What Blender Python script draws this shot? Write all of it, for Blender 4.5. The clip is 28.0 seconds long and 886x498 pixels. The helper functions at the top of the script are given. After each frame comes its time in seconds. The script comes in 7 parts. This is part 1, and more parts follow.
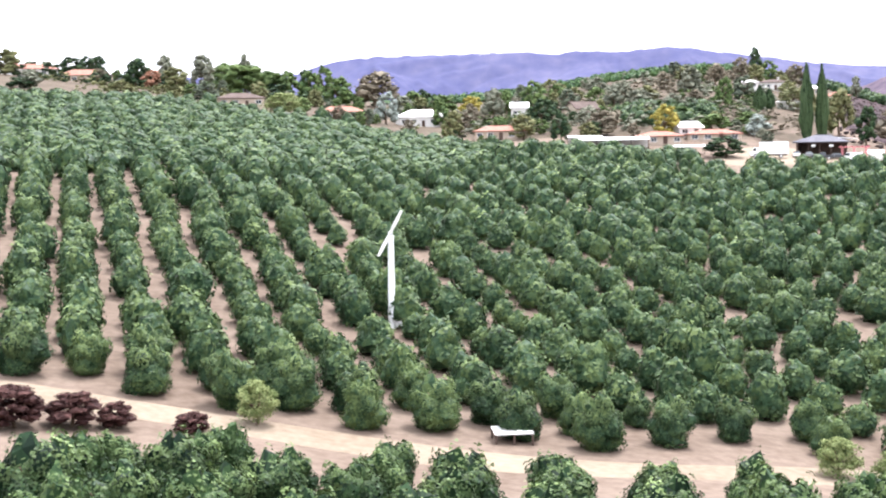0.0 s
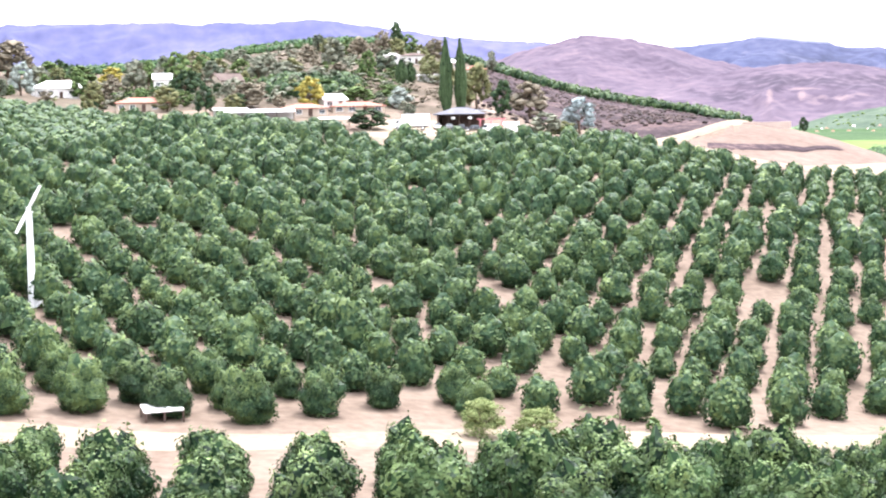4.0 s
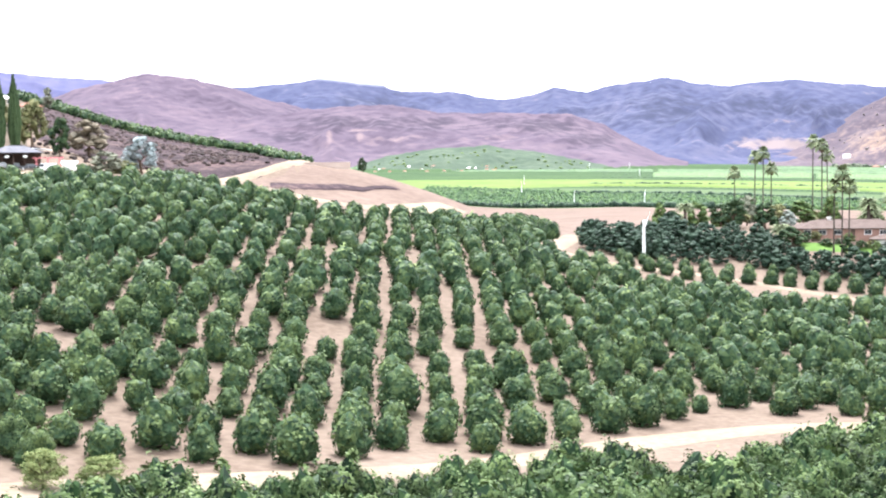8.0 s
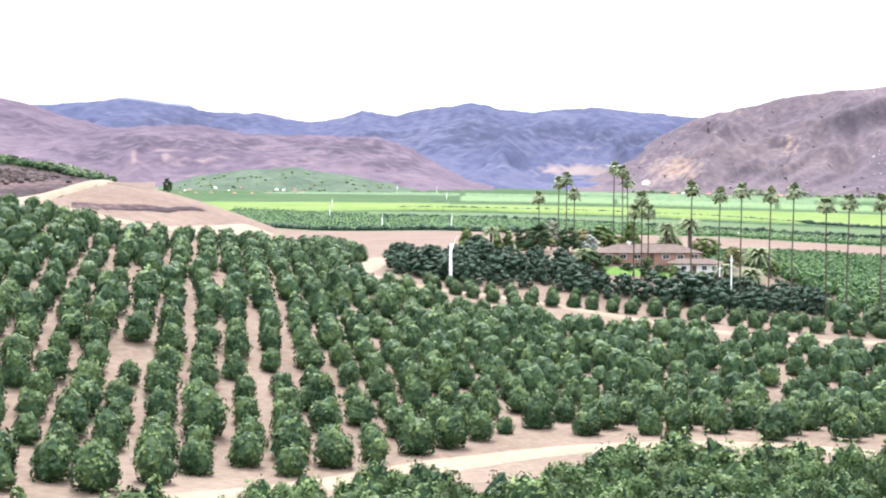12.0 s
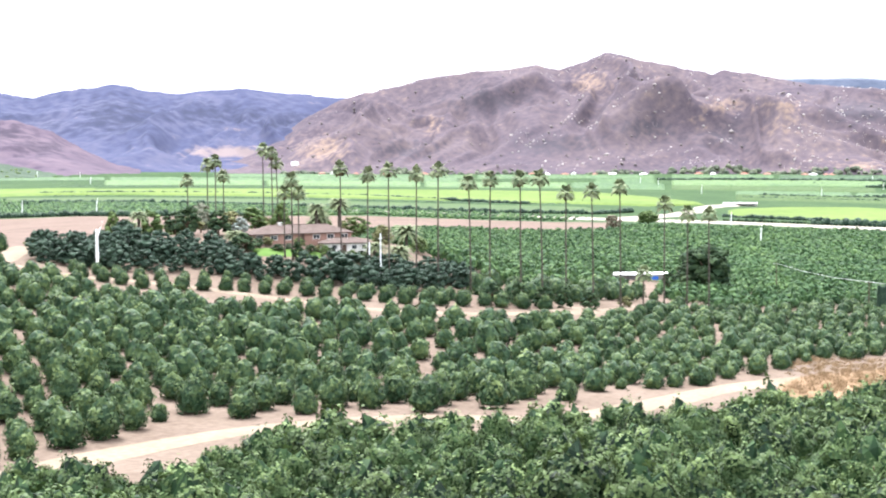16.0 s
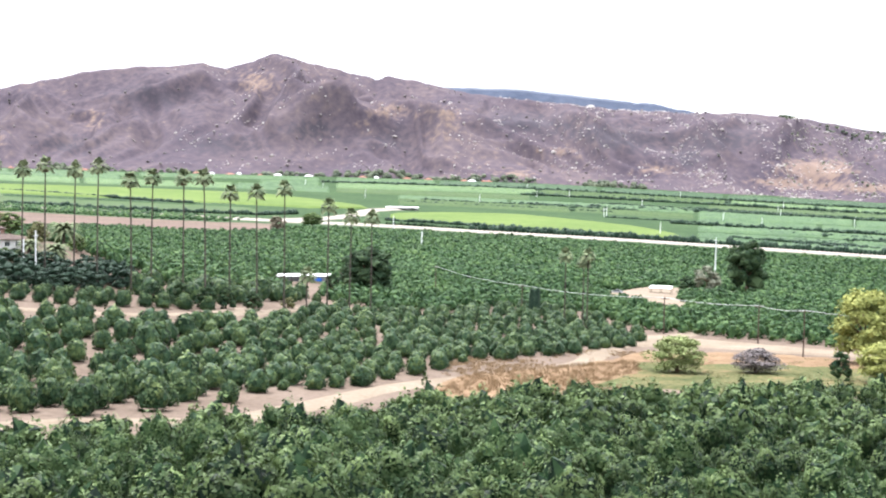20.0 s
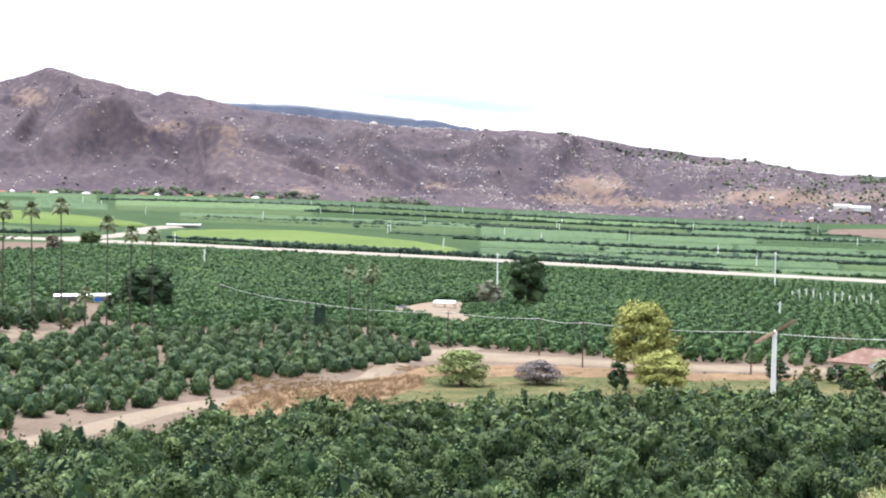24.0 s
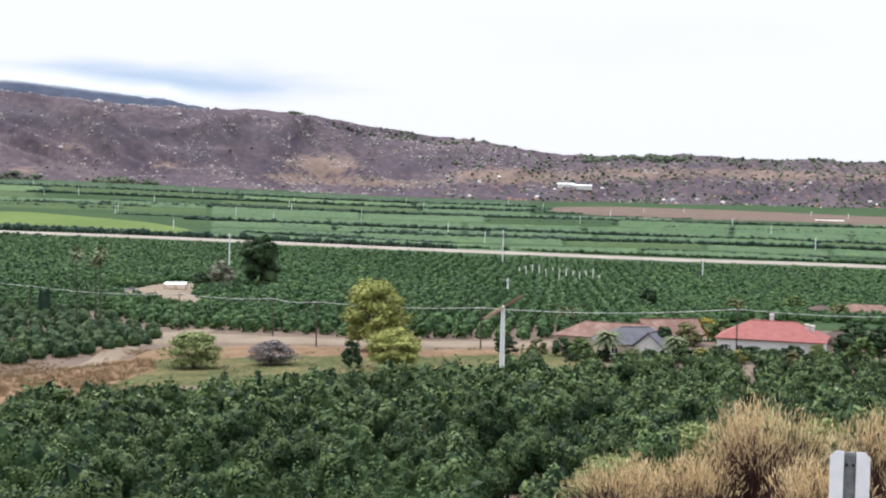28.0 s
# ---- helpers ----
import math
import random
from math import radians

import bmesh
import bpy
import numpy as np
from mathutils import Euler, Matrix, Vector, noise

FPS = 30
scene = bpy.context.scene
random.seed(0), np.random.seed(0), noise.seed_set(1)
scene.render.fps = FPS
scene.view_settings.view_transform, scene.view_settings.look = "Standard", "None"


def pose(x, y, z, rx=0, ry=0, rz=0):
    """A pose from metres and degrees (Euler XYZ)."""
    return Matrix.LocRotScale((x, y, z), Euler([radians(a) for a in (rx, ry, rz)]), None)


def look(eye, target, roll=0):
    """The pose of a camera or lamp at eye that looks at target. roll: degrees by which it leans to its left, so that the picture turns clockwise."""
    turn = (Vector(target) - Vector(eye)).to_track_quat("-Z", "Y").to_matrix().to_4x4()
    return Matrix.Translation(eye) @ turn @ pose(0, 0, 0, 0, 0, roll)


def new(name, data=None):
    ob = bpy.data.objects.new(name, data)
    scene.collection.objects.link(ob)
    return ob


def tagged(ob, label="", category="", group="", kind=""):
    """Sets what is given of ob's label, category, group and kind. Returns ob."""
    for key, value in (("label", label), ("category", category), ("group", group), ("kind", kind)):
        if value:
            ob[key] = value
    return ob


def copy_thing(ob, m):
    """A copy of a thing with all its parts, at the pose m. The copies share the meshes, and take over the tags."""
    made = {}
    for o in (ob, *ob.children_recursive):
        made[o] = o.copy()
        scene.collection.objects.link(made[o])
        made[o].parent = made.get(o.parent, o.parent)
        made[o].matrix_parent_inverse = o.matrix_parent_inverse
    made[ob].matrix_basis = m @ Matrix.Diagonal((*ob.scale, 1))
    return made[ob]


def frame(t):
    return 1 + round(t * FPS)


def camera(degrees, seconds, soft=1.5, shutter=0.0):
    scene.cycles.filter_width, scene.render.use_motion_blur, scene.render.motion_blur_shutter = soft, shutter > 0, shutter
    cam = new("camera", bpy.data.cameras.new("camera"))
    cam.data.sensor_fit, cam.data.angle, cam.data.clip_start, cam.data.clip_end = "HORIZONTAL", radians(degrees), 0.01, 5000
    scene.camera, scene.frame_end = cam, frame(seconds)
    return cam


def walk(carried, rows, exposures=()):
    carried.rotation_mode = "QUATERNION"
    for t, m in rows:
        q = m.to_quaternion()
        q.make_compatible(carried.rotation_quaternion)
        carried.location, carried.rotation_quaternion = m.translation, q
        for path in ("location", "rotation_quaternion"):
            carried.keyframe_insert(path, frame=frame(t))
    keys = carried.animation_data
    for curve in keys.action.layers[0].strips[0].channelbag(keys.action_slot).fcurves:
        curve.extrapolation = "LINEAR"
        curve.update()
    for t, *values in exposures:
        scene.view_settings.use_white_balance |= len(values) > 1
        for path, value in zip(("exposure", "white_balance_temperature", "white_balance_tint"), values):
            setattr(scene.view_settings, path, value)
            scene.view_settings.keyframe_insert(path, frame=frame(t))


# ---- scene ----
from itertools import product

EYE = 85.0
cam = camera(34.61, 28.0, soft=2.1)
# time, bearing, tilt and lean of the camera, in seconds and degrees
PATH = [
    (0, 0.00, -3.89, 0.88), (0.5, 3.34, -4.09, 0.68), (1, 5.61, -4.18, 0.72), (1.5, 8.39, -4.05, 1.06), (2, 10.97, -4.01, 1.05),
    (2.5, 12.68, -4.36, 1.01), (4.5, 14.54, -5.29, 0.87), (5, 15.73, -5.11, 0.83), (5.5, 18.63, -4.94, 1.02), (6, 22.08, -4.69, 1.14),
    (6.5, 24.52, -4.35, 1.06), (7, 27.29, -4.06, 0.78), (7.5, 29.80, -3.93, 0.54), (8, 31.61, -3.86, 0.57), (8.5, 33.29, -3.65, 0.45),
    (9, 34.82, -3.36, 0.26), (9.5, 36.01, -3.24, 0.03), (10, 36.63, -3.22, 0.23), (10.5, 37.90, -3.16, 0.35), (11, 38.90, -3.08, 0.09),
    (11.5, 39.03, -3.00, -0.08), (13.5, 43.25, -3.09, -0.19), (14, 45.38, -3.29, 0.23), (14.5, 47.01, -3.62, 0.97), (15, 48.81, -3.86, 1.11),
    (15.5, 50.92, -3.78, 0.75), (16, 53.37, -3.78, 0.66), (16.5, 55.85, -3.73, 0.53), (17, 57.88, -3.73, 0.21), (17.5, 59.30, -3.79, -0.07),
    (18, 60.63, -3.74, -0.36), (18.5, 62.26, -3.77, -0.60), (19, 64.11, -3.94, -0.88), (19.5, 65.72, -4.05, -1.10), (20, 66.87, -3.68, -1.11),
    (20.5, 67.67, -3.37, -0.97), (22.5, 71.25, -2.76, -0.71), (23, 72.69, -2.79, -0.78), (23.5, 74.23, -2.83, -0.94), (24, 75.54, -2.86, -1.01),
    (24.5, 76.88, -2.80, -1.06), (25, 78.23, -2.75, -1.16), (25.5, 79.47, -2.67, -1.17), (26, 80.76, -2.56, -1.21), (26.5, 82.00, -2.49, -1.24),
    (27, 83.35, -2.77, -1.38), (27.5, 84.97, -3.27, -1.28), (28, 86.31, -3.50, -1.01),
]


def heading(az, tilt, lean):
    return pose(0, 0, EYE, 90 + tilt, 0, -az) @ pose(0, 0, 0, 0, 0, -lean)


walk(cam, [(t, heading(a, p, r)) for t, a, p, r in PATH], exposures=[(0.0, 0.76, 6200, 14), (2.5, 0.86, 6200, 14), (4.5, 1.28, 6200, 14), (5.0, 1.33, 6200, 14), (6.0, 1.28, 6200, 13), (8.0, 0.98, 6200, 11), (11.0, 0.8, 6200, 11), (14.0, 0.88, 6200, 11), (16.0, 0.88, 6200, 11), (17.0, 0.88, 6200, 11), (18.0, 0.73, 6200, 11), (19.0, 0.5, 6200, 11), (20.0, 0.53, 6200, 11), (23.0, 0.23, 6200, 11), (24.0, 0.18, 6200, 11), (25.0, 0.16, 6200, 11), (26.0, -0.32, 6200, 11), (27.0, -0.44, 6200, 11), (28.0, -0.41, 6200, 11)])

# ---- light: a bright, thinly overcast sky ----
world = bpy.data.worlds.new("sky")
scene.world = world
world.use_nodes = True
wn, wl = world.node_tree.nodes, world.node_tree.links
wn.clear()
sky = wn.new("ShaderNodeTexSky")
sky.sky_type, sky.sun_disc = "NISHITA", False
sky.sun_elevation, sky.sun_rotation = radians(64), radians(35)
sky.air_density, sky.dust_density = 1.0, 4.0
coord = wn.new("ShaderNodeTexCoord")
stretch = wn.new("ShaderNodeMapping")
stretch.inputs["Scale"].default_value = (1.2, 1.2, 7.0)
puffs = wn.new("ShaderNodeTexNoise")
puffs.inputs["Scale"].default_value, puffs.inputs["Detail"].default_value = 2.2, 6.0
cover = wn.new("ShaderNodeValToRGB")
cover.color_ramp.elements[0].position, cover.color_ramp.elements[0].color = 0.24, (0.93, 0.93, 0.93, 1)
cover.color_ramp.elements[1].position, cover.color_ramp.elements[1].color = 0.40, (0.97, 0.97, 0.97, 1)
blend = wn.new("ShaderNodeMix")
blend.data_type = "RGBA"
back = wn.new("ShaderNodeBackground")
back.inputs["Strength"].default_value = 0.095
wout = wn.new("ShaderNodeOutputWorld")
# thin cloud is brighter overhead than along the horizon
height = wn.new("ShaderNodeSeparateXYZ")
dome = wn.new("ShaderNodeMapRange")
dome.inputs["From Min"].default_value, dome.inputs["From Max"].default_value = 0.12, 0.95
dome.inputs["To Min"].default_value, dome.inputs["To Max"].default_value = 1.0, 1.9
glow = wn.new("ShaderNodeVectorMath")
glow.operation = "SCALE"
glow.inputs[0].default_value = (14.2, 14.3, 14.7)
wl.new(coord.outputs["Generated"], height.inputs[0])
wl.new(height.outputs["Z"], dome.inputs["Value"])
wl.new(dome.outputs["Result"], glow.inputs["Scale"])
wl.new(glow.outputs["Vector"], blend.inputs["B"])
wl.new(coord.outputs["Generated"], stretch.inputs["Vector"])
wl.new(stretch.outputs["Vector"], puffs.inputs["Vector"])
wl.new(puffs.outputs["Fac"], cover.inputs["Fac"])
wl.new(cover.outputs["Color"], blend.inputs["Factor"])
wl.new(sky.outputs["Color"], blend.inputs["A"])
# a low bank of blue-grey cloud over the eastern mountains
turn = wn.new("ShaderNodeMapping")
turn.inputs["Rotation"].default_value = (0, 0, radians(74))
frame_cloud = wn.new("ShaderNodeMapping")
frame_cloud.inputs["Scale"].default_value = (6.2, 0.0, 62.0)
frame_cloud.inputs["Location"].default_value = (0, 0, -3.1)
fleece = wn.new("ShaderNodeTexNoise")
fleece.inputs["Scale"].default_value, fleece.inputs["Detail"].default_value = 9.0, 5.0
size = wn.new("ShaderNodeVectorMath")
size.operation = "LENGTH"
wobble = wn.new("ShaderNodeMath")
wobble.operation = "MULTIPLY_ADD"
wobble.inputs[1].default_value = 1.1
edge = wn.new("ShaderNodeMapRange")
edge.inputs["From Min"].default_value, edge.inputs["From Max"].default_value = 1.75, 0.75
edge.inputs["To Min"].default_value, edge.inputs["To Max"].default_value = 0.0, 0.85
edge.interpolation_type = "SMOOTHSTEP"
bank = wn.new("ShaderNodeMix")
bank.data_type = "RGBA"
bank.inputs["B"].default_value = (6.6, 8.8, 11.8, 1)
wl.new(coord.outputs["Generated"], turn.inputs["Vector"])
wl.new(turn.outputs["Vector"], frame_cloud.inputs["Vector"])
wl.new(stretch.outputs["Vector"], fleece.inputs["Vector"])
wl.new(frame_cloud.outputs["Vector"], size.inputs[0])
wl.new(fleece.outputs["Fac"], wobble.inputs[0])
wl.new(size.outputs["Value"], wobble.inputs[2])
wl.new(wobble.outputs[0], edge.inputs["Value"])
wl.new(edge.outputs["Result"], bank.inputs["Factor"])
wl.new(blend.outputs["Result"], bank.inputs["A"])
wl.new(bank.outputs["Result"], back.inputs["Color"])
wl.new(back.outputs["Background"], wout.inputs["Surface"])

sun = new("sun", bpy.data.lights.new("sun", "SUN"))
sun.data.energy, sun.data.angle, sun.data.color = 5.0, radians(16), (1.0, 0.96, 0.91)
sun.matrix_world = look((0, 0, 0), (-math.sin(radians(35)) * math.cos(radians(64)), -math.cos(radians(35)) * math.cos(radians(64)), -math.sin(radians(64))))


# ---- materials ----
def surface(name, low, high, scale=1.0, rough=0.9, bump=0.3, fine=None, island=0.0, each=0.0, third=None, metal=0.0, reach=0.05, spec=0.08, coords="Object", cover=None, flush_toplight=None):
    """Two-scale noise between two colours, with grain, relief and, where asked, a chance tint for each piece."""
    m = bpy.data.materials.new(name)
    m.use_nodes = True
    n, l = m.node_tree.nodes, m.node_tree.links
    p = n["Principled BSDF"]
    p.inputs["Roughness"].default_value, p.inputs["Metallic"].default_value = rough, metal
    p.inputs["Specular IOR Level"].default_value = spec
    tc = n.new("ShaderNodeTexCoord")
    big, small = n.new("ShaderNodeTexNoise"), n.new("ShaderNodeTexNoise")
    big.inputs["Scale"].default_value, big.inputs["Detail"].default_value = scale, 5.0
    small.inputs["Scale"].default_value, small.inputs["Detail"].default_value = fine or scale * 9, 4.0
    ramp = n.new("ShaderNodeValToRGB")
    ramp.color_ramp.elements[0].position, ramp.color_ramp.elements[0].color = 0.32, (*low, 1)
    ramp.color_ramp.elements[1].position, ramp.color_ramp.elements[1].color = 0.68, (*high, 1)
    if third:
        e = ramp.color_ramp.elements.new(0.5)
        e.color = (*third, 1)
    add = n.new("ShaderNodeMath")
    add.operation = "MULTIPLY_ADD"
    add.inputs[1].default_value = 0.5
    half = n.new("ShaderNodeMath")
    half.operation = "MULTIPLY"
    half.inputs[1].default_value = 0.5
    for t in (big, small):
        l.new(tc.outputs[coords], t.inputs["Vector"])
    l.new(small.outputs["Fac"], half.inputs[0])
    l.new(big.outputs["Fac"], add.inputs[0])
    l.new(half.outputs[0], add.inputs[2])
    fac = add.outputs[0]
    for amount, kind, out in ((island, "ShaderNodeNewGeometry", "Random Per Island"), (each, "ShaderNodeObjectInfo", "Random")):
        if amount:
            src, mul = n.new(kind), n.new("ShaderNodeMath")
            mul.operation = "MULTIPLY_ADD"
            mul.inputs[1].default_value = amount
            off = n.new("ShaderNodeMath")
            off.operation = "SUBTRACT"
            off.inputs[1].default_value = amount / 2
            l.new(fac, off.inputs[0])
            l.new(src.outputs[out], mul.inputs[0])
            l.new(off.outputs[0], mul.inputs[2])
            fac = mul.outputs[0]
    l.new(fac, ramp.inputs["Fac"])
    shade = ramp.outputs["Color"]
    if cover:
        # bare scars and dark scrub lie where the mesh says, with ragged edges
        at, rag = n.new("ShaderNodeAttribute"), n.new("ShaderNodeMath")
        at.attribute_name = "cover"
        rag.operation = "MULTIPLY_ADD"
        rag.inputs[1].default_value = 2.2
        less = n.new("ShaderNodeMath")
        less.operation = "SUBTRACT"
        less.inputs[1].default_value = 1.1
        l.new(small.outputs["Fac"], rag.inputs[0])
        l.new(at.outputs["Fac"], less.inputs[0])
        l.new(less.outputs[0], rag.inputs[2])
        for sign, tint in ((1, cover[0]), (-1, cover[1])):
            mask, mix = n.new("ShaderNodeMapRange"), n.new("ShaderNodeMix")
            mask.inputs["From Min"].default_value, mask.inputs["From Max"].default_value = 0.25 * sign, 0.95 * sign
            mask.inputs["To Max"].default_value = 0.85
            mix.data_type = "RGBA"
            mix.inputs["B"].default_value = (*tint, 1)
            l.new(rag.outputs[0], mask.inputs["Value"])
            l.new(mask.outputs["Result"], mix.inputs["Factor"])
            l.new(shade, mix.inputs["A"])
            shade = mix.outputs["Result"]
    if flush_toplight:
        # young sprays and crown tops coloured as lit: paler, yellower than the old leaves
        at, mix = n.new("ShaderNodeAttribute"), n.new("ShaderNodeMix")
        at.attribute_name = "flush_toplight"
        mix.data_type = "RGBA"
        mix.inputs["B"].default_value = (*flush_toplight, 1)
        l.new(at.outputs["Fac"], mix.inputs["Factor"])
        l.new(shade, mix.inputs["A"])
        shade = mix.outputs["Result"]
    l.new(shade, p.inputs["Base Color"])
    if bump:
        b = n.new("ShaderNodeBump")
        b.inputs["Strength"].default_value, b.inputs["Distance"].default_value = bump, reach
        l.new(small.outputs["Fac"], b.inputs["Height"])
        l.new(b.outputs["Normal"], p.inputs["Normal"])
    return m


SOIL = surface("sandy_soil", (0.096, 0.07, 0.053), (0.18, 0.14, 0.113), 0.05, 0.95, 0.4, 0.9, reach=0.2)
DIRT = surface("graded_dirt", (0.16, 0.125, 0.091), (0.256, 0.211, 0.163), 0.08, 0.95, 0.3, 1.2, reach=0.1)
TAN = surface("bare_tan_earth", (0.095, 0.067, 0.055), (0.168, 0.125, 0.104), 0.03, 0.95, 0.5, 0.35, reach=0.6)
BURNT = surface("burnt_brush_slope", (0.012, 0.008, 0.009), (0.122, 0.083, 0.078), 0.05, 0.95, 0.8, 0.45, reach=0.8, third=(0.038, 0.026, 0.031))
DRYGRASS = surface("dry_grass", (0.125, 0.08, 0.046), (0.27, 0.188, 0.118), 0.14, 0.95, 0.8, 1.1, reach=0.4, third=(0.185, 0.122, 0.074))
WEEDS = surface("green_weeds", (0.030, 0.042, 0.014), (0.20, 0.135, 0.075), 0.10, 0.95, 0.8, 0.8, reach=0.4, third=(0.085, 0.092, 0.038))
VALLEY = surface("valley_field_green", (0.02, 0.044, 0.019), (0.05, 0.086, 0.034), 0.012, 0.95, 0.7, 0.12, reach=1.0)
LIME = surface("lime_green_crop", (0.07, 0.114, 0.028), (0.128, 0.172, 0.05), 0.012, 0.9, 0.5, 0.10, reach=0.3)
CONCRETE = surface("pale_riverbed_road", (0.235, 0.208, 0.182), (0.325, 0.29, 0.258), 0.03, 0.9, 0.2, 0.5)
# last colour: young leaves, plus the top light painted into the crowns
CITRUS = surface("citrus_leaves", (0.0085, 0.0215, 0.01), (0.08, 0.117, 0.042), 0.30, 0.48, 0.6, 2.2, island=0.3, each=0.25, reach=0.10, third=(0.028, 0.059, 0.029), spec=0.09, flush_toplight=(0.17, 0.225, 0.085))
CITRUS_FRONT = surface("citrus_front_leaves", (0.005, 0.0145, 0.0075), (0.038, 0.074, 0.027), 0.17, 0.48, 0.6, 1.7, island=0.3, each=0.25, reach=0.12, third=(0.0155, 0.038, 0.0155), spec=0.09, flush_toplight=(0.155, 0.215, 0.08))
CITRUS_ROWS = surface("citrus_leaves_rows", (0.0085, 0.0215, 0.01), (0.08, 0.117, 0.042), 0.16, 0.48, 0.6, 1.6, island=0.2, reach=0.30, third=(0.028, 0.059, 0.029), spec=0.09, flush_toplight=(0.17, 0.225, 0.085))
CITRUS_FAR = surface("citrus_far", (0.0115, 0.032, 0.0125), (0.083, 0.138, 0.046), 0.05, 0.6, 0.8, 1.2, island=0.3, reach=0.4, third=(0.042, 0.088, 0.034), spec=0.1)
ORCHARD_PALE = surface("pale_orchard", (0.027, 0.054, 0.016), (0.06, 0.098, 0.031), 0.03, 0.7, 0.0, 0.3)
GROVE = surface("dark_grove_leaves", (0.013, 0.029, 0.02), (0.045, 0.075, 0.05), 0.25, 0.5, 0.9, 2.0, island=0.35, reach=0.3)
BARK = surface("brown_bark", (0.07, 0.049, 0.035), (0.168, 0.126, 0.091), 2.0, 0.95, 0.5, 14.0)
PALM_BARK = surface("grey_palm_bark", (0.042, 0.037, 0.033), (0.105, 0.09, 0.078), 1.5, 0.95, 0.5, 10.0)
PALM_LEAF = surface("palm_fronds", (0.075, 0.1, 0.052), (0.2, 0.235, 0.13), 0.6, 0.6, 0.0, 3.0, island=0.35)
PALM_DEAD = surface("dead_palm_fronds", (0.0845, 0.065, 0.039), (0.195, 0.1495, 0.0975), 0.8, 0.9, 0.0, 4.0, island=0.3)
WHITE = surface("white_paint", (0.74, 0.74, 0.73), (0.84, 0.84, 0.83), 1.0, 0.45, 0.05, 6.0)
STEEL = surface("white_steel", (0.70, 0.72, 0.74), (0.84, 0.85, 0.86), 0.8, 0.4, 0.0, 8.0, metal=0.1)
# the blue of distance haze is put into these three slope colours
MT_BLUE = surface("hazed_blue_slopes", (0.036, 0.042, 0.086), (0.082, 0.083, 0.128), 0.004, 1.0, 0.05, 0.03, reach=6, third=(0.052, 0.058, 0.106), cover=((0.1802, 0.1431, 0.14), (0.03286, 0.0371, 0.06496)))
MT_FAR = surface("hazed_violet_slopes", (0.055, 0.06, 0.132), (0.104, 0.102, 0.172), 0.003, 1.0, 0.12, 0.02, reach=6, third=(0.075, 0.078, 0.15))
MT_CLOUD = surface("hazed_shaded_slopes", (0.04158, 0.05267, 0.08316), (0.07207, 0.08593, 0.122), 0.004, 1.0, 0.3, 0.03, reach=10)
# burnt brown with the violet of distance haze mixed into the colour
MT_PURPLE = surface("burnt_hazed_slopes", (0.047, 0.036, 0.055), (0.114, 0.087, 0.108), 0.005, 1.0, 0.1, 0.03, reach=6, third=(0.077, 0.059, 0.082), cover=((0.1496, 0.1118, 0.12), (0.0352, 0.02924, 0.04416)))
# scrub green, greyed and blued by haze painted into it
MT_GREEN = surface("green_hill_scrub", (0.035, 0.052, 0.04), (0.085, 0.108, 0.078), 0.012, 1.0, 0.6, 0.05, reach=5, third=(0.055, 0.078, 0.055))
HILLSIDE = surface("dry_weedy_hillside", (0.055, 0.043, 0.032), (0.155, 0.118, 0.098), 0.035, 0.95, 0.6, 0.4, reach=0.5, third=(0.085, 0.068, 0.05))
LAWN = surface("lawn_grass", (0.062, 0.124, 0.0248), (0.1116, 0.186, 0.0496), 0.3, 0.9, 0.3, 3.0)
# burnt brown whose slight violet is distance haze put into the colour
MT_ROCK = surface("burnt_rocky_slopes", (0.055, 0.046, 0.062), (0.128, 0.101, 0.104), 0.0045, 1.0, 0.3, 0.06, reach=6, third=(0.086, 0.069, 0.083), cover=((0.205, 0.15, 0.122), (0.064, 0.058, 0.071)))
ROCK = surface("pale_granite", (0.27, 0.245, 0.235), (0.43, 0.4, 0.385), 0.05, 0.9, 0.4, 0.5, island=0.5)

# ---- the land ----
# spot heights of the land below the eye's level: by compass bearing (rows) and distance (columns)
NEAR_AZ = (-20, -10, 0, 10, 20, 31, 40, 55, 70, 85, 105)
NEAR_D = (90, 125, 165, 230, 300, 400)
NEAR_Z = ((-22, -19.5, -13.5, -3.3, 4.5, 16), (-23, -22, -16.2, -5, 2, 12), (-24, -25, -20.3, -11.5, -5, 3), (-24.5, -26.6, -23, -15, -7.5, 3.5),
          (-25, -29, -26.3, -17.2, -8.7, -5), (-25, -30, -31.5, -22.5, -17.5, -19), (-25, -30, -33.3, -31.3, -29.3, -30), (-25, -28.5, -32.6, -36.0, -33, -35.5),
          (-24, -28, -32.5, -38.5, -43, -46), (-24.5, -27.5, -31, -37.5, -43, -47), (-23, -26, -30, -36, -40, -45.5))
FAR_AZ = (-20, -10, 0, 12, 20, 26, 31, 40, 55, 70, 85, 105)
FAR_D = (600, 900, 1400, 2200, 3400)
FAR_Z = ((37, 46, 40, 36, 36), (26, 40, 40, 36, 36), (15, 32, 36, 36, 36), (25, 45, 38, 36, 36), (5, 12, 0, -4, 0), (-5, -9, -36, -34, -26), (-20, -38, -45, -38, -26),
         (-37, -42, -46, -41, -33), (-45, -55, -58, -53, -46), (-51, -61, -68, -65, -55), (-58, -72, -79, -81, -83), (-57, -74, -84, -86, -87))


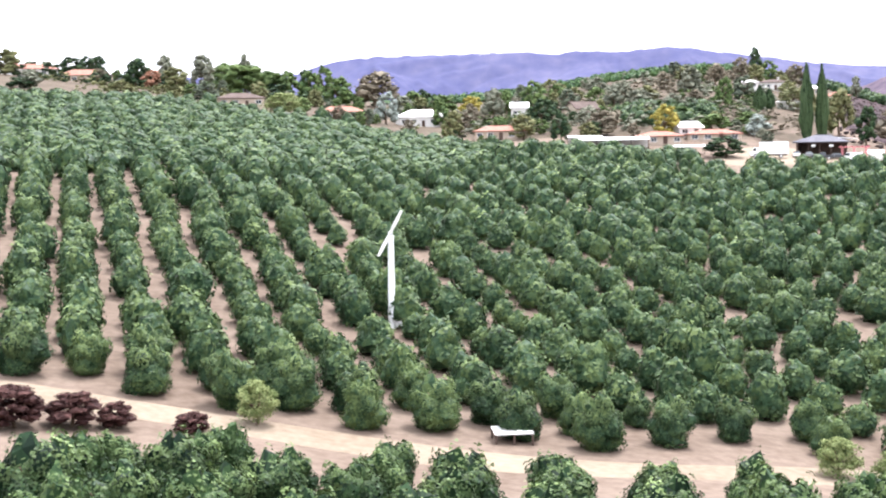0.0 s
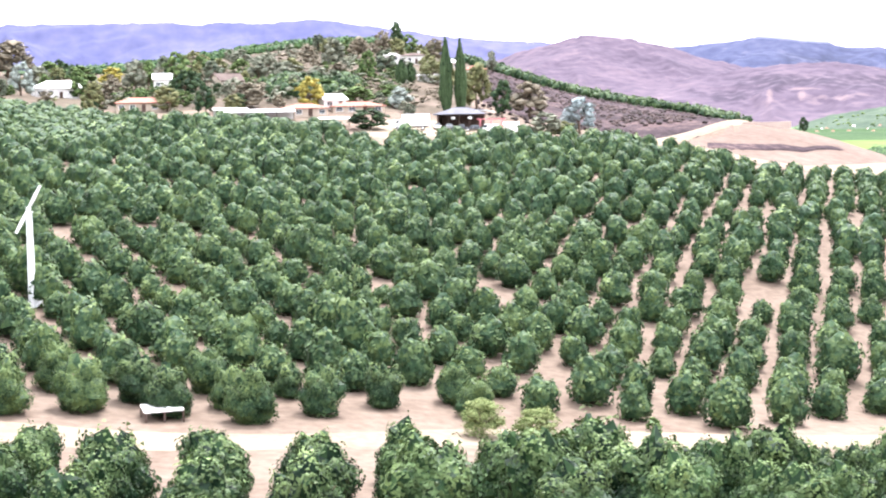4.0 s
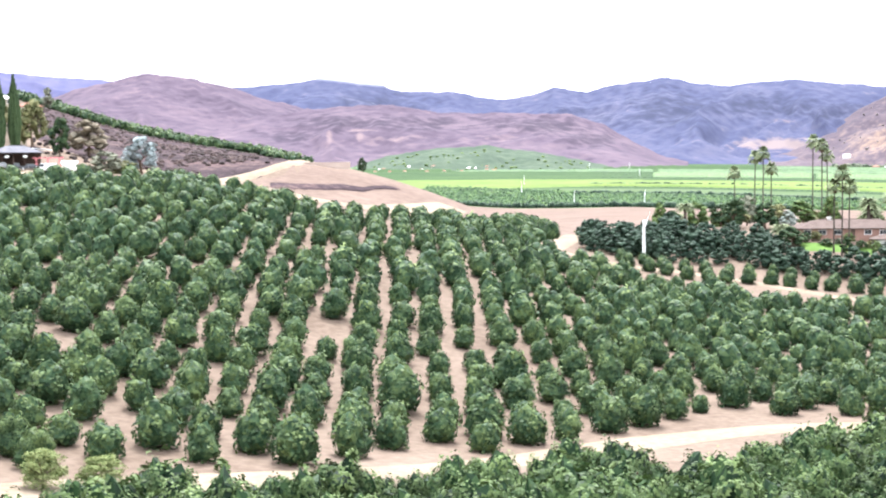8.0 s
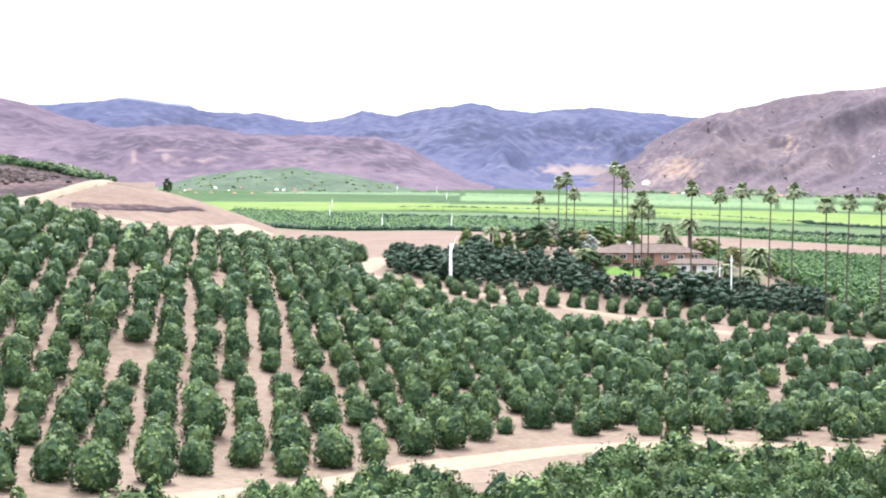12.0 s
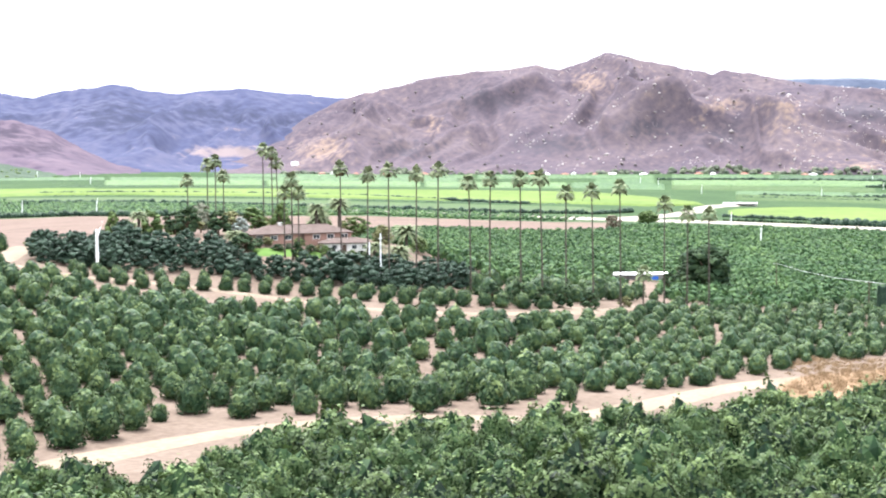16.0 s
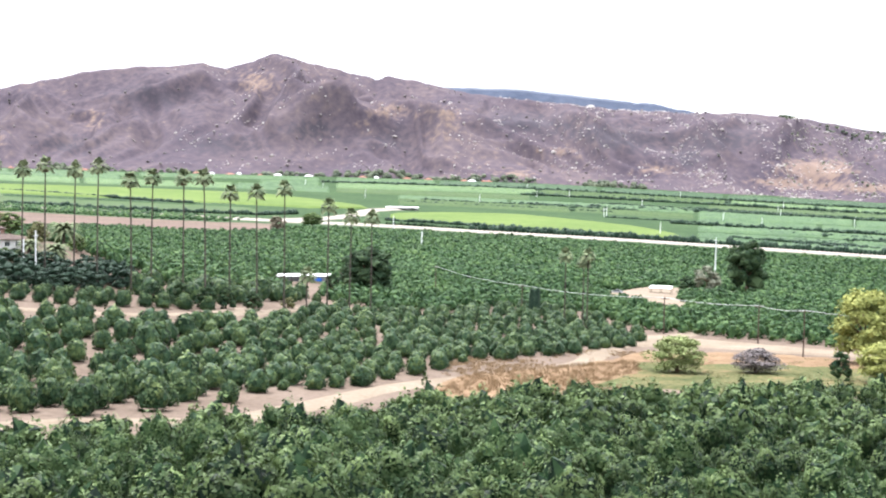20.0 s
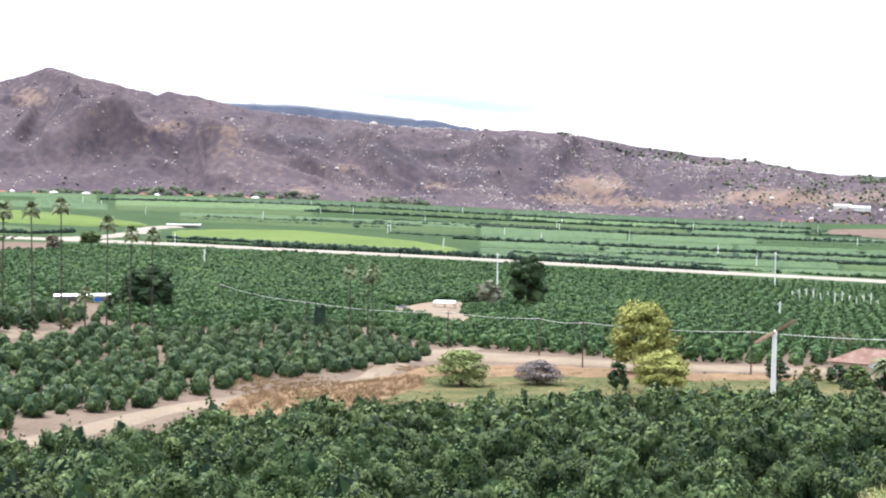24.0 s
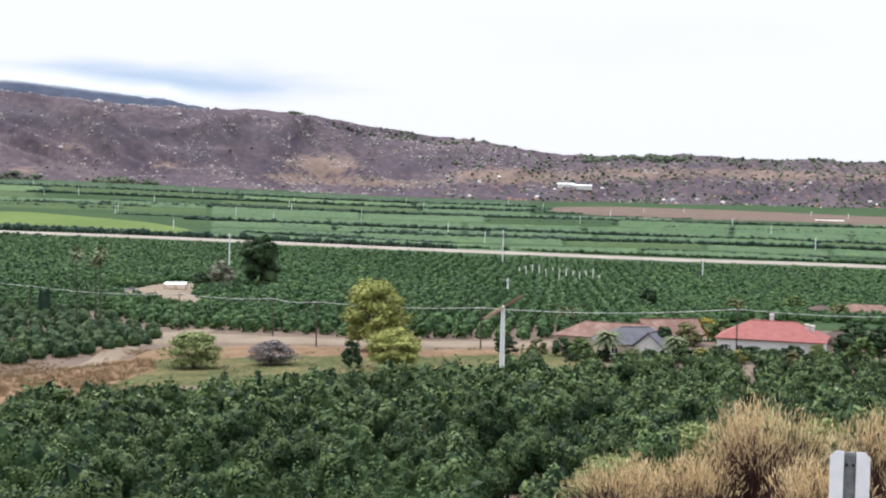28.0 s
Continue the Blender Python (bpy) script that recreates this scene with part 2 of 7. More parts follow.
def smooth(knots, values, x):
    """Cubic Hermite through the knots, level beyond the ends."""
    knots, values, x = np.asarray(knots, float), np.asarray(values, float), np.asarray(x, float)
    slope = np.gradient(values, knots, axis=0)
    i = np.clip(np.searchsorted(knots, x) - 1, 0, len(knots) - 2)
    w = knots[i + 1] - knots[i]
    u = np.clip((x - knots[i]) / w, 0, 1)
    e = (...,) + (None,) * (values.ndim - 1)
    u, w = u[e], w[e]
    a, b, m, n = values[i], values[i + 1], slope[i] * w, slope[i + 1] * w
    return a + u * m + u * u * (3 * (b - a) - 2 * m - n) + u ** 3 * (2 * (a - b) + m + n)


def land(x, y):
    """Height of the ground at x, y (arrays or numbers)."""
    x, y = np.atleast_1d(np.asarray(x, float)), np.atleast_1d(np.asarray(y, float))
    d, az = np.hypot(x, y), np.degrees(np.arctan2(x, y))
    az = np.where(az < -75, np.where(az < -137.5, 105, -20), az)
    near, far = smooth(NEAR_AZ, NEAR_Z, az), smooth(FAR_AZ, FAR_Z, az)
    both = np.concatenate([np.zeros((len(d), 5)), near, far, far[:, -1:]], axis=1)
    bank = np.clip((az - 86) / 9, 0, 1)
    both[:, :5] = np.array((-1.65, -2.1, -6.0, -15.0, -20.5)) + bank[:, None] * np.array((0, 0.25, 1.8, 2.5, 1.5))
    knots = np.log(np.array((2, 6, 16, 42, 66) + NEAR_D + FAR_D + (4900,)) + 60.0)
    v = np.log(d + 60.0)
    slope = np.gradient(both, knots, axis=1)
    i = np.clip(np.searchsorted(knots, v) - 1, 0, len(knots) - 2)
    r = np.arange(len(d))
    w = knots[i + 1] - knots[i]
    u = np.clip((v - knots[i]) / w, 0, 1)
    a, b, m, n = both[r, i], both[r, i + 1], slope[r, i] * w, slope[r, i + 1] * w
    z = a + u * m + u * u * (3 * (b - a) - 2 * m - n) + u ** 3 * (2 * (a - b) + m + n)
    # the bare knoll, and the mound that the ranch house stands on
    z = z + 8.0 * np.exp(-(((x - 214) / 42) ** 2 + ((y - 405) / 52) ** 2) ** 1.3)
    z = z + 12.0 * np.exp(-(((x - 300) / 60) ** 2 + ((y - 285) / 52) ** 2) ** 1.4)
    return z + EYE




def part(name, bm, material, parent=None, label=""):
    """Link a bmesh (or a finished mesh) as one mesh object under a thing or a part."""
    me = bm
    if isinstance(bm, bmesh.types.BMesh):
        me = bpy.data.meshes.new(name)
        bm.to_mesh(me)
        bm.free()
    if material and not me.materials:
        me.materials.append(material)
    ob = new(name, me)
    if parent:
        ob.parent = parent
    if label:
        ob["label"] = label
    return ob


def raw(name, verts, faces, material=None, soft=False, **fields):
    """A mesh from arrays of corners and of triangles or quads."""
    me = bpy.data.meshes.new(name)
    verts, faces = np.asarray(verts, np.float32), np.asarray(faces, np.int32)
    me.vertices.add(len(verts))
    me.vertices.foreach_set("co", verts.ravel())
    k = faces.shape[1]
    me.loops.add(faces.size)
    me.loops.foreach_set("vertex_index", faces.ravel())
    me.polygons.add(len(faces))
    me.polygons.foreach_set("loop_start", np.arange(0, faces.size, k, dtype=np.int32))
    me.polygons.foreach_set("use_smooth", np.full(len(faces), soft))
    for key, values in fields.items():
        me.attributes.new(key, "FLOAT", "POINT").data.foreach_set("value", np.asarray(values, np.float32).ravel())
    me.update(calc_edges=True)
    me.validate()
    if material:
        me.materials.append(material)
    return me


def grid_faces(n, m):
    i, j = np.meshgrid(np.arange(n - 1), np.arange(m - 1), indexing="ij")
    a = (i * m + j).ravel()
    return np.stack([a, a + m, a + m + 1, a + 1], 1)


def spot(az, d):
    a = radians(az)
    return d * math.sin(a), d * math.cos(a)


def high(x, y):
    return float(land(x, y)[0])


rng = np.random.default_rng(7)
bearings = np.concatenate([np.arange(-180, -26, 4.0), np.arange(-26, 112, 0.6), np.arange(112, 181, 4.0)])
dists = np.concatenate([[0.0, 0.6], np.geomspace(1.5, 60, 30)[:-1], np.geomspace(60, 4950, 190)])
A, D = np.meshgrid(np.radians(bearings), dists, indexing="ij")
gx, gy = D * np.sin(A), D * np.cos(A)
gz = land(gx.ravel(), gy.ravel())
me = raw("ground", np.stack([gx.ravel(), gy.ravel(), gz], 1), grid_faces(len(bearings), len(dists))[:, ::-1], SOIL, True)
ground = tagged(part("ground", me, SOIL), "pale sandy soil of orchards running down to a flat valley", "ground", kind="structure")


def polar_patch(name, bearing, near, far, material, lift, label, category, rows=24, ragged=0.0, soft=True, cols=None):
    """A sheet on the land between two distances that change with the bearing."""
    bearing, near, far = (np.asarray(v, float) for v in (bearing, near, far))
    n = cols or max(12, int((bearing[-1] - bearing[0]) / 0.4))
    a = np.linspace(bearing[0], bearing[-1], n)
    d0, d1 = np.interp(a, bearing, near), np.interp(a, bearing, far)
    if ragged:
        d0 = d0 * (1 + ragged * np.array([noise.noise((v * 0.9, 3.1, 0)) for v in a]))
        d1 = d1 * (1 + ragged * np.array([noise.noise((v * 0.9, 9.7, 0)) for v in a]))
    u = np.linspace(0, 1, rows)
    dd = d0[:, None] * (d1 / d0)[:, None] ** u[None, :]
    x, y = dd * np.sin(np.radians(a))[:, None], dd * np.cos(np.radians(a))[:, None]
    over = lift * (1 + dd / 400)
    over[0], over[-1], over[:, 0], over[:, -1] = -0.25, -0.25, -0.25, -0.25
    z = land(x.ravel(), y.ravel()) + over.ravel()
    me = raw(name, np.stack([x.ravel(), y.ravel(), z], 1), grid_faces(n, rows)[:, ::-1], material, soft)
    return tagged(part(name, me, material), label, category, kind="structure")


def strip(name, points, width, material, lift, label, category="road"):
    """A road laid on the land along a line of places."""
    p = np.asarray(points, float)
    s = np.concatenate([[0], np.cumsum(np.hypot(*np.diff(p, axis=0).T))])
    t = np.linspace(0, s[-1], max(8, int(s[-1] / 6)))
    c = np.stack([smooth(s, p[:, 0], t), smooth(s, p[:, 1], t)], 1)
    g = np.gradient(c, axis=0)
    g /= np.linalg.norm(g, axis=1)[:, None]
    side = np.stack([-g[:, 1], g[:, 0]], 1)
    w = width / 2 * (1 + 0.12 * np.sin(t * 0.13))
    cols = [c + side * (w * k)[:, None] for k in (-1, -0.5, 0, 0.5, 1)]
    xy = np.stack(cols, 1).reshape(-1, 2)
    z = land(xy[:, 0], xy[:, 1]) + np.where(np.tile((True, False, False, False, True), len(t)), -0.25, lift * (1 + np.hypot(*xy.T) / 400))
    me = raw(name, np.column_stack([xy, z]), grid_faces(len(t), 5), material, True)
    return tagged(part(name, me, material), label, category, kind="structure")

# ---- fields and roads ----
polar_patch("valley_floor", (26, 31, 40, 51, 56, 62, 75, 90, 108), (900, 880, 1000, 1000, 700, 480, 440, 420, 430), (3700, 3700, 3700, 3700, 3700, 3700, 3700, 3400, 3400), VALLEY, 0.12, "green patchwork of orchards on the valley floor", "field", 80)
polar_patch("bare_field", (20, 22, 24, 25.5, 28, 30.2, 32.3, 34.5, 37.8, 41.2, 45.7, 50.3, 54.8, 57.6, 60.5), (374, 368, 364, 366, 374, 386, 398, 415, 440, 600, 800, 1000, 1075, 1065, 1130), (378, 380, 412, 430, 760, 1300, 1250, 1190, 1150, 1120, 1190, 1270, 1245, 1235, 1250), TAN, 0.2, "bare tan graded earth with tyre tracks", "field", 60, 0.006)
polar_patch("burnt_slope", (15.5, 17, 19, 21, 23, 24.4, 25.6), (470, 440, 420, 412, 410, 422, 450), (800, 800, 790, 780, 760, 740, 700), BURNT, 0.15, "dark burnt brush slope with bare patches", "slope", 50, 0.02)
polar_patch("burnt_band", (24.4, 25.5, 26.5, 28.4, 30.2), (398, 403, 407, 415, 433), (413, 415, 417, 424, 436), BURNT, 0.35, "dark strip of burnt brush across a bare knoll", "slope", 8, 0.012)
polar_patch("green_ridge", (-3, 2, 6, 10, 15, 18, 21, 24, 26.5), (760, 760, 740, 760, 790, 730, 700, 680, 640), (900, 900, 900, 900, 900, 880, 860, 840, 800), VALLEY, 0.15, "green orchard along the crest of the hill", "field", 20, 0.01)
polar_patch("weedy_hillside", (-20, -14, -8, -3, 0, 4, 8, 12, 15.6), (440, 455, 452, 440, 420, 402, 398, 396, 400), (760, 760, 760, 770, 760, 760, 745, 765, 780), HILLSIDE, 0.1, "dry weedy hillside between houses", "slope", 40, 0.01)
polar_patch("lime_field", (37, 40, 47, 54, 59.3, 61.5, 63.9), (1780, 1760, 1740, 1700, 1660, 1640, 1700), (1900, 1960, 2010, 2060, 2040, 1900, 1720), LIME, 0.5, "bright lime green crop field", "field", 30)
polar_patch("lime_field", (64.6, 67, 70, 74.5, 76.5), (1435, 1400, 1385, 1345, 1370), (1570, 1670, 1710, 1560, 1400), LIME, 0.5, "bright lime green crop field", "field", 20)
polar_patch("lime_field", (27, 30, 34, 40), (1750, 1700, 1720, 1800), (1900, 2000, 2050, 2000), LIME, 0.5, "bright lime green crop field", "field", 12)
polar_patch("pale_field", (36, 40, 47, 54, 59.5), (1570, 1500, 1450, 1420, 1440), (1660, 1640, 1610, 1580, 1560), ORCHARD_PALE, 0.5, "pale green rows of young orchard", "field", 14)
polar_patch("brown_field", (90.5, 93, 97, 103, 108), (2560, 2330, 2250, 2230, 2230), (2700, 2900, 2850, 2650, 2600), TAN, 0.5, "ploughed brown field at the valley's edge", "field", 12)
polar_patch("dry_bank", (66.5, 67.8, 69.6, 71.9, 73.6, 75.2), (214, 222, 226, 232, 262, 296), (236, 258, 274, 294, 312, 318), DRYGRASS, 0.3, "bank of orange dry grass beside the grove", "grass", 20, 0.02)
polar_patch("dry_hollow", (72.6, 75, 78, 82, 86, 90), (296, 308, 316, 314, 314, 318), (308, 340, 348, 339, 335, 334), DRYGRASS, 0.2, "orange dirt and dry weeds beside the road", "grass", 16, 0.03)
polar_patch("weed_patch", (71, 74, 78, 82, 86, 90, 93), (250, 256, 246, 250, 258, 270, 300), (280, 312, 322, 318, 318, 322, 334), WEEDS, 0.25, "hollow of green and yellow weeds", "grass", 24, 0.04)
polar_patch("dirt_yard", (74.6, 76, 78.5, 82, 86, 90, 93.5), (352, 356, 354, 346, 342, 342, 344), (382, 386, 374, 360, 356, 356, 358), DIRT, 0.2, "bare pale dirt road along the grove", "road", 10, 0.012)
polar_patch("packing_yard", (10.6, 12, 14, 16, 18), (336, 334, 337, 340, 356), (352, 380, 390, 388, 372), DIRT, 0.12, "pale dirt farmyard in front of the barn", "road", 10, 0.01)
polar_patch("ranch_lawn", (45.6, 47, 48.6), (367, 368, 369), (377, 378, 377), LAWN, 0.1, "small green lawn before the ranch house", "grass", 6)
polar_patch("shed_drive", (72.7, 74, 75.3, 76.8, 79), (530, 508, 486, 472, 588), (564, 568, 640, 645, 645), DIRT, 0.25, "pale dirt drive among the orchard trees", "road", 10, 0.012)
polar_patch("driveway", (-13.4, -12.9, -12.4), (470, 470, 468), (540, 552, 560), CONCRETE, 0.15, "white concrete driveway on the slope", "road", 10)
polar_patch("roadside_gravel", (84, 92, 100, 125), (2.0, 2.0, 2.0, 2.0), (4.0, 4.6, 5.2, 5.4), DIRT, 0.012, "gravelly dirt shoulder of a hill road", "road", 10, 0.03)
strip("river_road", [spot(a, d) for a, d in ((44, 1330), (52, 1360), (60, 1310), (65, 1290), (68.7, 1262), (75, 1258), (82, 1255), (88.7, 1246), (95.4, 1225), (101.9, 1236), (108, 1240))], 42, CONCRETE, 0.4, "pale gravel road crossing the valley")
strip("river_road", [spot(a, d) for a, d in ((60.2, 1320), (62.0, 1390), (63.2, 1500), (64.2, 1660), (65.2, 1720))], 26, CONCRETE, 0.45, "pale gravel road crossing the valley")
strip("dirt_road", [(-60, 122), (-33, 121), (-9, 118), (17, 115), (35, 119), (61, 118), (82, 120), (108, 125), (125, 124), (143, 113), (152, 99), (180, 97), (204, 99), (241, 95), (290, 92), (335, 97), (370, 92), (420, 80)], 9, DIRT, 0.12, "pale dirt farm road between orchard blocks")
strip("grove_lane", [spot(a, d) for a, d in ((36.4, 350), (38, 344), (41.2, 342), (43.5, 336), (45.7, 326), (48.0, 310), (50.3, 297), (52.6, 292), (54.8, 293), (57, 304), (59, 322), (61, 352), (62.6, 378), (64.4, 380), (66.5, 400))], 4.5, DIRT, 0.12, "narrow dirt lane round a dark grove")
polar_patch("palm_yard", (57.0, 58.2, 59.4, 60.4), (300, 306, 318, 332), (306, 326, 334, 338), DIRT, 0.16, "pale dirt yard under palms", "road", 8, 0.02)
strip("knoll_bench", [spot(a, d) for a, d in ((22.9, 402), (24.4, 396), (25.6, 390), (26.8, 386), (28.5, 388), (30.4, 402), (32, 425))], 18, DIRT, 0.3, "pale graded bench below a bare knoll")
strip("knoll_track", [spot(a, d) for a, d in ((22.6, 400), (23.5, 417), (24.5, 432), (25.2, 443), (26.1, 458))], 6, DIRT, 0.4, "pale dirt track climbing a bare knoll")
strip("grove_track", [spot(a, d) for a, d in ((35.3, 348), (35.8, 360), (36.4, 380), (36.9, 410), (37.2, 440))], 9, DIRT, 0.3, "pale dirt track between two groves")

# ---- mountains ----
def lumps(x, y, seed=0.0):
    """Smooth value noise in about -1 to 1, for whole arrays."""
    x, y = np.asarray(x, float) + seed * 17.3, np.asarray(y, float) - seed * 9.1
    i, j = np.floor(x), np.floor(y)
    u, v = x - i, y - j
    u, v = u * u * u * (u * (6 * u - 15) + 10), v * v * v * (v * (6 * v - 15) + 10)

    def chance(p, q):
        t = np.sin(p * 127.1 + q * 311.7) * 43758.5453
        return 2 * (t - np.floor(t)) - 1

    return (chance(i, j) * (1 - u) + chance(i + 1, j) * u) * (1 - v) + (chance(i, j + 1) * (1 - u) + chance(i + 1, j + 1) * u) * v


def fractal(x, y, seed=0.0, octaves=5, ridged=False):
    total, amp, norm = 0.0, 1.0, 0.0
    for k in range(octaves):
        n = lumps(x * 2.03 ** k, y * 2.03 ** k, seed + k)
        total = total + amp * (1 - 2 * np.abs(n) if ridged else n)
        norm += amp
        amp *= 0.5
    return total / norm


def mountain(name, skyline, ridge, foot, material, label, rough=1.0, seed=0.0, steps=64, folds=0.9, cover=()):
    """A range whose crest runs along the bearings and elevations given, rising from its foot with gullies and spurs."""
    az, el = np.array([s[0] for s in skyline], float), np.array([s[1] for s in skyline], float)
    a = np.arange(az[0], az[-1], 0.09)
    top = EYE + ridge * np.tan(np.radians(np.interp(a, az, el))) + ridge * 0.0011 * fractal(a * 2.6, a * 0 + seed, seed, 5)
    u = np.concatenate([np.linspace(0, 1, steps), [1.04, 1.1]])
    lo = land(foot * np.sin(np.radians(a)), foot * np.cos(np.radians(a))) - 3
    U, Aa = np.meshgrid(u, a)
    T, L = np.meshgrid(u, top)[1], np.meshgrid(u, lo)[1]
    dist = foot + (ridge - foot) * U
    x, y = dist * np.sin(np.radians(Aa)), dist * np.cos(np.radians(Aa))
    bend = 1.4 * fractal(x * 0.0016, y * 0.0016, seed + 3, 3)
    spur = fractal(Aa * 0.33 * folds + bend, U * 0.9 + bend * 0.5, seed + 5, 4, True)
    fine = fractal(x * 0.009, y * 0.009, seed + 8, 4)
    V = np.minimum(U, 1)
    shape = V ** 1.1 * (0.70 + 0.30 * V)
    mid = np.sin(np.pi * V)
    h = L + (T - L) * shape + rough * mid * ((T - L) * 0.55 * spur + 4 * fine) + rough * V * 3.0 * fine
    h = np.where(U < 1, np.minimum(h, EYE + (dist / ridge) * (T - EYE) - (1 - U) * 5), h)
    h = np.where(U > 1, T - (U - 1) * 900, h)
    h[:, 0] = lo - 15
    el = np.degrees(np.arctan2(h - EYE, dist))
    patch = 0.16 * fractal(x * 0.004, y * 0.004, seed + 11, 3)
    for pa, pe, wa, we, much in cover:
        patch = patch + much * np.exp(-((Aa - pa) / wa) ** 2 - ((el - pe) / we) ** 2)
    me = raw(name, np.stack([x.ravel(), y.ravel(), h.ravel()], 1), grid_faces(len(a), len(u))[:, ::-1], material, True, cover=np.clip(patch, -1.2, 1.2))
    return tagged(part(name, me, material), label, "mountain", kind="structure"), (x, y, h)


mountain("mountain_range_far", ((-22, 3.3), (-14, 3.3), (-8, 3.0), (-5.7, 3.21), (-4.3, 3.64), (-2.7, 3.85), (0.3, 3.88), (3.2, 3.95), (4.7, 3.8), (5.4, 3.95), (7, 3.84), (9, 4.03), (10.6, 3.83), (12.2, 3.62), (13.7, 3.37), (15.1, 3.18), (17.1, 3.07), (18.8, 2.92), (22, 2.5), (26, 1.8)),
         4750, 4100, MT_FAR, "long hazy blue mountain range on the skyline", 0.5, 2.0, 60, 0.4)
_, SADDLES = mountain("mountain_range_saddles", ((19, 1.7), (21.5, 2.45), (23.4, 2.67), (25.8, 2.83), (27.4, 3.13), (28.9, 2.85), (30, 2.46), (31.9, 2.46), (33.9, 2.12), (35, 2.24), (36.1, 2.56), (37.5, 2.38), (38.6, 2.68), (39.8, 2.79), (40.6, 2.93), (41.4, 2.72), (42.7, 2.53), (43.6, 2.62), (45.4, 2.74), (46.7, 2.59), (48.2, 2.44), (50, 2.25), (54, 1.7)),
         4600, 3500, MT_BLUE, "hazy blue-violet mountains with shallow saddles", 0.5, 7.0, 64, 0.6,
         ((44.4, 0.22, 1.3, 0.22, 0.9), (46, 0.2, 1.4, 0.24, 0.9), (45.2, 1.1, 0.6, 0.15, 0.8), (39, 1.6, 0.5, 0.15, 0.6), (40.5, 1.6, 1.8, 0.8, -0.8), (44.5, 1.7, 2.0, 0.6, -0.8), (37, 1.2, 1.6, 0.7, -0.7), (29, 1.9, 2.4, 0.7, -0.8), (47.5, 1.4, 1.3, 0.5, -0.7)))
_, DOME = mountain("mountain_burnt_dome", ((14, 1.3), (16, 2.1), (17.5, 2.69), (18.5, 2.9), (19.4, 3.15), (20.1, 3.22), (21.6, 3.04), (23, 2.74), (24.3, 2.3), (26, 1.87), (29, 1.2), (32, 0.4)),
         4000, 3000, MT_PURPLE, "rounded burnt brown mountain tinted violet by haze", 0.2, 11.0)
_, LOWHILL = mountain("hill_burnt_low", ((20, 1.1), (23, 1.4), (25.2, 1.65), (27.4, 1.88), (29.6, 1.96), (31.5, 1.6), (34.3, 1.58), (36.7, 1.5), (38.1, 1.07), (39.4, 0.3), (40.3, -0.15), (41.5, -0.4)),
         3600, 2900, MT_PURPLE, "low burnt hills in violet haze at the valley's edge", 0.3, 15.0, 64, 0.7,
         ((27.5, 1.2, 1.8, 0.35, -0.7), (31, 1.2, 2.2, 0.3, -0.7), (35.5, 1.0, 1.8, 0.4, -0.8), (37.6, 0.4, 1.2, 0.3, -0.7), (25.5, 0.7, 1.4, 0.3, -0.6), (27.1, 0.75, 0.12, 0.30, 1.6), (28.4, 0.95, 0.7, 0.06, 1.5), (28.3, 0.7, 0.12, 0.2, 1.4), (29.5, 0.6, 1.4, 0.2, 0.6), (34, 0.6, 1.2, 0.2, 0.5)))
_, GREENHILL = mountain("hill_green", ((28.0, -0.5), (29.5, -0.1), (31.3, 0.18), (33.4, 0.30), (35.2, 0.05), (37.2, -0.35), (38.3, -0.6)),
         2950, 2600, MT_GREEN, "low green hill at the foot of the burnt hills", 0.5, 18.0, 30)
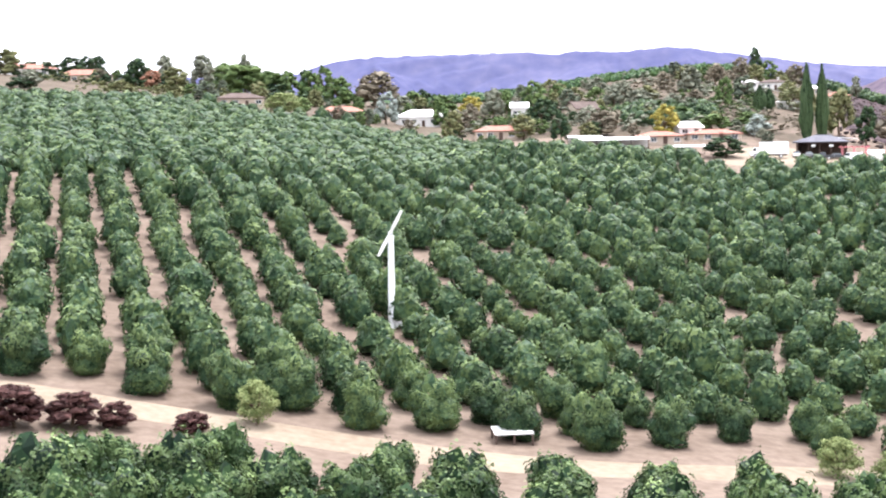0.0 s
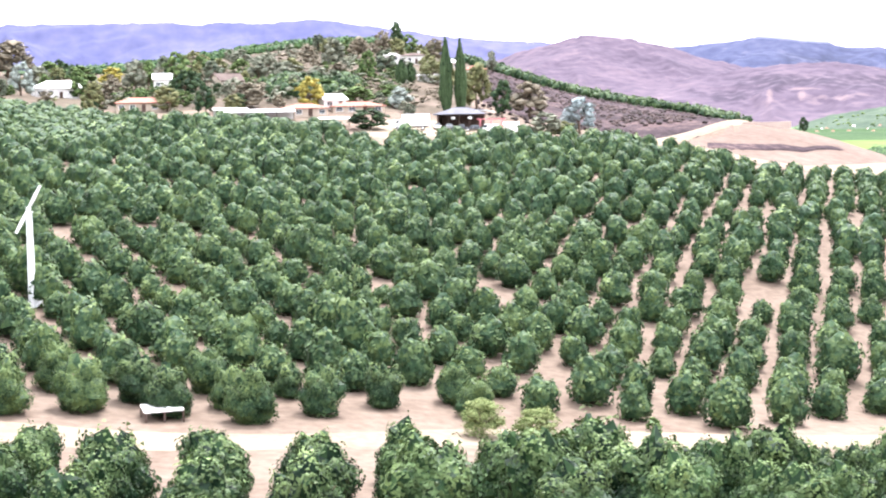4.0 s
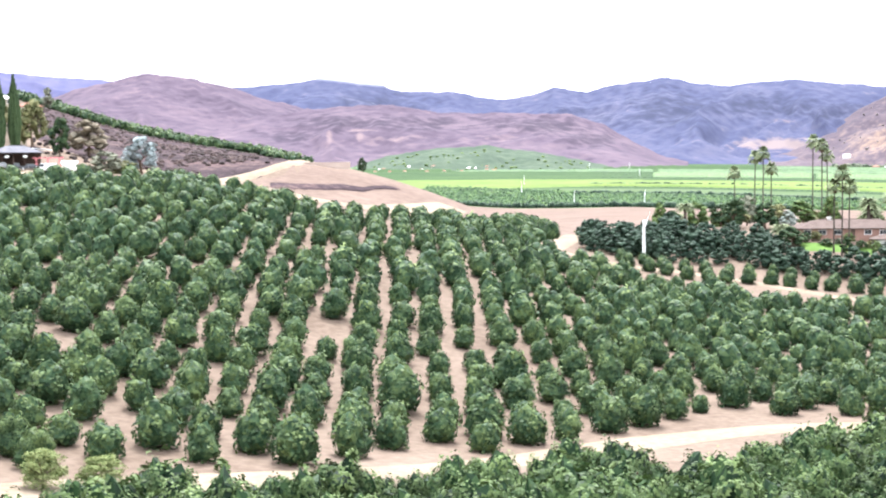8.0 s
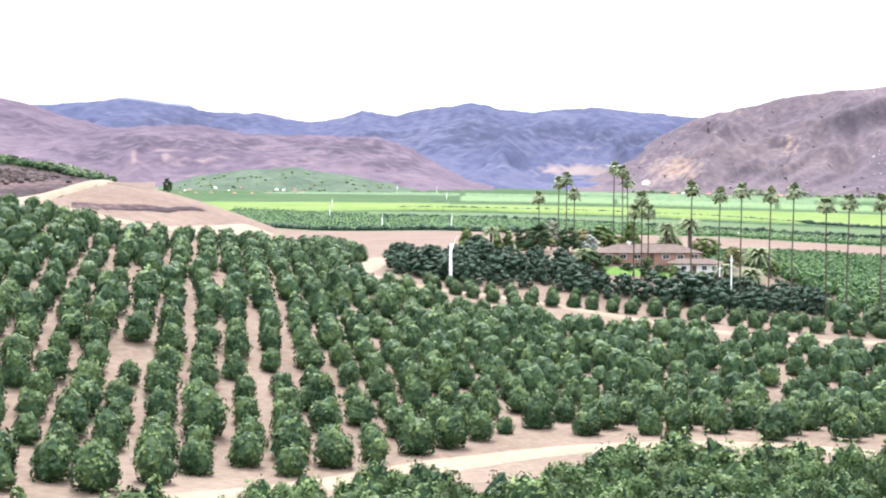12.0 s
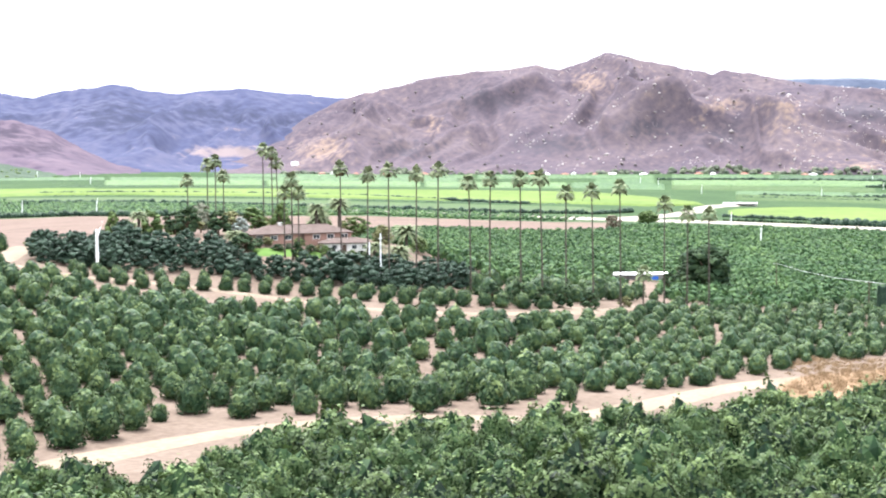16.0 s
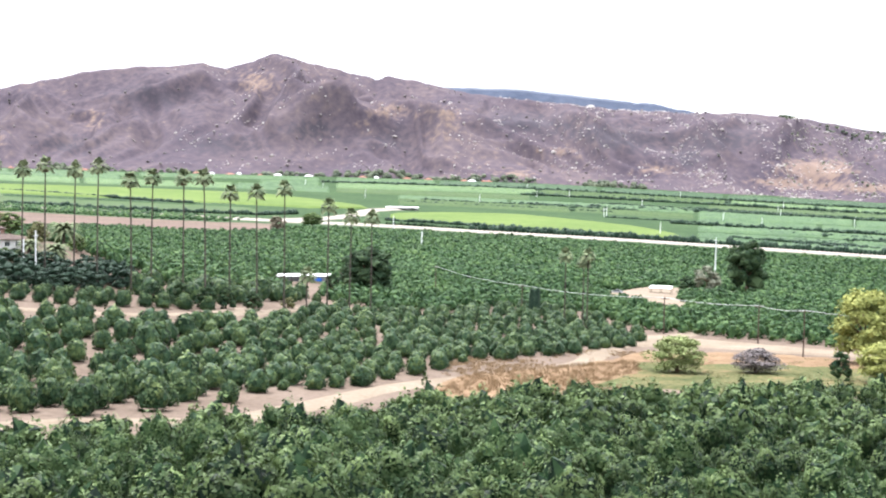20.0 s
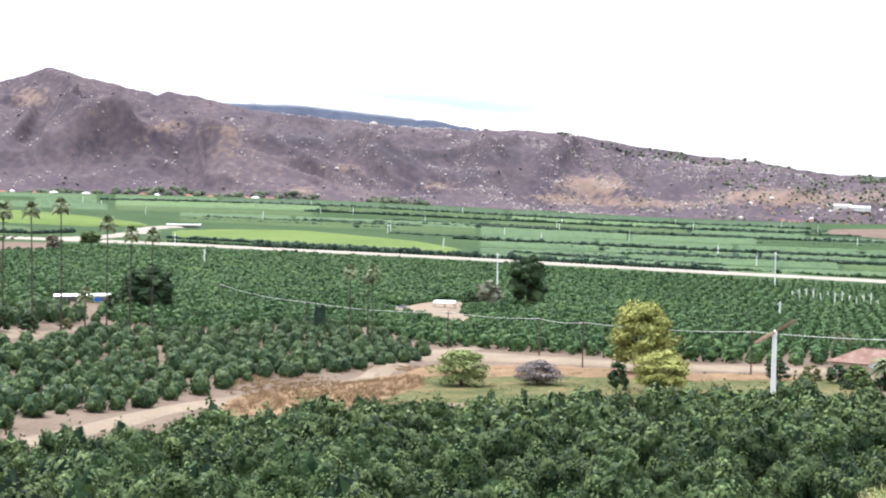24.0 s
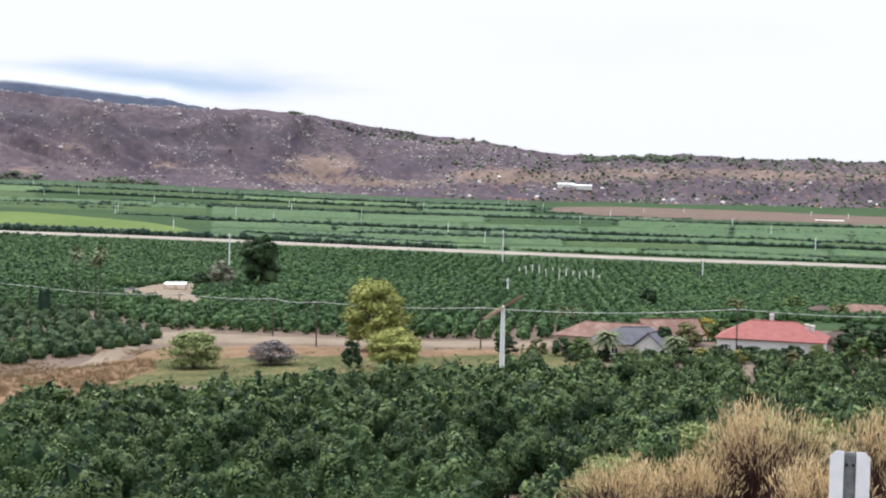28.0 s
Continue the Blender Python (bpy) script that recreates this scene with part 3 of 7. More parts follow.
_, ROCKY = mountain("mountain_rocky", ((44.5, 0.0), (46, 0.45), (47, 0.86), (47.9, 1.53), (49.3, 2.24), (51, 2.65), (52.8, 3.05), (54.6, 3.32), (56, 3.37), (57.2, 3.53), (58.1, 3.36), (59.2, 3.71), (59.95, 3.98), (61.2, 3.7), (62.8, 3.35), (64.1, 3.05), (64.7, 3.21), (66.2, 2.92), (67.8, 2.6), (70.7, 2.31), (73.4, 2.07), (76.9, 1.93), (79.1, 1.97), (81.1, 1.76), (83.2, 1.42), (85.4, 1.1), (87.7, 0.87), (90, 0.5), (91.1, 0.39), (94.5, 0.35), (95.8, 0.5), (97.8, 0.36), (100, 0.29), (100.8, 0.39), (102.1, 0.28), (104, 0.28), (110, 0.2)),
         4000, 3250, MT_ROCK, "burnt brown rocky mountain sprinkled with boulders", 1.0, 21.0, 76, 0.6,
         ((81.6, -0.2, 1.6, 0.36, 1.2), (80.2, -0.75, 1.6, 0.22, 0.8), (83.4, -0.9, 2.4, 0.2, 0.9), (48.6, 0.3, 1.2, 0.5, 0.8), (59.3, 2.85, 0.7, 0.45, 0.8), (53.0, 1.2, 0.4, 0.5, 0.7), (67, 1.6, 0.9, 0.5, 0.7), (71.5, 0.4, 1.0, 0.35, 0.7), (64.6, 1.75, 1.2, 0.35, 0.8), (63.6, 1.1, 0.9, 0.3, 0.7), (66.2, 0.85, 1.3, 0.3, 0.8), (69.8, -0.6, 0.9, 0.18, 0.8), (75.5, -0.3, 1.2, 0.25, 0.8), (90, -0.6, 3, 0.3, 0.6), (88, -0.45, 2.4, 0.3, 0.7), (94, -0.3, 2.6, 0.28, 0.8), (99, -0.3, 3, 0.26, 0.8), (104.5, -0.25, 3, 0.26, 0.8),
          (61.4, 1.0, 1.0, 0.3, -1.0), (58, 0.4, 1.8, 0.5, -0.7), (65, 0.8, 2.0, 0.7, -0.8), (70, 1.5, 2.2, 0.5, -0.8), (73.5, 0.9, 2.2, 0.6, -0.9), (78, 0.9, 2.0, 0.5, -0.8), (76.5, 0.1, 0.6, 0.35, -1.0), (85, -0.2, 2.0, 0.3, -0.6), (52, 0.2, 1.4, 0.4, -0.6), (55.5, 2.2, 1.6, 0.6, -0.7)))
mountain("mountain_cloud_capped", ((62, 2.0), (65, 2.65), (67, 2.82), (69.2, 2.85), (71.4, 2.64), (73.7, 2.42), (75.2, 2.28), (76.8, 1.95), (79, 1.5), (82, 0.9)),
         4880, 4200, MT_CLOUD, "dark haze-blue mountain with its top lost in cloud", 0.6, 31.0, 30)

# ---- the cloud that hides the top of the eastern ridge ----
CLOUD = bpy.data.materials.new("thin_cloud")
CLOUD.use_nodes = True
cn, cl = CLOUD.node_tree.nodes, CLOUD.node_tree.links
cn.clear()
veil, clear, mixed, cout = cn.new("ShaderNodeEmission"), cn.new("ShaderNodeBsdfTransparent"), cn.new("ShaderNodeMixShader"), cn.new("ShaderNodeOutputMaterial")
veil.inputs["Color"].default_value, veil.inputs["Strength"].default_value = (0.97, 0.98, 1.0, 1), 1.5
dense, curls, place, frayed = cn.new("ShaderNodeAttribute"), cn.new("ShaderNodeTexNoise"), cn.new("ShaderNodeTexCoord"), cn.new("ShaderNodeMath")
dense.attribute_name = "dense"
curls.inputs["Scale"].default_value, curls.inputs["Detail"].default_value = 0.006, 5.0
frayed.operation, frayed.use_clamp = "MULTIPLY_ADD", True
less = cn.new("ShaderNodeMath")
less.operation, less.inputs[1].default_value = "SUBTRACT", 0.45
cl.new(place.outputs["Object"], curls.inputs["Vector"])
cl.new(curls.outputs["Fac"], less.inputs[0])
cl.new(less.outputs[0], frayed.inputs[0])
cl.new(dense.outputs["Fac"], frayed.inputs[1])
cl.new(dense.outputs["Fac"], frayed.inputs[2])
cl.new(frayed.outputs[0], mixed.inputs[0])
cl.new(clear.outputs[0], mixed.inputs[1])
cl.new(veil.outputs[0], mixed.inputs[2])
cl.new(mixed.outputs[0], cout.inputs["Surface"])


def cloud_bank(bearing, rim, dist, deep, tall, label):
    """A soft sheet of cloud that lies along a ridge: rim gives bearings and elevations of its lower edge."""
    ca, ce = np.meshgrid(np.linspace(*bearing, 140), np.linspace(min(e for _, e in rim) - 0.4, max(e for _, e in rim) + tall + 0.2, 60), indexing="ij")
    edge = np.interp(ca, [a for a, _ in rim], [e for _, e in rim]) + 0.05 * fractal(ca * 0.8, ce * 2, 3.0, 3)
    rise = np.clip((ce - edge + 0.10) / deep, 0, 1)
    fall = np.clip((edge + tall - ce) / (tall * 0.73), 0, 1) * np.clip((ca - bearing[0]) / 2, 0, 1) * np.clip((bearing[1] - ca) / 3, 0, 1)
    x, y, z = dist * np.sin(np.radians(ca)), dist * np.cos(np.radians(ca)), EYE + dist * np.tan(np.radians(ce))
    me = raw("cloud_bank", np.stack([x.ravel(), y.ravel(), z.ravel()], 1), grid_faces(140, 60), CLOUD, True, dense=(rise * rise * (3 - 2 * rise) * fall).ravel())
    return tagged(part("cloud_bank", me, CLOUD), label, "cloud", kind="structure")


cloud_bank((60, 78), ((60, 2.6), (65, 2.65), (67, 2.80), (69.2, 2.82), (71.4, 2.64), (73.7, 2.42), (75.2, 2.30), (76.8, 2.1), (78, 2.0)), 4120, 0.26, 0.75, "thin white cloud lying on a far ridge")
cloud_bank((25.4, 31.4), ((25, 3.1), (27.4, 2.92), (29, 2.74), (31.4, 2.5)), 4430, 0.3, 0.6, "wisp of white cloud on a blue peak")

# ---- trees in mass ----
def ico(sub):
    bm = bmesh.new()
    bmesh.ops.create_icosphere(bm, subdivisions=sub, radius=1.0)
    v = np.array([tuple(p.co) for p in bm.verts])
    f = np.array([[q.index for q in t.verts] for t in bm.faces])
    bm.free()
    return v, f


ICO = {k: ico(k) for k in (1, 2, 3, 4)}


def crown(seed, sub, leaves, size=0.2, lobes=26, lumps=0.3, cone=0.5, ragged=0.0):
    """A leafy crown one unit in radius, two high and standing on the ground: a gumdrop of many lobes under small leaf sprays."""
    r = np.random.default_rng(seed)

    def unit(n):
        d = r.normal(size=(n, 3))
        return d / np.linalg.norm(d, axis=1)[:, None]

    heart = unit(lobes)
    swell = r.uniform(0.5, 1.0, lobes)

    def skin(d, out=0.0):
        near = np.exp(-((1 - d @ heart.T) / 0.085)) * swell
        k = (1 - lumps) + lumps * near.max(1) + out
        t = (d[:, 2] + 1) / 2
        flat = np.hypot(d[:, 0], d[:, 1]) + 1e-6
        prof = np.sqrt(np.clip(1 - np.clip((t - 0.28) / 0.74, 0, 1) ** (2.2 - cone), 0, 1)) * np.where(t < 0.28, 0.86 + 0.5 * t, 1.0)
        prof = np.maximum(prof, 0.02)
        lift = np.where(t > 0.5, 1 + (k - 1) * (t - 0.3), 1)
        return np.stack([d[:, 0] / flat * prof * k, d[:, 1] / flat * prof * k, np.maximum(2 * t * lift, 0.02)], 1)

    v, f = ICO[sub]
    body = skin(v) * np.array([0.96, 0.96, 0.98])
    if ragged:
        # every facet stands a little loose of its neighbours, like a spray of leaves
        tri = body[f]
        mid = tri.mean(1, keepdims=True)
        tri = mid + (tri - mid) * r.uniform(1.05, 1.3, (len(f), 1, 1)) + r.normal(0, ragged, tri.shape) + r.normal(0, ragged * 0.7, (len(f), 1, 3))
        tri[..., 2] = np.maximum(tri[..., 2], 0.0)
        body, f = tri.reshape(-1, 3), np.arange(len(f) * 3).reshape(-1, 3)
        dark = skin(ICO[max(1, sub - 2)][0]) * np.array([0.86, 0.86, 0.92])
        f = np.concatenate([f, ICO[max(1, sub - 2)][1] + len(body)])
        body = np.concatenate([body, dark])
    if not leaves:
        return body, f
    d = unit(leaves)
    d[:, 2] = np.where(d[:, 2] < -0.75, -d[:, 2], d[:, 2])
    c = skin(d, r.uniform(-0.03, 0.07, leaves)) + r.normal(0, 0.02, (leaves, 3))
    c[:, 2] = np.maximum(c[:, 2], 0.06)
    nrm = d + r.normal(0, 0.6, (leaves, 3)) + np.array([0, 0, 0.3])
    nrm /= np.linalg.norm(nrm, axis=1)[:, None]
    t = np.cross(nrm, r.normal(size=(leaves, 3)))
    t /= np.linalg.norm(t, axis=1)[:, None]
    b = np.cross(nrm, t)
    s = (size * r.uniform(0.5, 1.0, leaves))[:, None] / 2
    quad = np.stack([c + t * s * 1.3, c + b * s * 0.7 + nrm * s * 0.3, c - t * s * 0.9, c - b * s * 0.7 - nrm * s * 0.15], 1).reshape(-1, 3)
    q = np.arange(leaves * 4).reshape(-1, 4) + len(body)
    return np.concatenate([body, quad]), np.concatenate([f, q[:, [0, 1, 2]], q[:, [0, 2, 3]]])


def mass(name, places, sizes, shapes, material, label, category="tree", group=""):
    """Many plants as one mesh: each takes one of the shapes, turned and scaled."""
    r = np.random.default_rng(len(places))
    vs, fs, gs, n = [], [], [], 0
    kind = r.integers(0, len(shapes), len(places))
    turn = r.uniform(0, 2 * math.pi, len(places))
    for k, (v, f, *young) in enumerate(shapes):
        idx = np.nonzero(kind == k)[0]
        if not len(idx):
            continue
        c, s = np.cos(turn[idx])[:, None], np.sin(turn[idx])[:, None]
        x, y = v[None, :, 0] * c - v[None, :, 1] * s, v[None, :, 0] * s + v[None, :, 1] * c
        w, h = sizes[idx, 0][:, None] / 2, sizes[idx, 1][:, None] / 2
        z = v[None, :, 2] * h + places[idx, 2][:, None]
        p = np.stack([x * w + places[idx, 0][:, None], y * w + places[idx, 1][:, None], z], 2)
        vs.append(p.reshape(-1, 3))
        gs.append(np.tile(young[0], len(idx)) if young else np.zeros(len(idx) * len(v)))
        fs.append((f[None] + (np.arange(len(idx)) * len(v))[:, None, None] + n).reshape(-1, 3))
        n += len(idx) * len(v)
    me = raw(name, np.concatenate(vs), np.concatenate(fs), material, flush_toplight=np.concatenate(gs))
    return tagged(part(name, me, material), label, category, group, "stuff")


def inside(x, y, poly):
    poly = np.asarray(poly, float)
    res = np.zeros(len(x), bool)
    for (x0, y0), (x1, y1) in zip(poly, np.roll(poly, -1, 0)):
        cross = (y0 > y) != (y1 > y)
        with np.errstate(divide="ignore", invalid="ignore"):
            res ^= cross & (x < (x1 - x0) * (y - y0) / (y1 - y0 + 1e-12) + x0)
    return res


def lattice(poly, along, row, step, jitter=0.3, seed=1, miss=0.02):
    """Places of trees planted in rows of that bearing within a field, with a few missing."""
    r = np.random.default_rng(seed)
    p = np.asarray(poly, float)
    c, rad = p.mean(0), np.hypot(*(p - p.mean(0)).T).max()
    i, j = np.arange(-int(rad / step) - 1, int(rad / step) + 2), np.arange(-int(rad / row) - 1, int(rad / row) + 2)
    I, J = (q.ravel() for q in np.meshgrid(i, j))
    a = radians(along)
    x = c[0] + I * step * math.sin(a) + J * row * math.cos(a) + r.normal(0, jitter, I.size)
    y = c[1] + I * step * math.cos(a) - J * row * math.sin(a) + r.normal(0, jitter, I.size)
    ok = inside(x, y, p) & (r.random(I.size) > miss)
    x, y = x[ok], y[ok]
    return np.stack([x, y, land(x, y) - 0.05], 1)


SLOPE = [(-125, 128), (-60, 127), (-33, 126), (-9, 124), (17, 121), (35, 125), (61, 124), (82, 126), (108, 132), (126, 131), (146, 119), (156, 108), (172, 106), (188, 112), (214, 132), (237, 150), (238, 160), (229, 164), (222, 174), (219, 190), (213, 200), (210, 214), (207, 227), (202, 238), (197, 247), (194, 262), (195, 275), (168, 272), (144, 266), (138, 292), (123, 317), (79, 311), (46, 327), (5, 372), (-30, 412), (-75, 422), (-140, 395), (-190, 300)]
EAST = [spot(a, d) for a, d in ((58.6, 212), (61.9, 224), (65.0, 240), (66.6, 264), (68, 287), (70, 301), (72, 326), (74.2, 348), (75.3, 364), (74.4, 395), (72, 445), (69.5, 444), (67, 400), (64.5, 372), (62.5, 366), (60.4, 318), (58.6, 296), (57.4, 290))]
FRONT = [spot(a, d) for a, d in ((-23, 74), (-22, 93), (-16.5, 97), (-11.5, 106), (-7, 100), (3, 101), (10, 98), (20, 102), (25, 99), (28, 107), (34, 118), (40, 121), (43, 123), (45.5, 138), (51, 149), (57, 152), (61, 158), (65, 176), (70, 200), (77, 215), (84, 226), (90, 258), (95, 272), (108, 280), (109, 150), (104, 105), (92, 82), (82, 78), (60, 76), (30, 70), (-10, 68))]
UPPER = [spot(a, d) for a, d in ((-26, 236), (-17, 240), (-15, 243), (-12.5, 245), (-10, 249), (-8, 254), (-6, 262), (-3, 276), (0, 296), (2, 330), (1, 372), (-4, 405), (-10, 425), (-20, 425), (-28, 380))]


def planted(poly, along, step, phase, jitter, seed, miss):
    """A square planting whose trees draw together on the steeper western side of the slope."""
    r = np.random.default_rng(seed)
    k = np.arange(-75, 76)
    I, J = (q.ravel() for q in np.meshgrid(k, k))
    u, v, a = I * step + phase[0], J * step + phase[1], radians(along)
    x, y = u * math.sin(a) + v * math.cos(a), u * math.cos(a) - v * math.sin(a)
    tight = np.interp(np.degrees(np.arctan2(x, y)), (-15, 8, 32), (1.10, 1.0, 0.90))
    x, y = x / tight + r.normal(0, jitter, x.size), y / tight + r.normal(0, jitter, x.size)
    ok = inside(x, y, np.asarray(poly, float)) & (r.random(x.size) > miss)
    return np.stack([x[ok], y[ok], land(x[ok], y[ok]) - 0.05], 1)


slope = planted(SLOPE, -14.9, 6.25, (-3.2, 1.6), 0.42, 3, 0.025)
slope = slope[~inside(slope[:, 0], slope[:, 1], UPPER)]
upper = lattice(UPPER, -15, 5.0, 5.0, 0.8, 6, 0.02)
east = lattice(EAST, 22, 5.4, 5.0, 0.6, 4, 0.06)
front = lattice(FRONT, 8, 6.2, 5.7, 0.32, 5, 0.03)
# the rows wander where the grove runs out below the villas
stray = np.clip((np.degrees(np.arctan2(front[:, 0], front[:, 1])) - 80) / 10, 0, 1)[:, None] * np.random.default_rng(8).normal(0, 1.3, (len(front), 2))
front[:, :2] += stray
front[:, 2] = land(front[:, 0], front[:, 1]) - 0.05


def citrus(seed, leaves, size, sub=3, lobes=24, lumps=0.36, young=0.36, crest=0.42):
    """A citrus crown one unit in radius and two high: a gumdrop with soft boughs, skirted to the ground, under a skin of small leaves."""
    r = np.random.default_rng(seed)
    zz = np.linspace(0, 1, 200)
    lean = r.normal(0, 0.07, 2)
    blunt = r.uniform(1.25, 1.95)

    def girth(z):
        return np.where(z < 0.24, 0.80 + 0.83 * z, np.sqrt(np.clip(1 - (np.clip(z - 0.24, 0, 1) / 0.76) ** blunt, 0.0, 1)))

    steep = np.gradient(girth(zz), zz * 2)
    hz = r.uniform(0.05, 1.0, lobes)
    ha = np.arange(lobes) * 2.39996 + r.uniform(-0.4, 0.4, lobes)

    def ball(z, a):
        q = np.clip(2 * z - 1, -1, 1)
        h = np.sqrt(1 - q * q)
        return np.stack([np.cos(a) * h, np.sin(a) * h, q], 1)

    heart, swell = ball(hz, ha), r.uniform(0.4, 1.0, lobes)
    # upper boughs get a paler tint: young growth and painted light from above
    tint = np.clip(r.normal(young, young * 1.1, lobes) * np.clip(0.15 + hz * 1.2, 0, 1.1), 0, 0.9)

    def skin(z, a):
        d = ball(z, a)
        bulge = np.exp(-(1 - d @ heart.T) / 0.075) * swell
        k = 1 - lumps + lumps * bulge.max(1)
        g = girth(z) * k
        up = np.interp(z, zz, np.clip(-steep, -0.6, 4))
        n = np.stack([np.cos(a), np.sin(a), up], 1)
        n /= np.linalg.norm(n, axis=1)[:, None]
        p = np.stack([np.cos(a) * g + lean[0] * z, np.sin(a) * g + lean[1] * z, 2 * z * (1 - (1 - k) * np.clip(z * 1.4 - 0.5, 0, 1))], 1)
        which = bulge.argmax(1)
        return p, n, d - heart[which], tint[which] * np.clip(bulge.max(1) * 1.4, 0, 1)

    v, f = ICO[sub]
    p, n, _, _ = skin((v[:, 2] + 1) / 2, np.arctan2(v[:, 1], v[:, 0]))
    t = (p - n * 0.06 + r.normal(0, 0.025, p.shape))[f]
    share = np.cumsum(girth(zz) + 0.12)
    z, a = np.interp(r.random(leaves), share / share[-1], zz), r.uniform(0, 2 * np.pi, leaves)
    p, n, side, shade = skin(z, a)
    p = p + n * (r.uniform(-0.05, 0.05, (leaves, 1)) + 0.04 * r.random((leaves, 1)) ** 4)
    n = n + 1.5 * side + r.normal(0, 0.36, (leaves, 3))
    n /= np.linalg.norm(n, axis=1)[:, None]
    e = np.cross(n, r.normal(size=(leaves, 3)))
    e /= np.linalg.norm(e, axis=1)[:, None]
    w, h = np.cross(n, e), (size * r.uniform(0.6, 1.35, leaves))[:, None]
    t = np.concatenate([t, np.stack([p + e * h, p - e * h * 0.5 + w * h * 0.75, p - e * h * 0.5 - w * h * 0.75], 1)])
    # crest lightens leaves with height, top light put into their colour
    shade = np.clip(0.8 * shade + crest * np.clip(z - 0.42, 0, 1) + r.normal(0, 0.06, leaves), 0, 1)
    body = t.reshape(-1, 3)
    body[:, 2] = np.maximum(body[:, 2], 0.02)
    wide = np.percentile(np.hypot(body[:, 0], body[:, 1]), 97)
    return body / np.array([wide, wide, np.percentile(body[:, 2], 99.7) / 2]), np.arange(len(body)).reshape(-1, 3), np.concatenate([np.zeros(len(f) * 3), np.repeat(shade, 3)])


# near and front crowns take a stronger painted top light
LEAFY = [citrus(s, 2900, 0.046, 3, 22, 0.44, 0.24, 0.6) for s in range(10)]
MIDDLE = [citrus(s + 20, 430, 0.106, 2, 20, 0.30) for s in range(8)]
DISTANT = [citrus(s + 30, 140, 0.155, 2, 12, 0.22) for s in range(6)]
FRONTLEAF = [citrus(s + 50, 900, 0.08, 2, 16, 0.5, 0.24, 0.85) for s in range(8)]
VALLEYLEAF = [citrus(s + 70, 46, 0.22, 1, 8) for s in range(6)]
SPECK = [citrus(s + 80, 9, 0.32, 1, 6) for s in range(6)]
TINY = [crown(s + 60, 1, 0, 0, 6, 0.3) for s in range(4)]


def sizes_for(n, wide, tall, spread, seed):
    r = np.random.default_rng(seed)
    k = np.clip(r.normal(1, spread, n), 0.55, 1.35)
    return np.stack([wide * k, tall * k * r.uniform(0.9, 1.1, n)], 1)



# ---- the orange groves ----
def tree_trunk(height, radius, limbs, seed, spread=0.6):
    """A tapered trunk that splits into limbs."""
    r = random.Random(seed)
    bm = bmesh.new()

    def limb(p, q, r0, r1, seg=6):
        d = q - p
        m = Matrix.Translation((p + q) / 2) @ d.to_track_quat("Z", "Y").to_matrix().to_4x4()
        bmesh.ops.create_cone(bm, cap_ends=True, segments=seg, radius1=r0, radius2=r1, depth=d.length, matrix=m)

    fork = Vector((r.uniform(-0.05, 0.05) * height, r.uniform(-0.05, 0.05) * height, height * 0.45))
    limb(Vector((0, 0, -0.1)), fork, radius, radius * 0.75, 8)
    for k in range(limbs):
        a = 2 * math.pi * k / limbs + r.uniform(-0.4, 0.4)
        end = fork + Vector((math.cos(a) * spread * height * 0.5, math.sin(a) * spread * height * 0.5, height * r.uniform(0.35, 0.55)))
        limb(fork, end, radius * 0.55, radius * 0.2)
    return bm


near = np.concatenate([front, slope, upper, east])
west = np.clip((-np.degrees(np.arctan2(slope[:, 0], slope[:, 1])) + 6) / 12, 0, 1)[:, None]
aim = np.degrees(np.arctan2(front[:, 0], front[:, 1]))
full = np.clip(np.maximum((aim - 12) / 12, (-3 - aim) / 5), 0, 1)[:, None]
wide = np.concatenate([sizes_for(len(front), 4.5, 4.2, 0.16, 2) * (1 + 0.12 * full), sizes_for(len(slope), 4.4, 4.3, 0.14, 1) * (1 + 0.03 * west), sizes_for(len(upper), 5.6, 3.3, 0.12, 5), sizes_for(len(east), 3.6, 3.1, 0.15, 6)])
reach = np.hypot(near[:, 0], near[:, 1])
order = np.argsort(reach)
single, rest = order[:300], order[300:]
models = []
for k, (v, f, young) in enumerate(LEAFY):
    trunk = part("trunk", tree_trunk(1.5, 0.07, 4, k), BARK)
    models.append((trunk.data, raw("crown", v, f, CITRUS, flush_toplight=young), raw("crown", v, f, CITRUS_FRONT, flush_toplight=young)))
    bpy.data.objects.remove(trunk)
for n, i in enumerate(single):
    x, y, z = near[i]
    top = new("orange_tree")
    w, h = wide[i] / 2
    top.matrix_world = pose(x, y, z, 0, 0, float(rng.uniform(0, 360))) @ Matrix.Diagonal((w, w, h, 1))
    t, c, flush_toplight = models[n % len(models)]
    c = flush_toplight if i < len(front) else c
    part("trunk", t, None, top)
    part("crown", c, None, top)
    tagged(top, "rounded glossy green orange tree on sandy soil" if w < 2.55 else "large spreading glossy green orange tree", "tree", "orange trees of the grove")
far_front = rest[rest < len(front)]
far_slope = rest[rest >= len(front)]
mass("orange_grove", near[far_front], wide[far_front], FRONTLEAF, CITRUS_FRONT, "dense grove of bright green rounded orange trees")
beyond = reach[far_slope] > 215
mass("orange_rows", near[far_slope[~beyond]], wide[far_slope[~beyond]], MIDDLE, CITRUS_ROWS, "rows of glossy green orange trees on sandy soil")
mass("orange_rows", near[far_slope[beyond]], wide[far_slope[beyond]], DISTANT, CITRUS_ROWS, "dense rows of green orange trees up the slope")

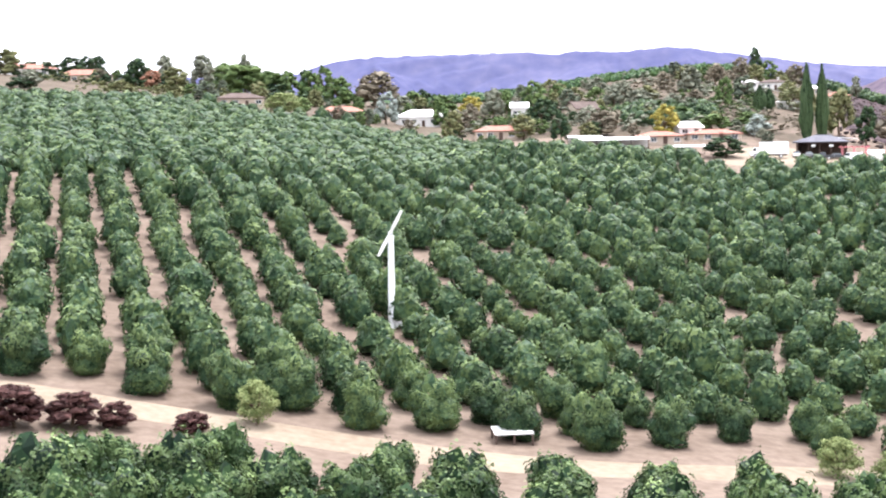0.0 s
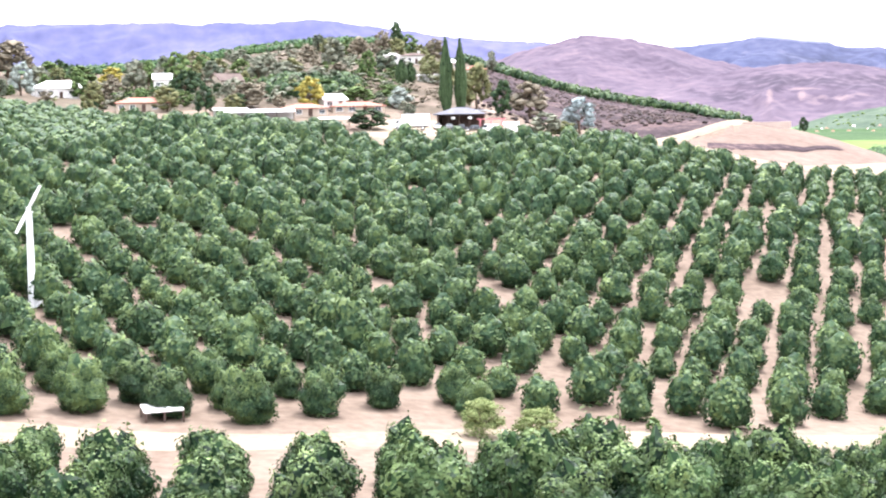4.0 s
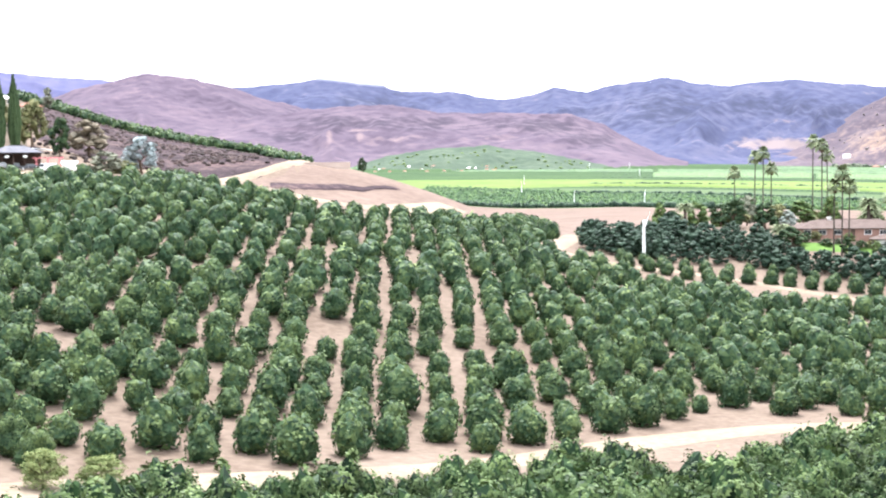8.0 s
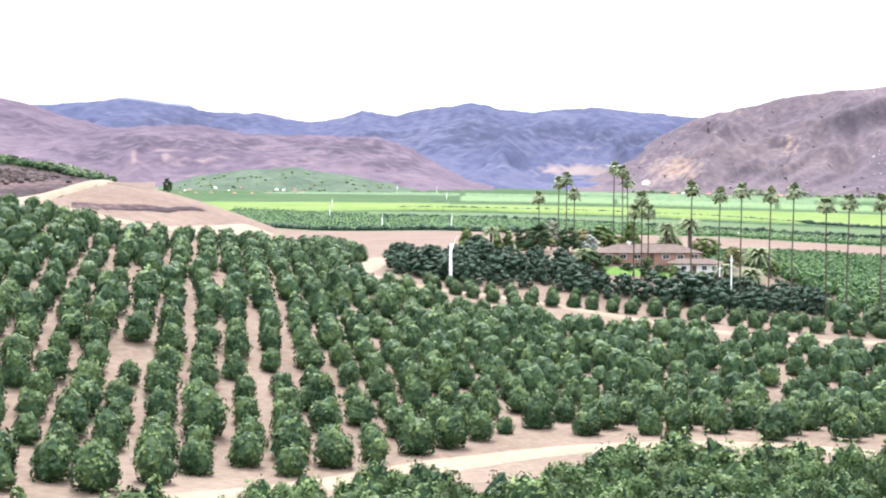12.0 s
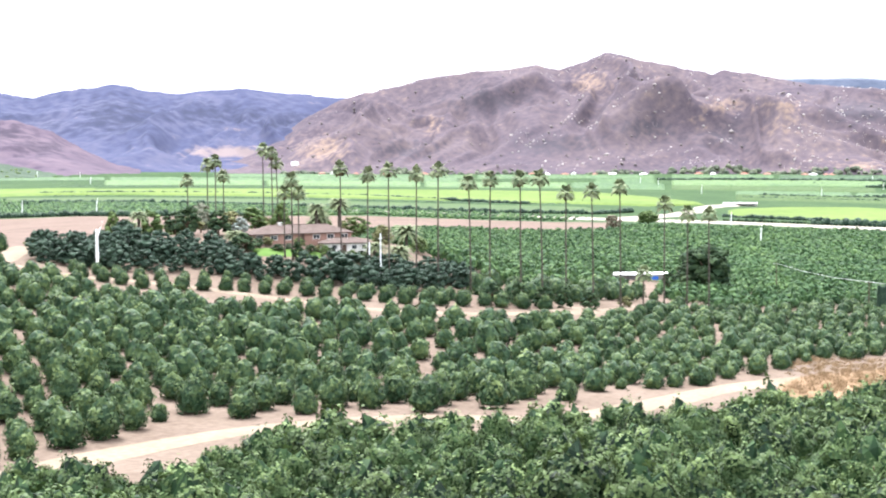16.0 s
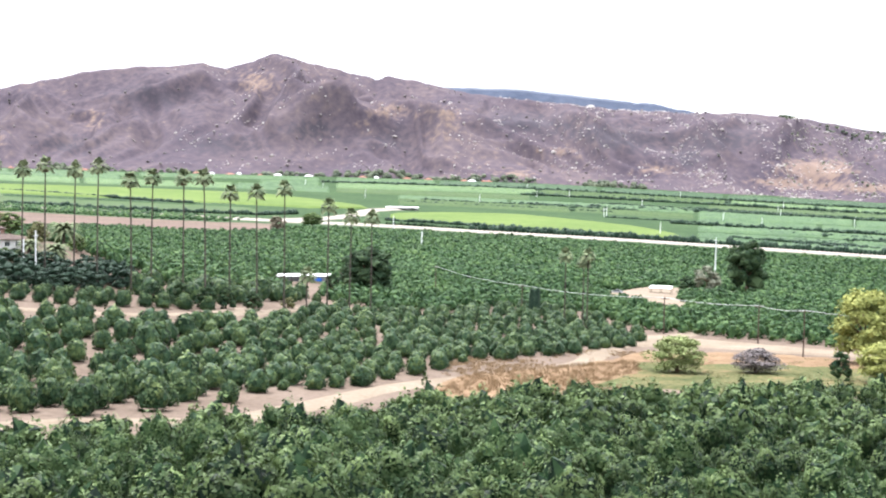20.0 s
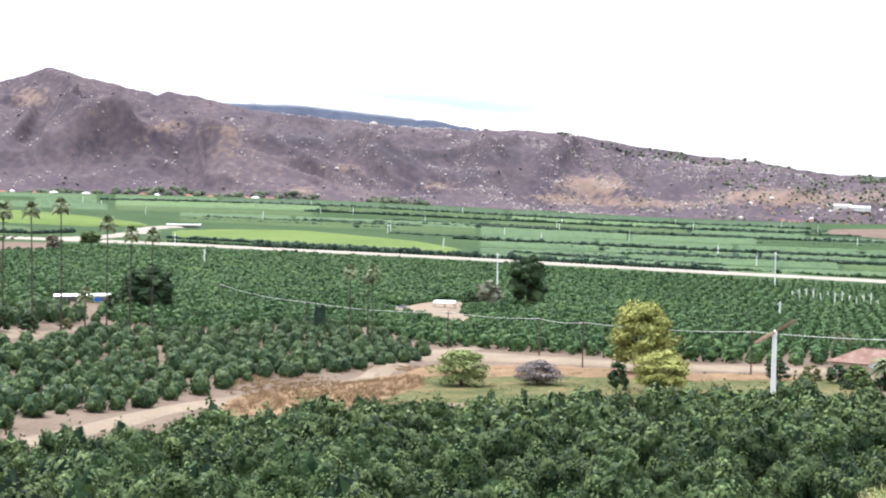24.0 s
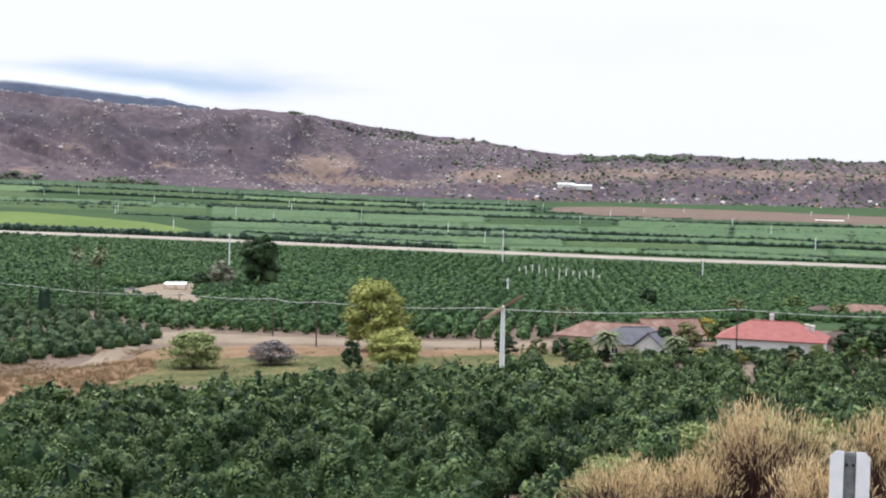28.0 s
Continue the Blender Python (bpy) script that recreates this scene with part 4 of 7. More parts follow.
# the valley orchards: rows that thin out into the distance
BELOW = [spot(a, d) for a, d in ((61.8, 404), (64.4, 384), (66.5, 402), (69.5, 450), (72.5, 450), (74.8, 398), (77.5, 388), (80, 378), (83, 366), (88, 364), (92, 368), (95, 430), (100, 470), (108, 480), (108, 760), (95, 790), (80, 800), (70, 790), (61, 760))]
HOLE = [spot(a, d) for a, d in ((72.7, 562), (73.2, 530), (74.8, 494), (76.2, 470), (76.9, 470), (76.9, 500), (76.2, 545), (76.6, 590), (79.0, 590), (79.2, 645), (75.5, 645), (74.8, 590), (74.2, 566))]
FLAT = [spot(a, d) for a, d in ((61.5, 775), (61.4, 900), (60.6, 1125), (60.4, 1160), (62, 1185), (68.7, 1172), (82, 1166), (95.4, 1140), (108, 1150), (108, 760), (95, 790), (80, 800), (70, 790))]
MIDVALLEY = [spot(a, d) for a, d in ((50.6, 430), (54, 388), (56, 376), (58.5, 392), (60.8, 412), (60.4, 470), (60.2, 500), (61.5, 520), (61.5, 900), (60.4, 1120), (57.6, 1055), (54.8, 1065), (52.5, 1060), (50.0, 980), (48.6, 760), (49.2, 560))]
CARPORT = [spot(a, d) for a, d in ((60.0, 425), (62.7, 425), (62.7, 515), (60.0, 515))]
p = lattice(BELOW, 91, 5.3, 5.1, 0.28, 11, 0.03)
p = p[~inside(p[:, 0], p[:, 1], HOLE) & ~inside(p[:, 0], p[:, 1], CARPORT)]
far = np.hypot(p[:, 0], p[:, 1]) > 590
mass("valley_grove", p[~far], sizes_for((~far).sum(), 4.3, 3.5, 0.14, 21), VALLEYLEAF, CITRUS_FAR, "dense green orange orchard in the valley")
mass("valley_grove", p[far], sizes_for(far.sum(), 4.5, 3.6, 0.14, 21), SPECK, CITRUS_FAR, "dense green orange orchard farther down the valley")
p = lattice(MIDVALLEY, 70, 5.7, 5.3, 0.3, 12, 0.05)
p = p[~inside(p[:, 0], p[:, 1], CARPORT)]
far = np.hypot(p[:, 0], p[:, 1]) > 600
mass("valley_grove", p[~far], sizes_for((~far).sum(), 4.4, 3.6, 0.14, 22), VALLEYLEAF, CITRUS_FAR, "green orange orchard below the palm row")
mass("valley_grove", p[far], sizes_for(far.sum(), 4.6, 3.7, 0.14, 22), SPECK, CITRUS_FAR, "green orange orchard beyond the palm row")
p = lattice(FLAT, 91, 6.9, 6.6, 0.35, 13, 0.04)
mass("valley_grove", p, sizes_for(len(p), 5.6, 4.4, 0.14, 23), SPECK, CITRUS_FAR, "flat green orange orchard with straight rows")


def canopy(name, bearing, near_d, far_d, tall, material, label, seed, gap=0.25):
    """The leafy top of a far orchard block: ridges of crowns with furrows between the rows."""
    bearing, near_d, far_d = (np.asarray(v, float) for v in (bearing, near_d, far_d))
    n = max(20, int((bearing[-1] - bearing[0]) / 0.10))
    a = np.linspace(bearing[0], bearing[-1], n)
    d0, d1 = np.interp(a, bearing, near_d), np.interp(a, bearing, far_d)
    m = int(np.clip((d1 - d0).max() / 14, 6, 46))
    u = np.linspace(0, 1, m)
    dd = d0[:, None] + (d1 - d0)[:, None] * u
    x, y = dd * np.sin(np.radians(a))[:, None], dd * np.cos(np.radians(a))[:, None]
    r = np.random.default_rng(seed)
    h = tall * (0.62 + 0.38 * r.random(x.shape)) * (1 - gap * (np.arange(m)[None, :] % 2))
    h[:, 0] *= 0.05
    h[:, -1] *= 0.05
    h[0], h[-1] = 0, 0
    z = land(x.ravel(), y.ravel()) + 0.1 + h.ravel()
    me = raw(name, np.stack([x.ravel(), y.ravel(), z], 1), grid_faces(n, m)[:, ::-1], material, False)
    return tagged(part(name, me, material), label, "orchard", "", "stuff")


def blocks(bearings, rows, seed):
    """A patchwork of far orchard blocks with lanes between them."""
    r = random.Random(seed)
    for d0, d1 in rows:
        a = bearings[0]
        while a < bearings[1]:
            w = r.uniform(4, 9)
            b = min(a + w, bearings[1])
            k = r.random()
            mat = CITRUS_FAR if k < 0.72 else (ORCHARD_PALE if k < 0.85 else VALLEY)
            s = r.uniform(-0.012, 0.012)
            canopy("far_orchard", (a, b - 0.12), (d0 * (1 + s), d0 * (1 - s)), ((d1 - 26) * (1 + s), (d1 - 26) * (1 - s)), r.uniform(2.8, 4.2), mat, "distant green orchard block on the valley floor", r.randint(0, 999), r.uniform(0.1, 0.6))
            a = b


blocks((77, 108), ((1290, 1400), (1415, 1530), (1550, 1690), (1700, 1900), (1915, 2150)), 4)
blocks((65, 77), ((1860, 2030), (2040, 2220)), 5)
blocks((62.5, 90), ((2230, 2450), (2470, 2750), (2780, 3180)), 6)
blocks((90, 108), ((2160, 2320),), 7)
blocks((40, 62.4), ((2240, 2540),), 9)
blocks((27, 62), ((2560, 2800), (2830, 3150)), 8)
STRIPS = [spot(a, d) for a, d in ((30.2, 1320), (32.3, 1262), (34.5, 1202), (37.8, 1162), (41.2, 1132), (45.7, 1202), (50.3, 1290), (54.8, 1262), (58, 1255), (59.3, 1330), (54, 1400), (47, 1440), (40, 1500), (36, 1620), (31, 1800))]
p = lattice(STRIPS, 66, 7.6, 6.4, 0.4, 14, 0.06)
mass("valley_grove", p, sizes_for(len(p), 5.4, 4.0, 0.14, 24), TINY, CITRUS_FAR, "green orchard strip beyond a bare field")


def windbreak(points, tall=7.0, wide=6.0, label="dark windbreak hedge between orchard blocks"):
    """A dark row of close-set trees along a line of bearings and distances."""
    p = np.array([spot(a, d) for a, d in points])
    s = np.concatenate([[0], np.cumsum(np.hypot(*np.diff(p, axis=0).T))])
    t = np.arange(0, s[-1], wide * 0.5)
    x, y = np.interp(t, s, p[:, 0]), np.interp(t, s, p[:, 1])
    q = np.stack([x, y, land(x, y) - 0.2], 1)
    return mass("windbreak", q, sizes_for(len(q), wide, tall * 1.3, 0.16, len(q)), TINY, GROVE, label, "hedge")


windbreak([(68, 1300), (72, 1292), (78, 1288), (84, 1282), (87, 1275)], 6, 8)
windbreak([(96, 1130), (101, 1132), (105, 1124), (108, 1120)], 3, 7)
windbreak([(37, 1500), (41, 1480), (47, 1445), (54, 1410), (59.5, 1420), (61, 1480)], 5, 8)
windbreak([(37.5, 1820), (44, 1830), (50, 1800), (57, 1640)], 4, 8)
windbreak([(64.6, 1420), (70, 1372), (75, 1335)], 4, 8)
windbreak([(28.9, 800), (30.2, 1310), (32.3, 1255), (34.5, 1195), (37.8, 1155), (41.2, 1125), (45.7, 1195)], 4.5, 6)
windbreak([(84, 1540), (92, 1535), (100, 1545), (108, 1560)], 5, 8)
windbreak([(76, 1695), (84, 1700), (93, 1690), (101, 1660), (108, 1640)], 5, 8)
for far in (1560, 1690, 1800, 1950, 2120, 2320, 2480):
    windbreak([(38, far + 60), (47, far), (54, far - 40), (58.5, far - 20)], 1.6, 5, "low dark crop row across a lime green field")
windbreak([(70, 2035), (80, 2150), (92, 2155), (108, 2150)], 5, 9)
windbreak([(70, 2460), (80, 2465), (90, 2470)], 6, 10)
windbreak([(62, 2765), (72, 2770), (82, 2770), (90, 2760)], 6, 10)
hedges = random.Random(23)
for k in range(34):
    far, start = 1345 + 43 * k + hedges.uniform(-15, 15), hedges.uniform(63.5, 96)
    if start < 77 and far < 1760:
        start += 13.5
    wide_az = hedges.uniform(5, 13)
    tilt = hedges.uniform(-12, 12)
    windbreak([(start, far - tilt), (min(start + wide_az, 107.5), far + tilt)], hedges.uniform(2.4, 4.2), 6.5)
RIDGE = [spot(a, d) for a, d in ((-1, 742), (3, 728), (7, 722), (11, 728), (12.5, 735), (12.5, 830), (5, 850), (-1, 850))]
p = lattice(RIDGE, 20, 6.8, 6.2, 0.4, 16, 0.04)
mass("crest_orchard", p, sizes_for(len(p), 5.4, 3.8, 0.14, 26), SPECK, CITRUS_FAR, "green orchard on the crest above the hamlet")
CREST = [spot(a, d) for a, d in ((14.8, 730), (17, 725), (19, 722), (21, 715), (23, 700), (24.6, 660), (25.6, 610), (26.4, 640), (25.2, 740), (23, 800), (20, 830), (15, 840))]
p = lattice(CREST, 40, 6.4, 5.6, 0.4, 15, 0.04)
mass("crest_orchard", p, sizes_for(len(p), 5.6, 4.4, 0.14, 25), VALLEYLEAF, CITRUS_ROWS, "green orchard along the crest of the burnt slope")

def broad_crown(seed, lobes=24, leaves=28, size=0.085, dome=1.7, body=0.95):
    """A broad crown one unit in radius and two high: clusters of leaf sprays over an open frame, with gaps between them."""
    r = np.random.default_rng(seed * 13 + 5)
    t = (np.arange(lobes) + 0.5) / lobes
    a = 2.39996 * np.arange(lobes) + r.uniform(-0.5, 0.5, lobes)
    q = np.sqrt(np.clip(1 - np.abs(1.55 * t - 0.55) ** dome, 0, 1)) * r.uniform(0.45, 0.92, lobes)
    rad = r.uniform(0.17, 0.34, lobes) * (1.05 - 0.25 * t)
    c = np.stack([np.cos(a) * q * 0.8, np.sin(a) * q * 0.8, 0.22 + 1.5 * t + r.uniform(-0.12, 0.12, lobes)], 1)
    vb, fb = ICO[1]
    tris = []
    for k in range(lobes):
        if body:
            tris.append(((vb * (1 + r.normal(0, 0.2, (len(vb), 1)))) * rad[k] * np.array([1, 1, 0.7]) * body + c[k])[fb])
        d = r.normal(size=(leaves, 3)) + np.array([0, 0, 0.35])
        d /= np.linalg.norm(d, axis=1)[:, None]
        p = c[k] + d * rad[k] * np.array([1.1, 1.1, 0.8]) * r.uniform(0.65, 1.15, (leaves, 1))
        n = d + r.normal(0, 0.45, (leaves, 3))
        n /= np.linalg.norm(n, axis=1)[:, None]
        e = np.cross(n, r.normal(size=(leaves, 3)))
        e /= np.linalg.norm(e, axis=1)[:, None]
        w, h = np.cross(n, e), (size * r.uniform(0.6, 1.35, leaves))[:, None]
        tris.append(np.stack([p + e * h, p - e * h * 0.5 + w * h * 0.75, p - e * h * 0.5 - w * h * 0.75], 1))
    v = np.concatenate(tris).reshape(-1, 3)
    v[:, 2] = (v[:, 2] - v[:, 2].min()) / (v[:, 2].max() - v[:, 2].min()) * 2
    v[:, :2] /= np.abs(v[:, :2]).max()
    return v, np.arange(len(v)).reshape(-1, 3)


# ---- the dark grove round the ranch house ----
DARK = [spot(a, d) for a, d in ((37.2, 362), (40, 356), (42, 351), (45, 347), (48, 341), (50.5, 334), (52.6, 332), (54.6, 352), (54.2, 364), (52, 366), (50.6, 364), (50.2, 353), (48.6, 355), (45.4, 357), (44.6, 374), (42, 386), (39, 394), (37.6, 394))]
p = lattice(DARK, 20, 5.4, 5.2, 0.7, 31, 0.04)
AVOCADO = [broad_crown(s + 31, 22, 16, 0.11, 2.2, 1.1) for s in range(6)]
mass("dark_grove", p, sizes_for(len(p), 6.6, 5.4, 0.2, 31), AVOCADO, GROVE, "dense dark green avocado grove on a mound")
lane_az = (38.6, 41.3, 44.6, 48.0, 51.4, 53.3, 56.0, 57.6)
rows = [(a, np.interp(a, lane_az, (342, 333, 333, 324, 308, 305.5, 309, 316)), 1.0) for a in np.arange(39.0, 57.6, 0.8)]
rows += [(a, np.interp(a, lane_az, (352, 344, 344, 336, 322, 316, 318, 322)), 0.84) for a in np.arange(38.8, 54.4, 0.83)]
lane_crowns = [raw("crown", v, f, CITRUS_ROWS, flush_toplight=young) for v, f, young in MIDDLE]
for n, (az, d, plump) in enumerate(rows):
    x, y = spot(az + float(rng.normal(0, 0.06)), d + float(rng.normal(0, 0.5)))
    top = new("citrus_tree")
    w = float(rng.uniform(1.75, 2.15)) * plump
    top.matrix_world = pose(x, y, high(x, y) - 0.05, 0, 0, float(rng.uniform(0, 360))) @ Matrix.Diagonal((w, w, w * 0.95, 1))
    t, c = models[n % len(models)][0], lane_crowns[n % len(lane_crowns)]
    part("trunk", t, None, top)
    part("crown", c, None, top)
    tagged(top, "small round green citrus tree beside a dirt lane", "tree", "row of young citrus")
BEHIND = [spot(a, d) for a, d in ((54.8, 322), (56.5, 326), (58.5, 340), (60.5, 362), (62, 385), (61, 400), (58.5, 380), (56, 365), (54.6, 352))]
p = lattice(BEHIND, 20, 5.7, 5.7, 0.6, 37, 0.06)
mass("orange_rows", p, sizes_for(len(p), 4.6, 4.4, 0.2, 37), DISTANT, CITRUS_ROWS, "dark green orange trees between palms")
NORTH = [spot(a, d) for a, d in ((28.8, 322), (31, 338), (34, 360), (36, 372), (36.2, 446), (34.0, 420), (32.2, 385), (30.8, 358), (29.6, 338))]
p = lattice(NORTH, -16, 6.5, 6.5, 0.3, 35, 0.05)
mass("orange_rows", p, sizes_for(len(p), 4.6, 4.4, 0.12, 35), DISTANT, CITRUS_ROWS, "dark green orange trees beside a dirt track")

# ---- trees of their own ----
TINTS = {
    "green": ((0.0335, 0.0622, 0.0211), (0.1148, 0.1627, 0.0574)),
    "dark": ((0.0115, 0.0287, 0.0153), (0.0479, 0.0766, 0.0335)),
    "olive": ((0.067, 0.0766, 0.0335), (0.1818, 0.1818, 0.0861)),
    "grey": ((0.0861, 0.0957, 0.0718), (0.2105, 0.2201, 0.1627)),
    "brown": ((0.0813, 0.0718, 0.0526), (0.2105, 0.1818, 0.134)),
    "yellow": ((0.1452, 0.132, 0.0264), (0.33, 0.2772, 0.066)),
    "gold": ((0.1148, 0.0957, 0.0287), (0.2871, 0.2392, 0.0861)),
    "silver": ((0.134, 0.1627, 0.1436), (0.2871, 0.3254, 0.2967)),
    "silverblue": ((0.1452, 0.1848, 0.1914), (0.2904, 0.3366, 0.3432)),
    "lime": ((0.115, 0.155, 0.055), (0.27, 0.31, 0.135)),
    "red": ((0.1531, 0.0766, 0.0479), (0.3445, 0.1818, 0.1244)),
    "willow": ((0.15, 0.172, 0.05), (0.36, 0.375, 0.125)),
    "burnt": ((0.0198, 0.01452, 0.01452), (0.0792, 0.0561, 0.0528)),
    "scrub": ((0.0431, 0.0574, 0.0431), (0.1244, 0.1436, 0.0957)),
    "straw": ((0.20, 0.14, 0.082), (0.34, 0.245, 0.15)),
    "maroon": ((0.022, 0.01, 0.01), (0.075, 0.036, 0.032)),
    "thorn": ((0.098, 0.088, 0.09), (0.205, 0.18, 0.182)),
}
LEAF = {k: surface(k + "_leaves", *v, 0.5, 0.7, 0.8, 2.5, island=0.4, each=0.1, reach=0.3) for k, v in TINTS.items()}
WORDS = {"green": "leafy green", "dark": "dense dark green", "olive": "olive green", "grey": "grey-green", "brown": "brownish grey-green", "yellow": "yellow autumn", "gold": "golden brown", "silver": "silvery grey",
         "silverblue": "pale silver-blue", "lime": "light yellow-green", "red": "reddish brown", "willow": "yellow-green willowy", "thorn": "bare grey twiggy", "burnt": "blackened", "straw": "straw", "scrub": "grey-green", "maroon": "dark maroon dry"}
crowns, trunks = {}, {}


def tree(tint, az, d, w, h, stem=0.07, kind="tree", label=""):
    """A tree or shrub that stands on the land: trunk with limbs, and a crown of lobes."""
    seed = int(abs(az) * 10 + d) % 4
    x, y = spot(az, d)
    top = new("shrub" if kind == "shrub" else "tree")
    top.matrix_world = pose(x, y, high(x, y) - 0.1, 0, 0, (az * 77) % 360) @ Matrix.Diagonal((w / 2, w / 2, h / 2, 1))
    fine = d < 660 and tint in ("willow", "lime", "thorn", "maroon") or (tint in ("dark", "green") and w > 20)
    if (seed, tint, fine) not in crowns:
        v, f = broad_crown(seed, 46, 150, 0.045, 3 if w > 20 else 1.7, 0.0 if tint in ("lime", "thorn") else 0.65 if tint == "willow" else 1.0) if fine else broad_crown(seed)
        v = v * np.array([1, 1, 1 - stem / 1.2]) + np.array([0, 0, 2 * stem / 1.2])
        crowns[seed, tint, fine] = raw("crown", v, f, LEAF[tint])
    if seed not in trunks:
        o = part("trunk", tree_trunk(1.5, 0.07, 5, seed, 0.9), BARK)
        trunks[seed] = o.data
        bpy.data.objects.remove(o)
    part("trunk", trunks[seed], None, top)
    part("crown", crowns[seed, tint, fine], None, top)
    what = "shrub" if kind == "shrub" else "tree"
    return tagged(top, label or f"{WORDS[tint]} {what} with an uneven crown", what)


def grove(*rows):
    for tint, az, d, w, h in rows:
        tree(tint, az, d, w * (1.35 if h > 15 and az < 20 else 1.12), h * (0.84 if h > 15 and az < 20 else 1.05))


# the hilltop houses' gardens
grove(("olive", -16.9, 571, 13, 10), ("dark", -16.3, 470, 11, 4), ("dark", -14.5, 610, 13, 10), ("dark", -13.9, 612, 11, 11), ("dark", -13.4, 615, 9, 12), ("dark", -12, 590, 12, 12), ("grey", -10.9, 620, 11, 15), ("red", -11.4, 580, 10, 8),
      ("olive", -10.5, 574, 13, 10), ("grey", -9.4, 640, 11, 21), ("green", -8.5, 690, 16, 18), ("green", -7.7, 625, 17, 18), ("grey", -7.8, 680, 7, 24), ("green", -6.8, 700, 15, 16))
grove(("green", -6.1, 740, 12, 17), ("dark", -5.4, 690, 6, 19), ("green", -4.6, 690, 9, 22), ("green", -5.2, 645, 12, 15), ("green", -4, 609, 15, 14), ("brown", -2.6, 680, 21, 21), ("silver", -2.2, 478, 9, 11), ("lime", -6.3, 451, 13, 7),
      ("green", -1.1, 670, 14, 9), ("green", 0.1, 640, 15, 8), ("olive", 0.5, 450, 7, 7), ("green", -9.9, 520, 8, 5), ("olive", -12.6, 500, 9, 4))
# the hamlet
grove(("yellow", 1.2, 600, 12, 8), ("grey", 2.1, 520, 10, 12), ("green", 2.6, 535, 7, 11), ("green", 3.7, 530, 10, 13), ("dark", 4.4, 485, 8, 7), ("olive", 0.5, 420, 7, 8), ("brown", 1.3, 450, 8, 8), ("olive", 3.3, 406, 9, 7), ("dark", 4.8, 392, 6, 8),
      ("brown", 6.4, 404, 11, 7), ("yellow", 8.9, 394, 8, 9), ("grey", 7.9, 489, 12, 7), ("grey", 9.2, 471, 9, 6), ("grey", 6.9, 500, 9, 9), ("grey", 9.9, 541, 11, 11))
grove(("green", 11.2, 488, 7, 10), ("brown", 10.9, 597, 10, 9), ("brown", 11.9, 636, 10, 11), ("dark", 12.4, 677, 8, 15), ("green", 12.9, 666, 9, 10), ("brown", 13.9, 680, 12, 10), ("olive", 13.8, 505, 11, 8), ("olive", 15.6, 438, 10, 14), ("silver", 12.5, 408, 8, 6.5),
      ("green", 10.8, 414, 12, 5), ("dark", 11.3, 350, 10.5, 5.4), ("dark", 16.6, 420, 7, 11), ("brown", 17.7, 436, 13, 11), ("grey", 18.4, 368, 9, 6.2), ("silverblue", 19.7, 397, 10.5, 10))
grove(("olive", 19, 369, 8, 4.2), ("grey", 16.2, 715, 6, 11), ("olive", 5.9, 392, 6, 5), ("dark", -0.1, 660, 10, 7), ("green", 10.3, 420, 7, 4), ("green", 9.6, 440, 10, 4.5), ("green", 12.1, 440, 10, 4), ("green", 9.0, 447, 9, 4.5), ("olive", 8.2, 520, 9, 6), ("brown", 5.1, 540, 10, 7),
      ("green", 6.2, 560, 9, 6), ("grey", 7.2, 560, 9, 7), ("brown", 8.9, 580, 9, 7), ("olive", 14.3, 590, 8, 5), ("brown", 10.1, 500, 8, 5), ("olive", 15.3, 520, 8, 5))
grove(*[(t, a, d, w, h) for t, a, d, w, h in (("olive", 37.5, 470, 9, 6), ("olive", 40.4, 440, 8, 7), ("green", 42.6, 445, 7, 8), ("olive", 46.2, 440, 8, 6), ("green", 48.4, 425, 9, 7), ("olive", 49.6, 430, 7, 6), ("brown", 51.0, 415, 7, 5), ("green", 52.4, 402, 6, 5), ("green", 46.9, 404, 6, 9), ("dark", 44.4, 396, 8, 7), ("dark", 43.2, 400, 8, 8))])
# the knoll, the ranch and the valley
grove(("dark", 28.4, 470, 3.4, 5), ("dark", 63.9, 452, 18.5, 14.5), ("dark", 63.1, 458, 10, 9), ("dark", 62.4, 436, 5.5, 6), ("dark", 79, 630, 20.5, 23), ("grey", 77.4, 628, 13, 11), ("dark", 76.7, 600, 9, 7), ("willow", 83.6, 330, 17, 16.5),
      ("willow", 84.4, 284, 14.5, 8.5), ("dark", 82.7, 286, 4.6, 6.2), ("lime", 76.4, 294, 13, 7.8), ("thorn", 79.5, 298, 11.5, 5.4), ("dark", 95.2, 318, 6.5, 7), ("yellow", 97, 370, 9, 6))
grove(("dark", 102.3, 312, 8, 6.5), ("dark", 103.6, 314, 9, 8), ("olive", 96.2, 350, 7, 6), ("dark", 98.6, 314, 7, 3.2), ("dark", 100.3, 312, 6, 3.6), ("yellow", 96.8, 306, 4.5, 3.2), ("yellow", 98.1, 304, 4, 3), ("lime", 101.2, 310, 4.5, 4), ("dark", 88.9, 322, 6, 5), ("dark", 47.5, 366, 3.6, 5),
      ("green", 48.6, 372, 3.4, 3), ("dark", 50.0, 362, 4, 4.6), ("dark", 50.8, 364, 4, 5), ("silver", 45.3, 396, 5, 5), ("green", 45.8, 428, 10, 7.5), ("grey", 43.7, 424, 8, 9), ("dark", 42.7, 412, 8, 6.5), ("green", 40.3, 418, 5.5, 9), ("dark", 40.8, 402, 8, 6), ("green", 46.9, 420, 7, 7), ("green", 49.9, 420, 8, 6), ("olive", 50.9, 398, 6, 6), ("dark", 45.4, 372, 8, 5), ("olive", 43.3, 412, 8, 5), ("olive", 44.9, 415, 8, 6), ("green", 41.8, 430, 8, 9))
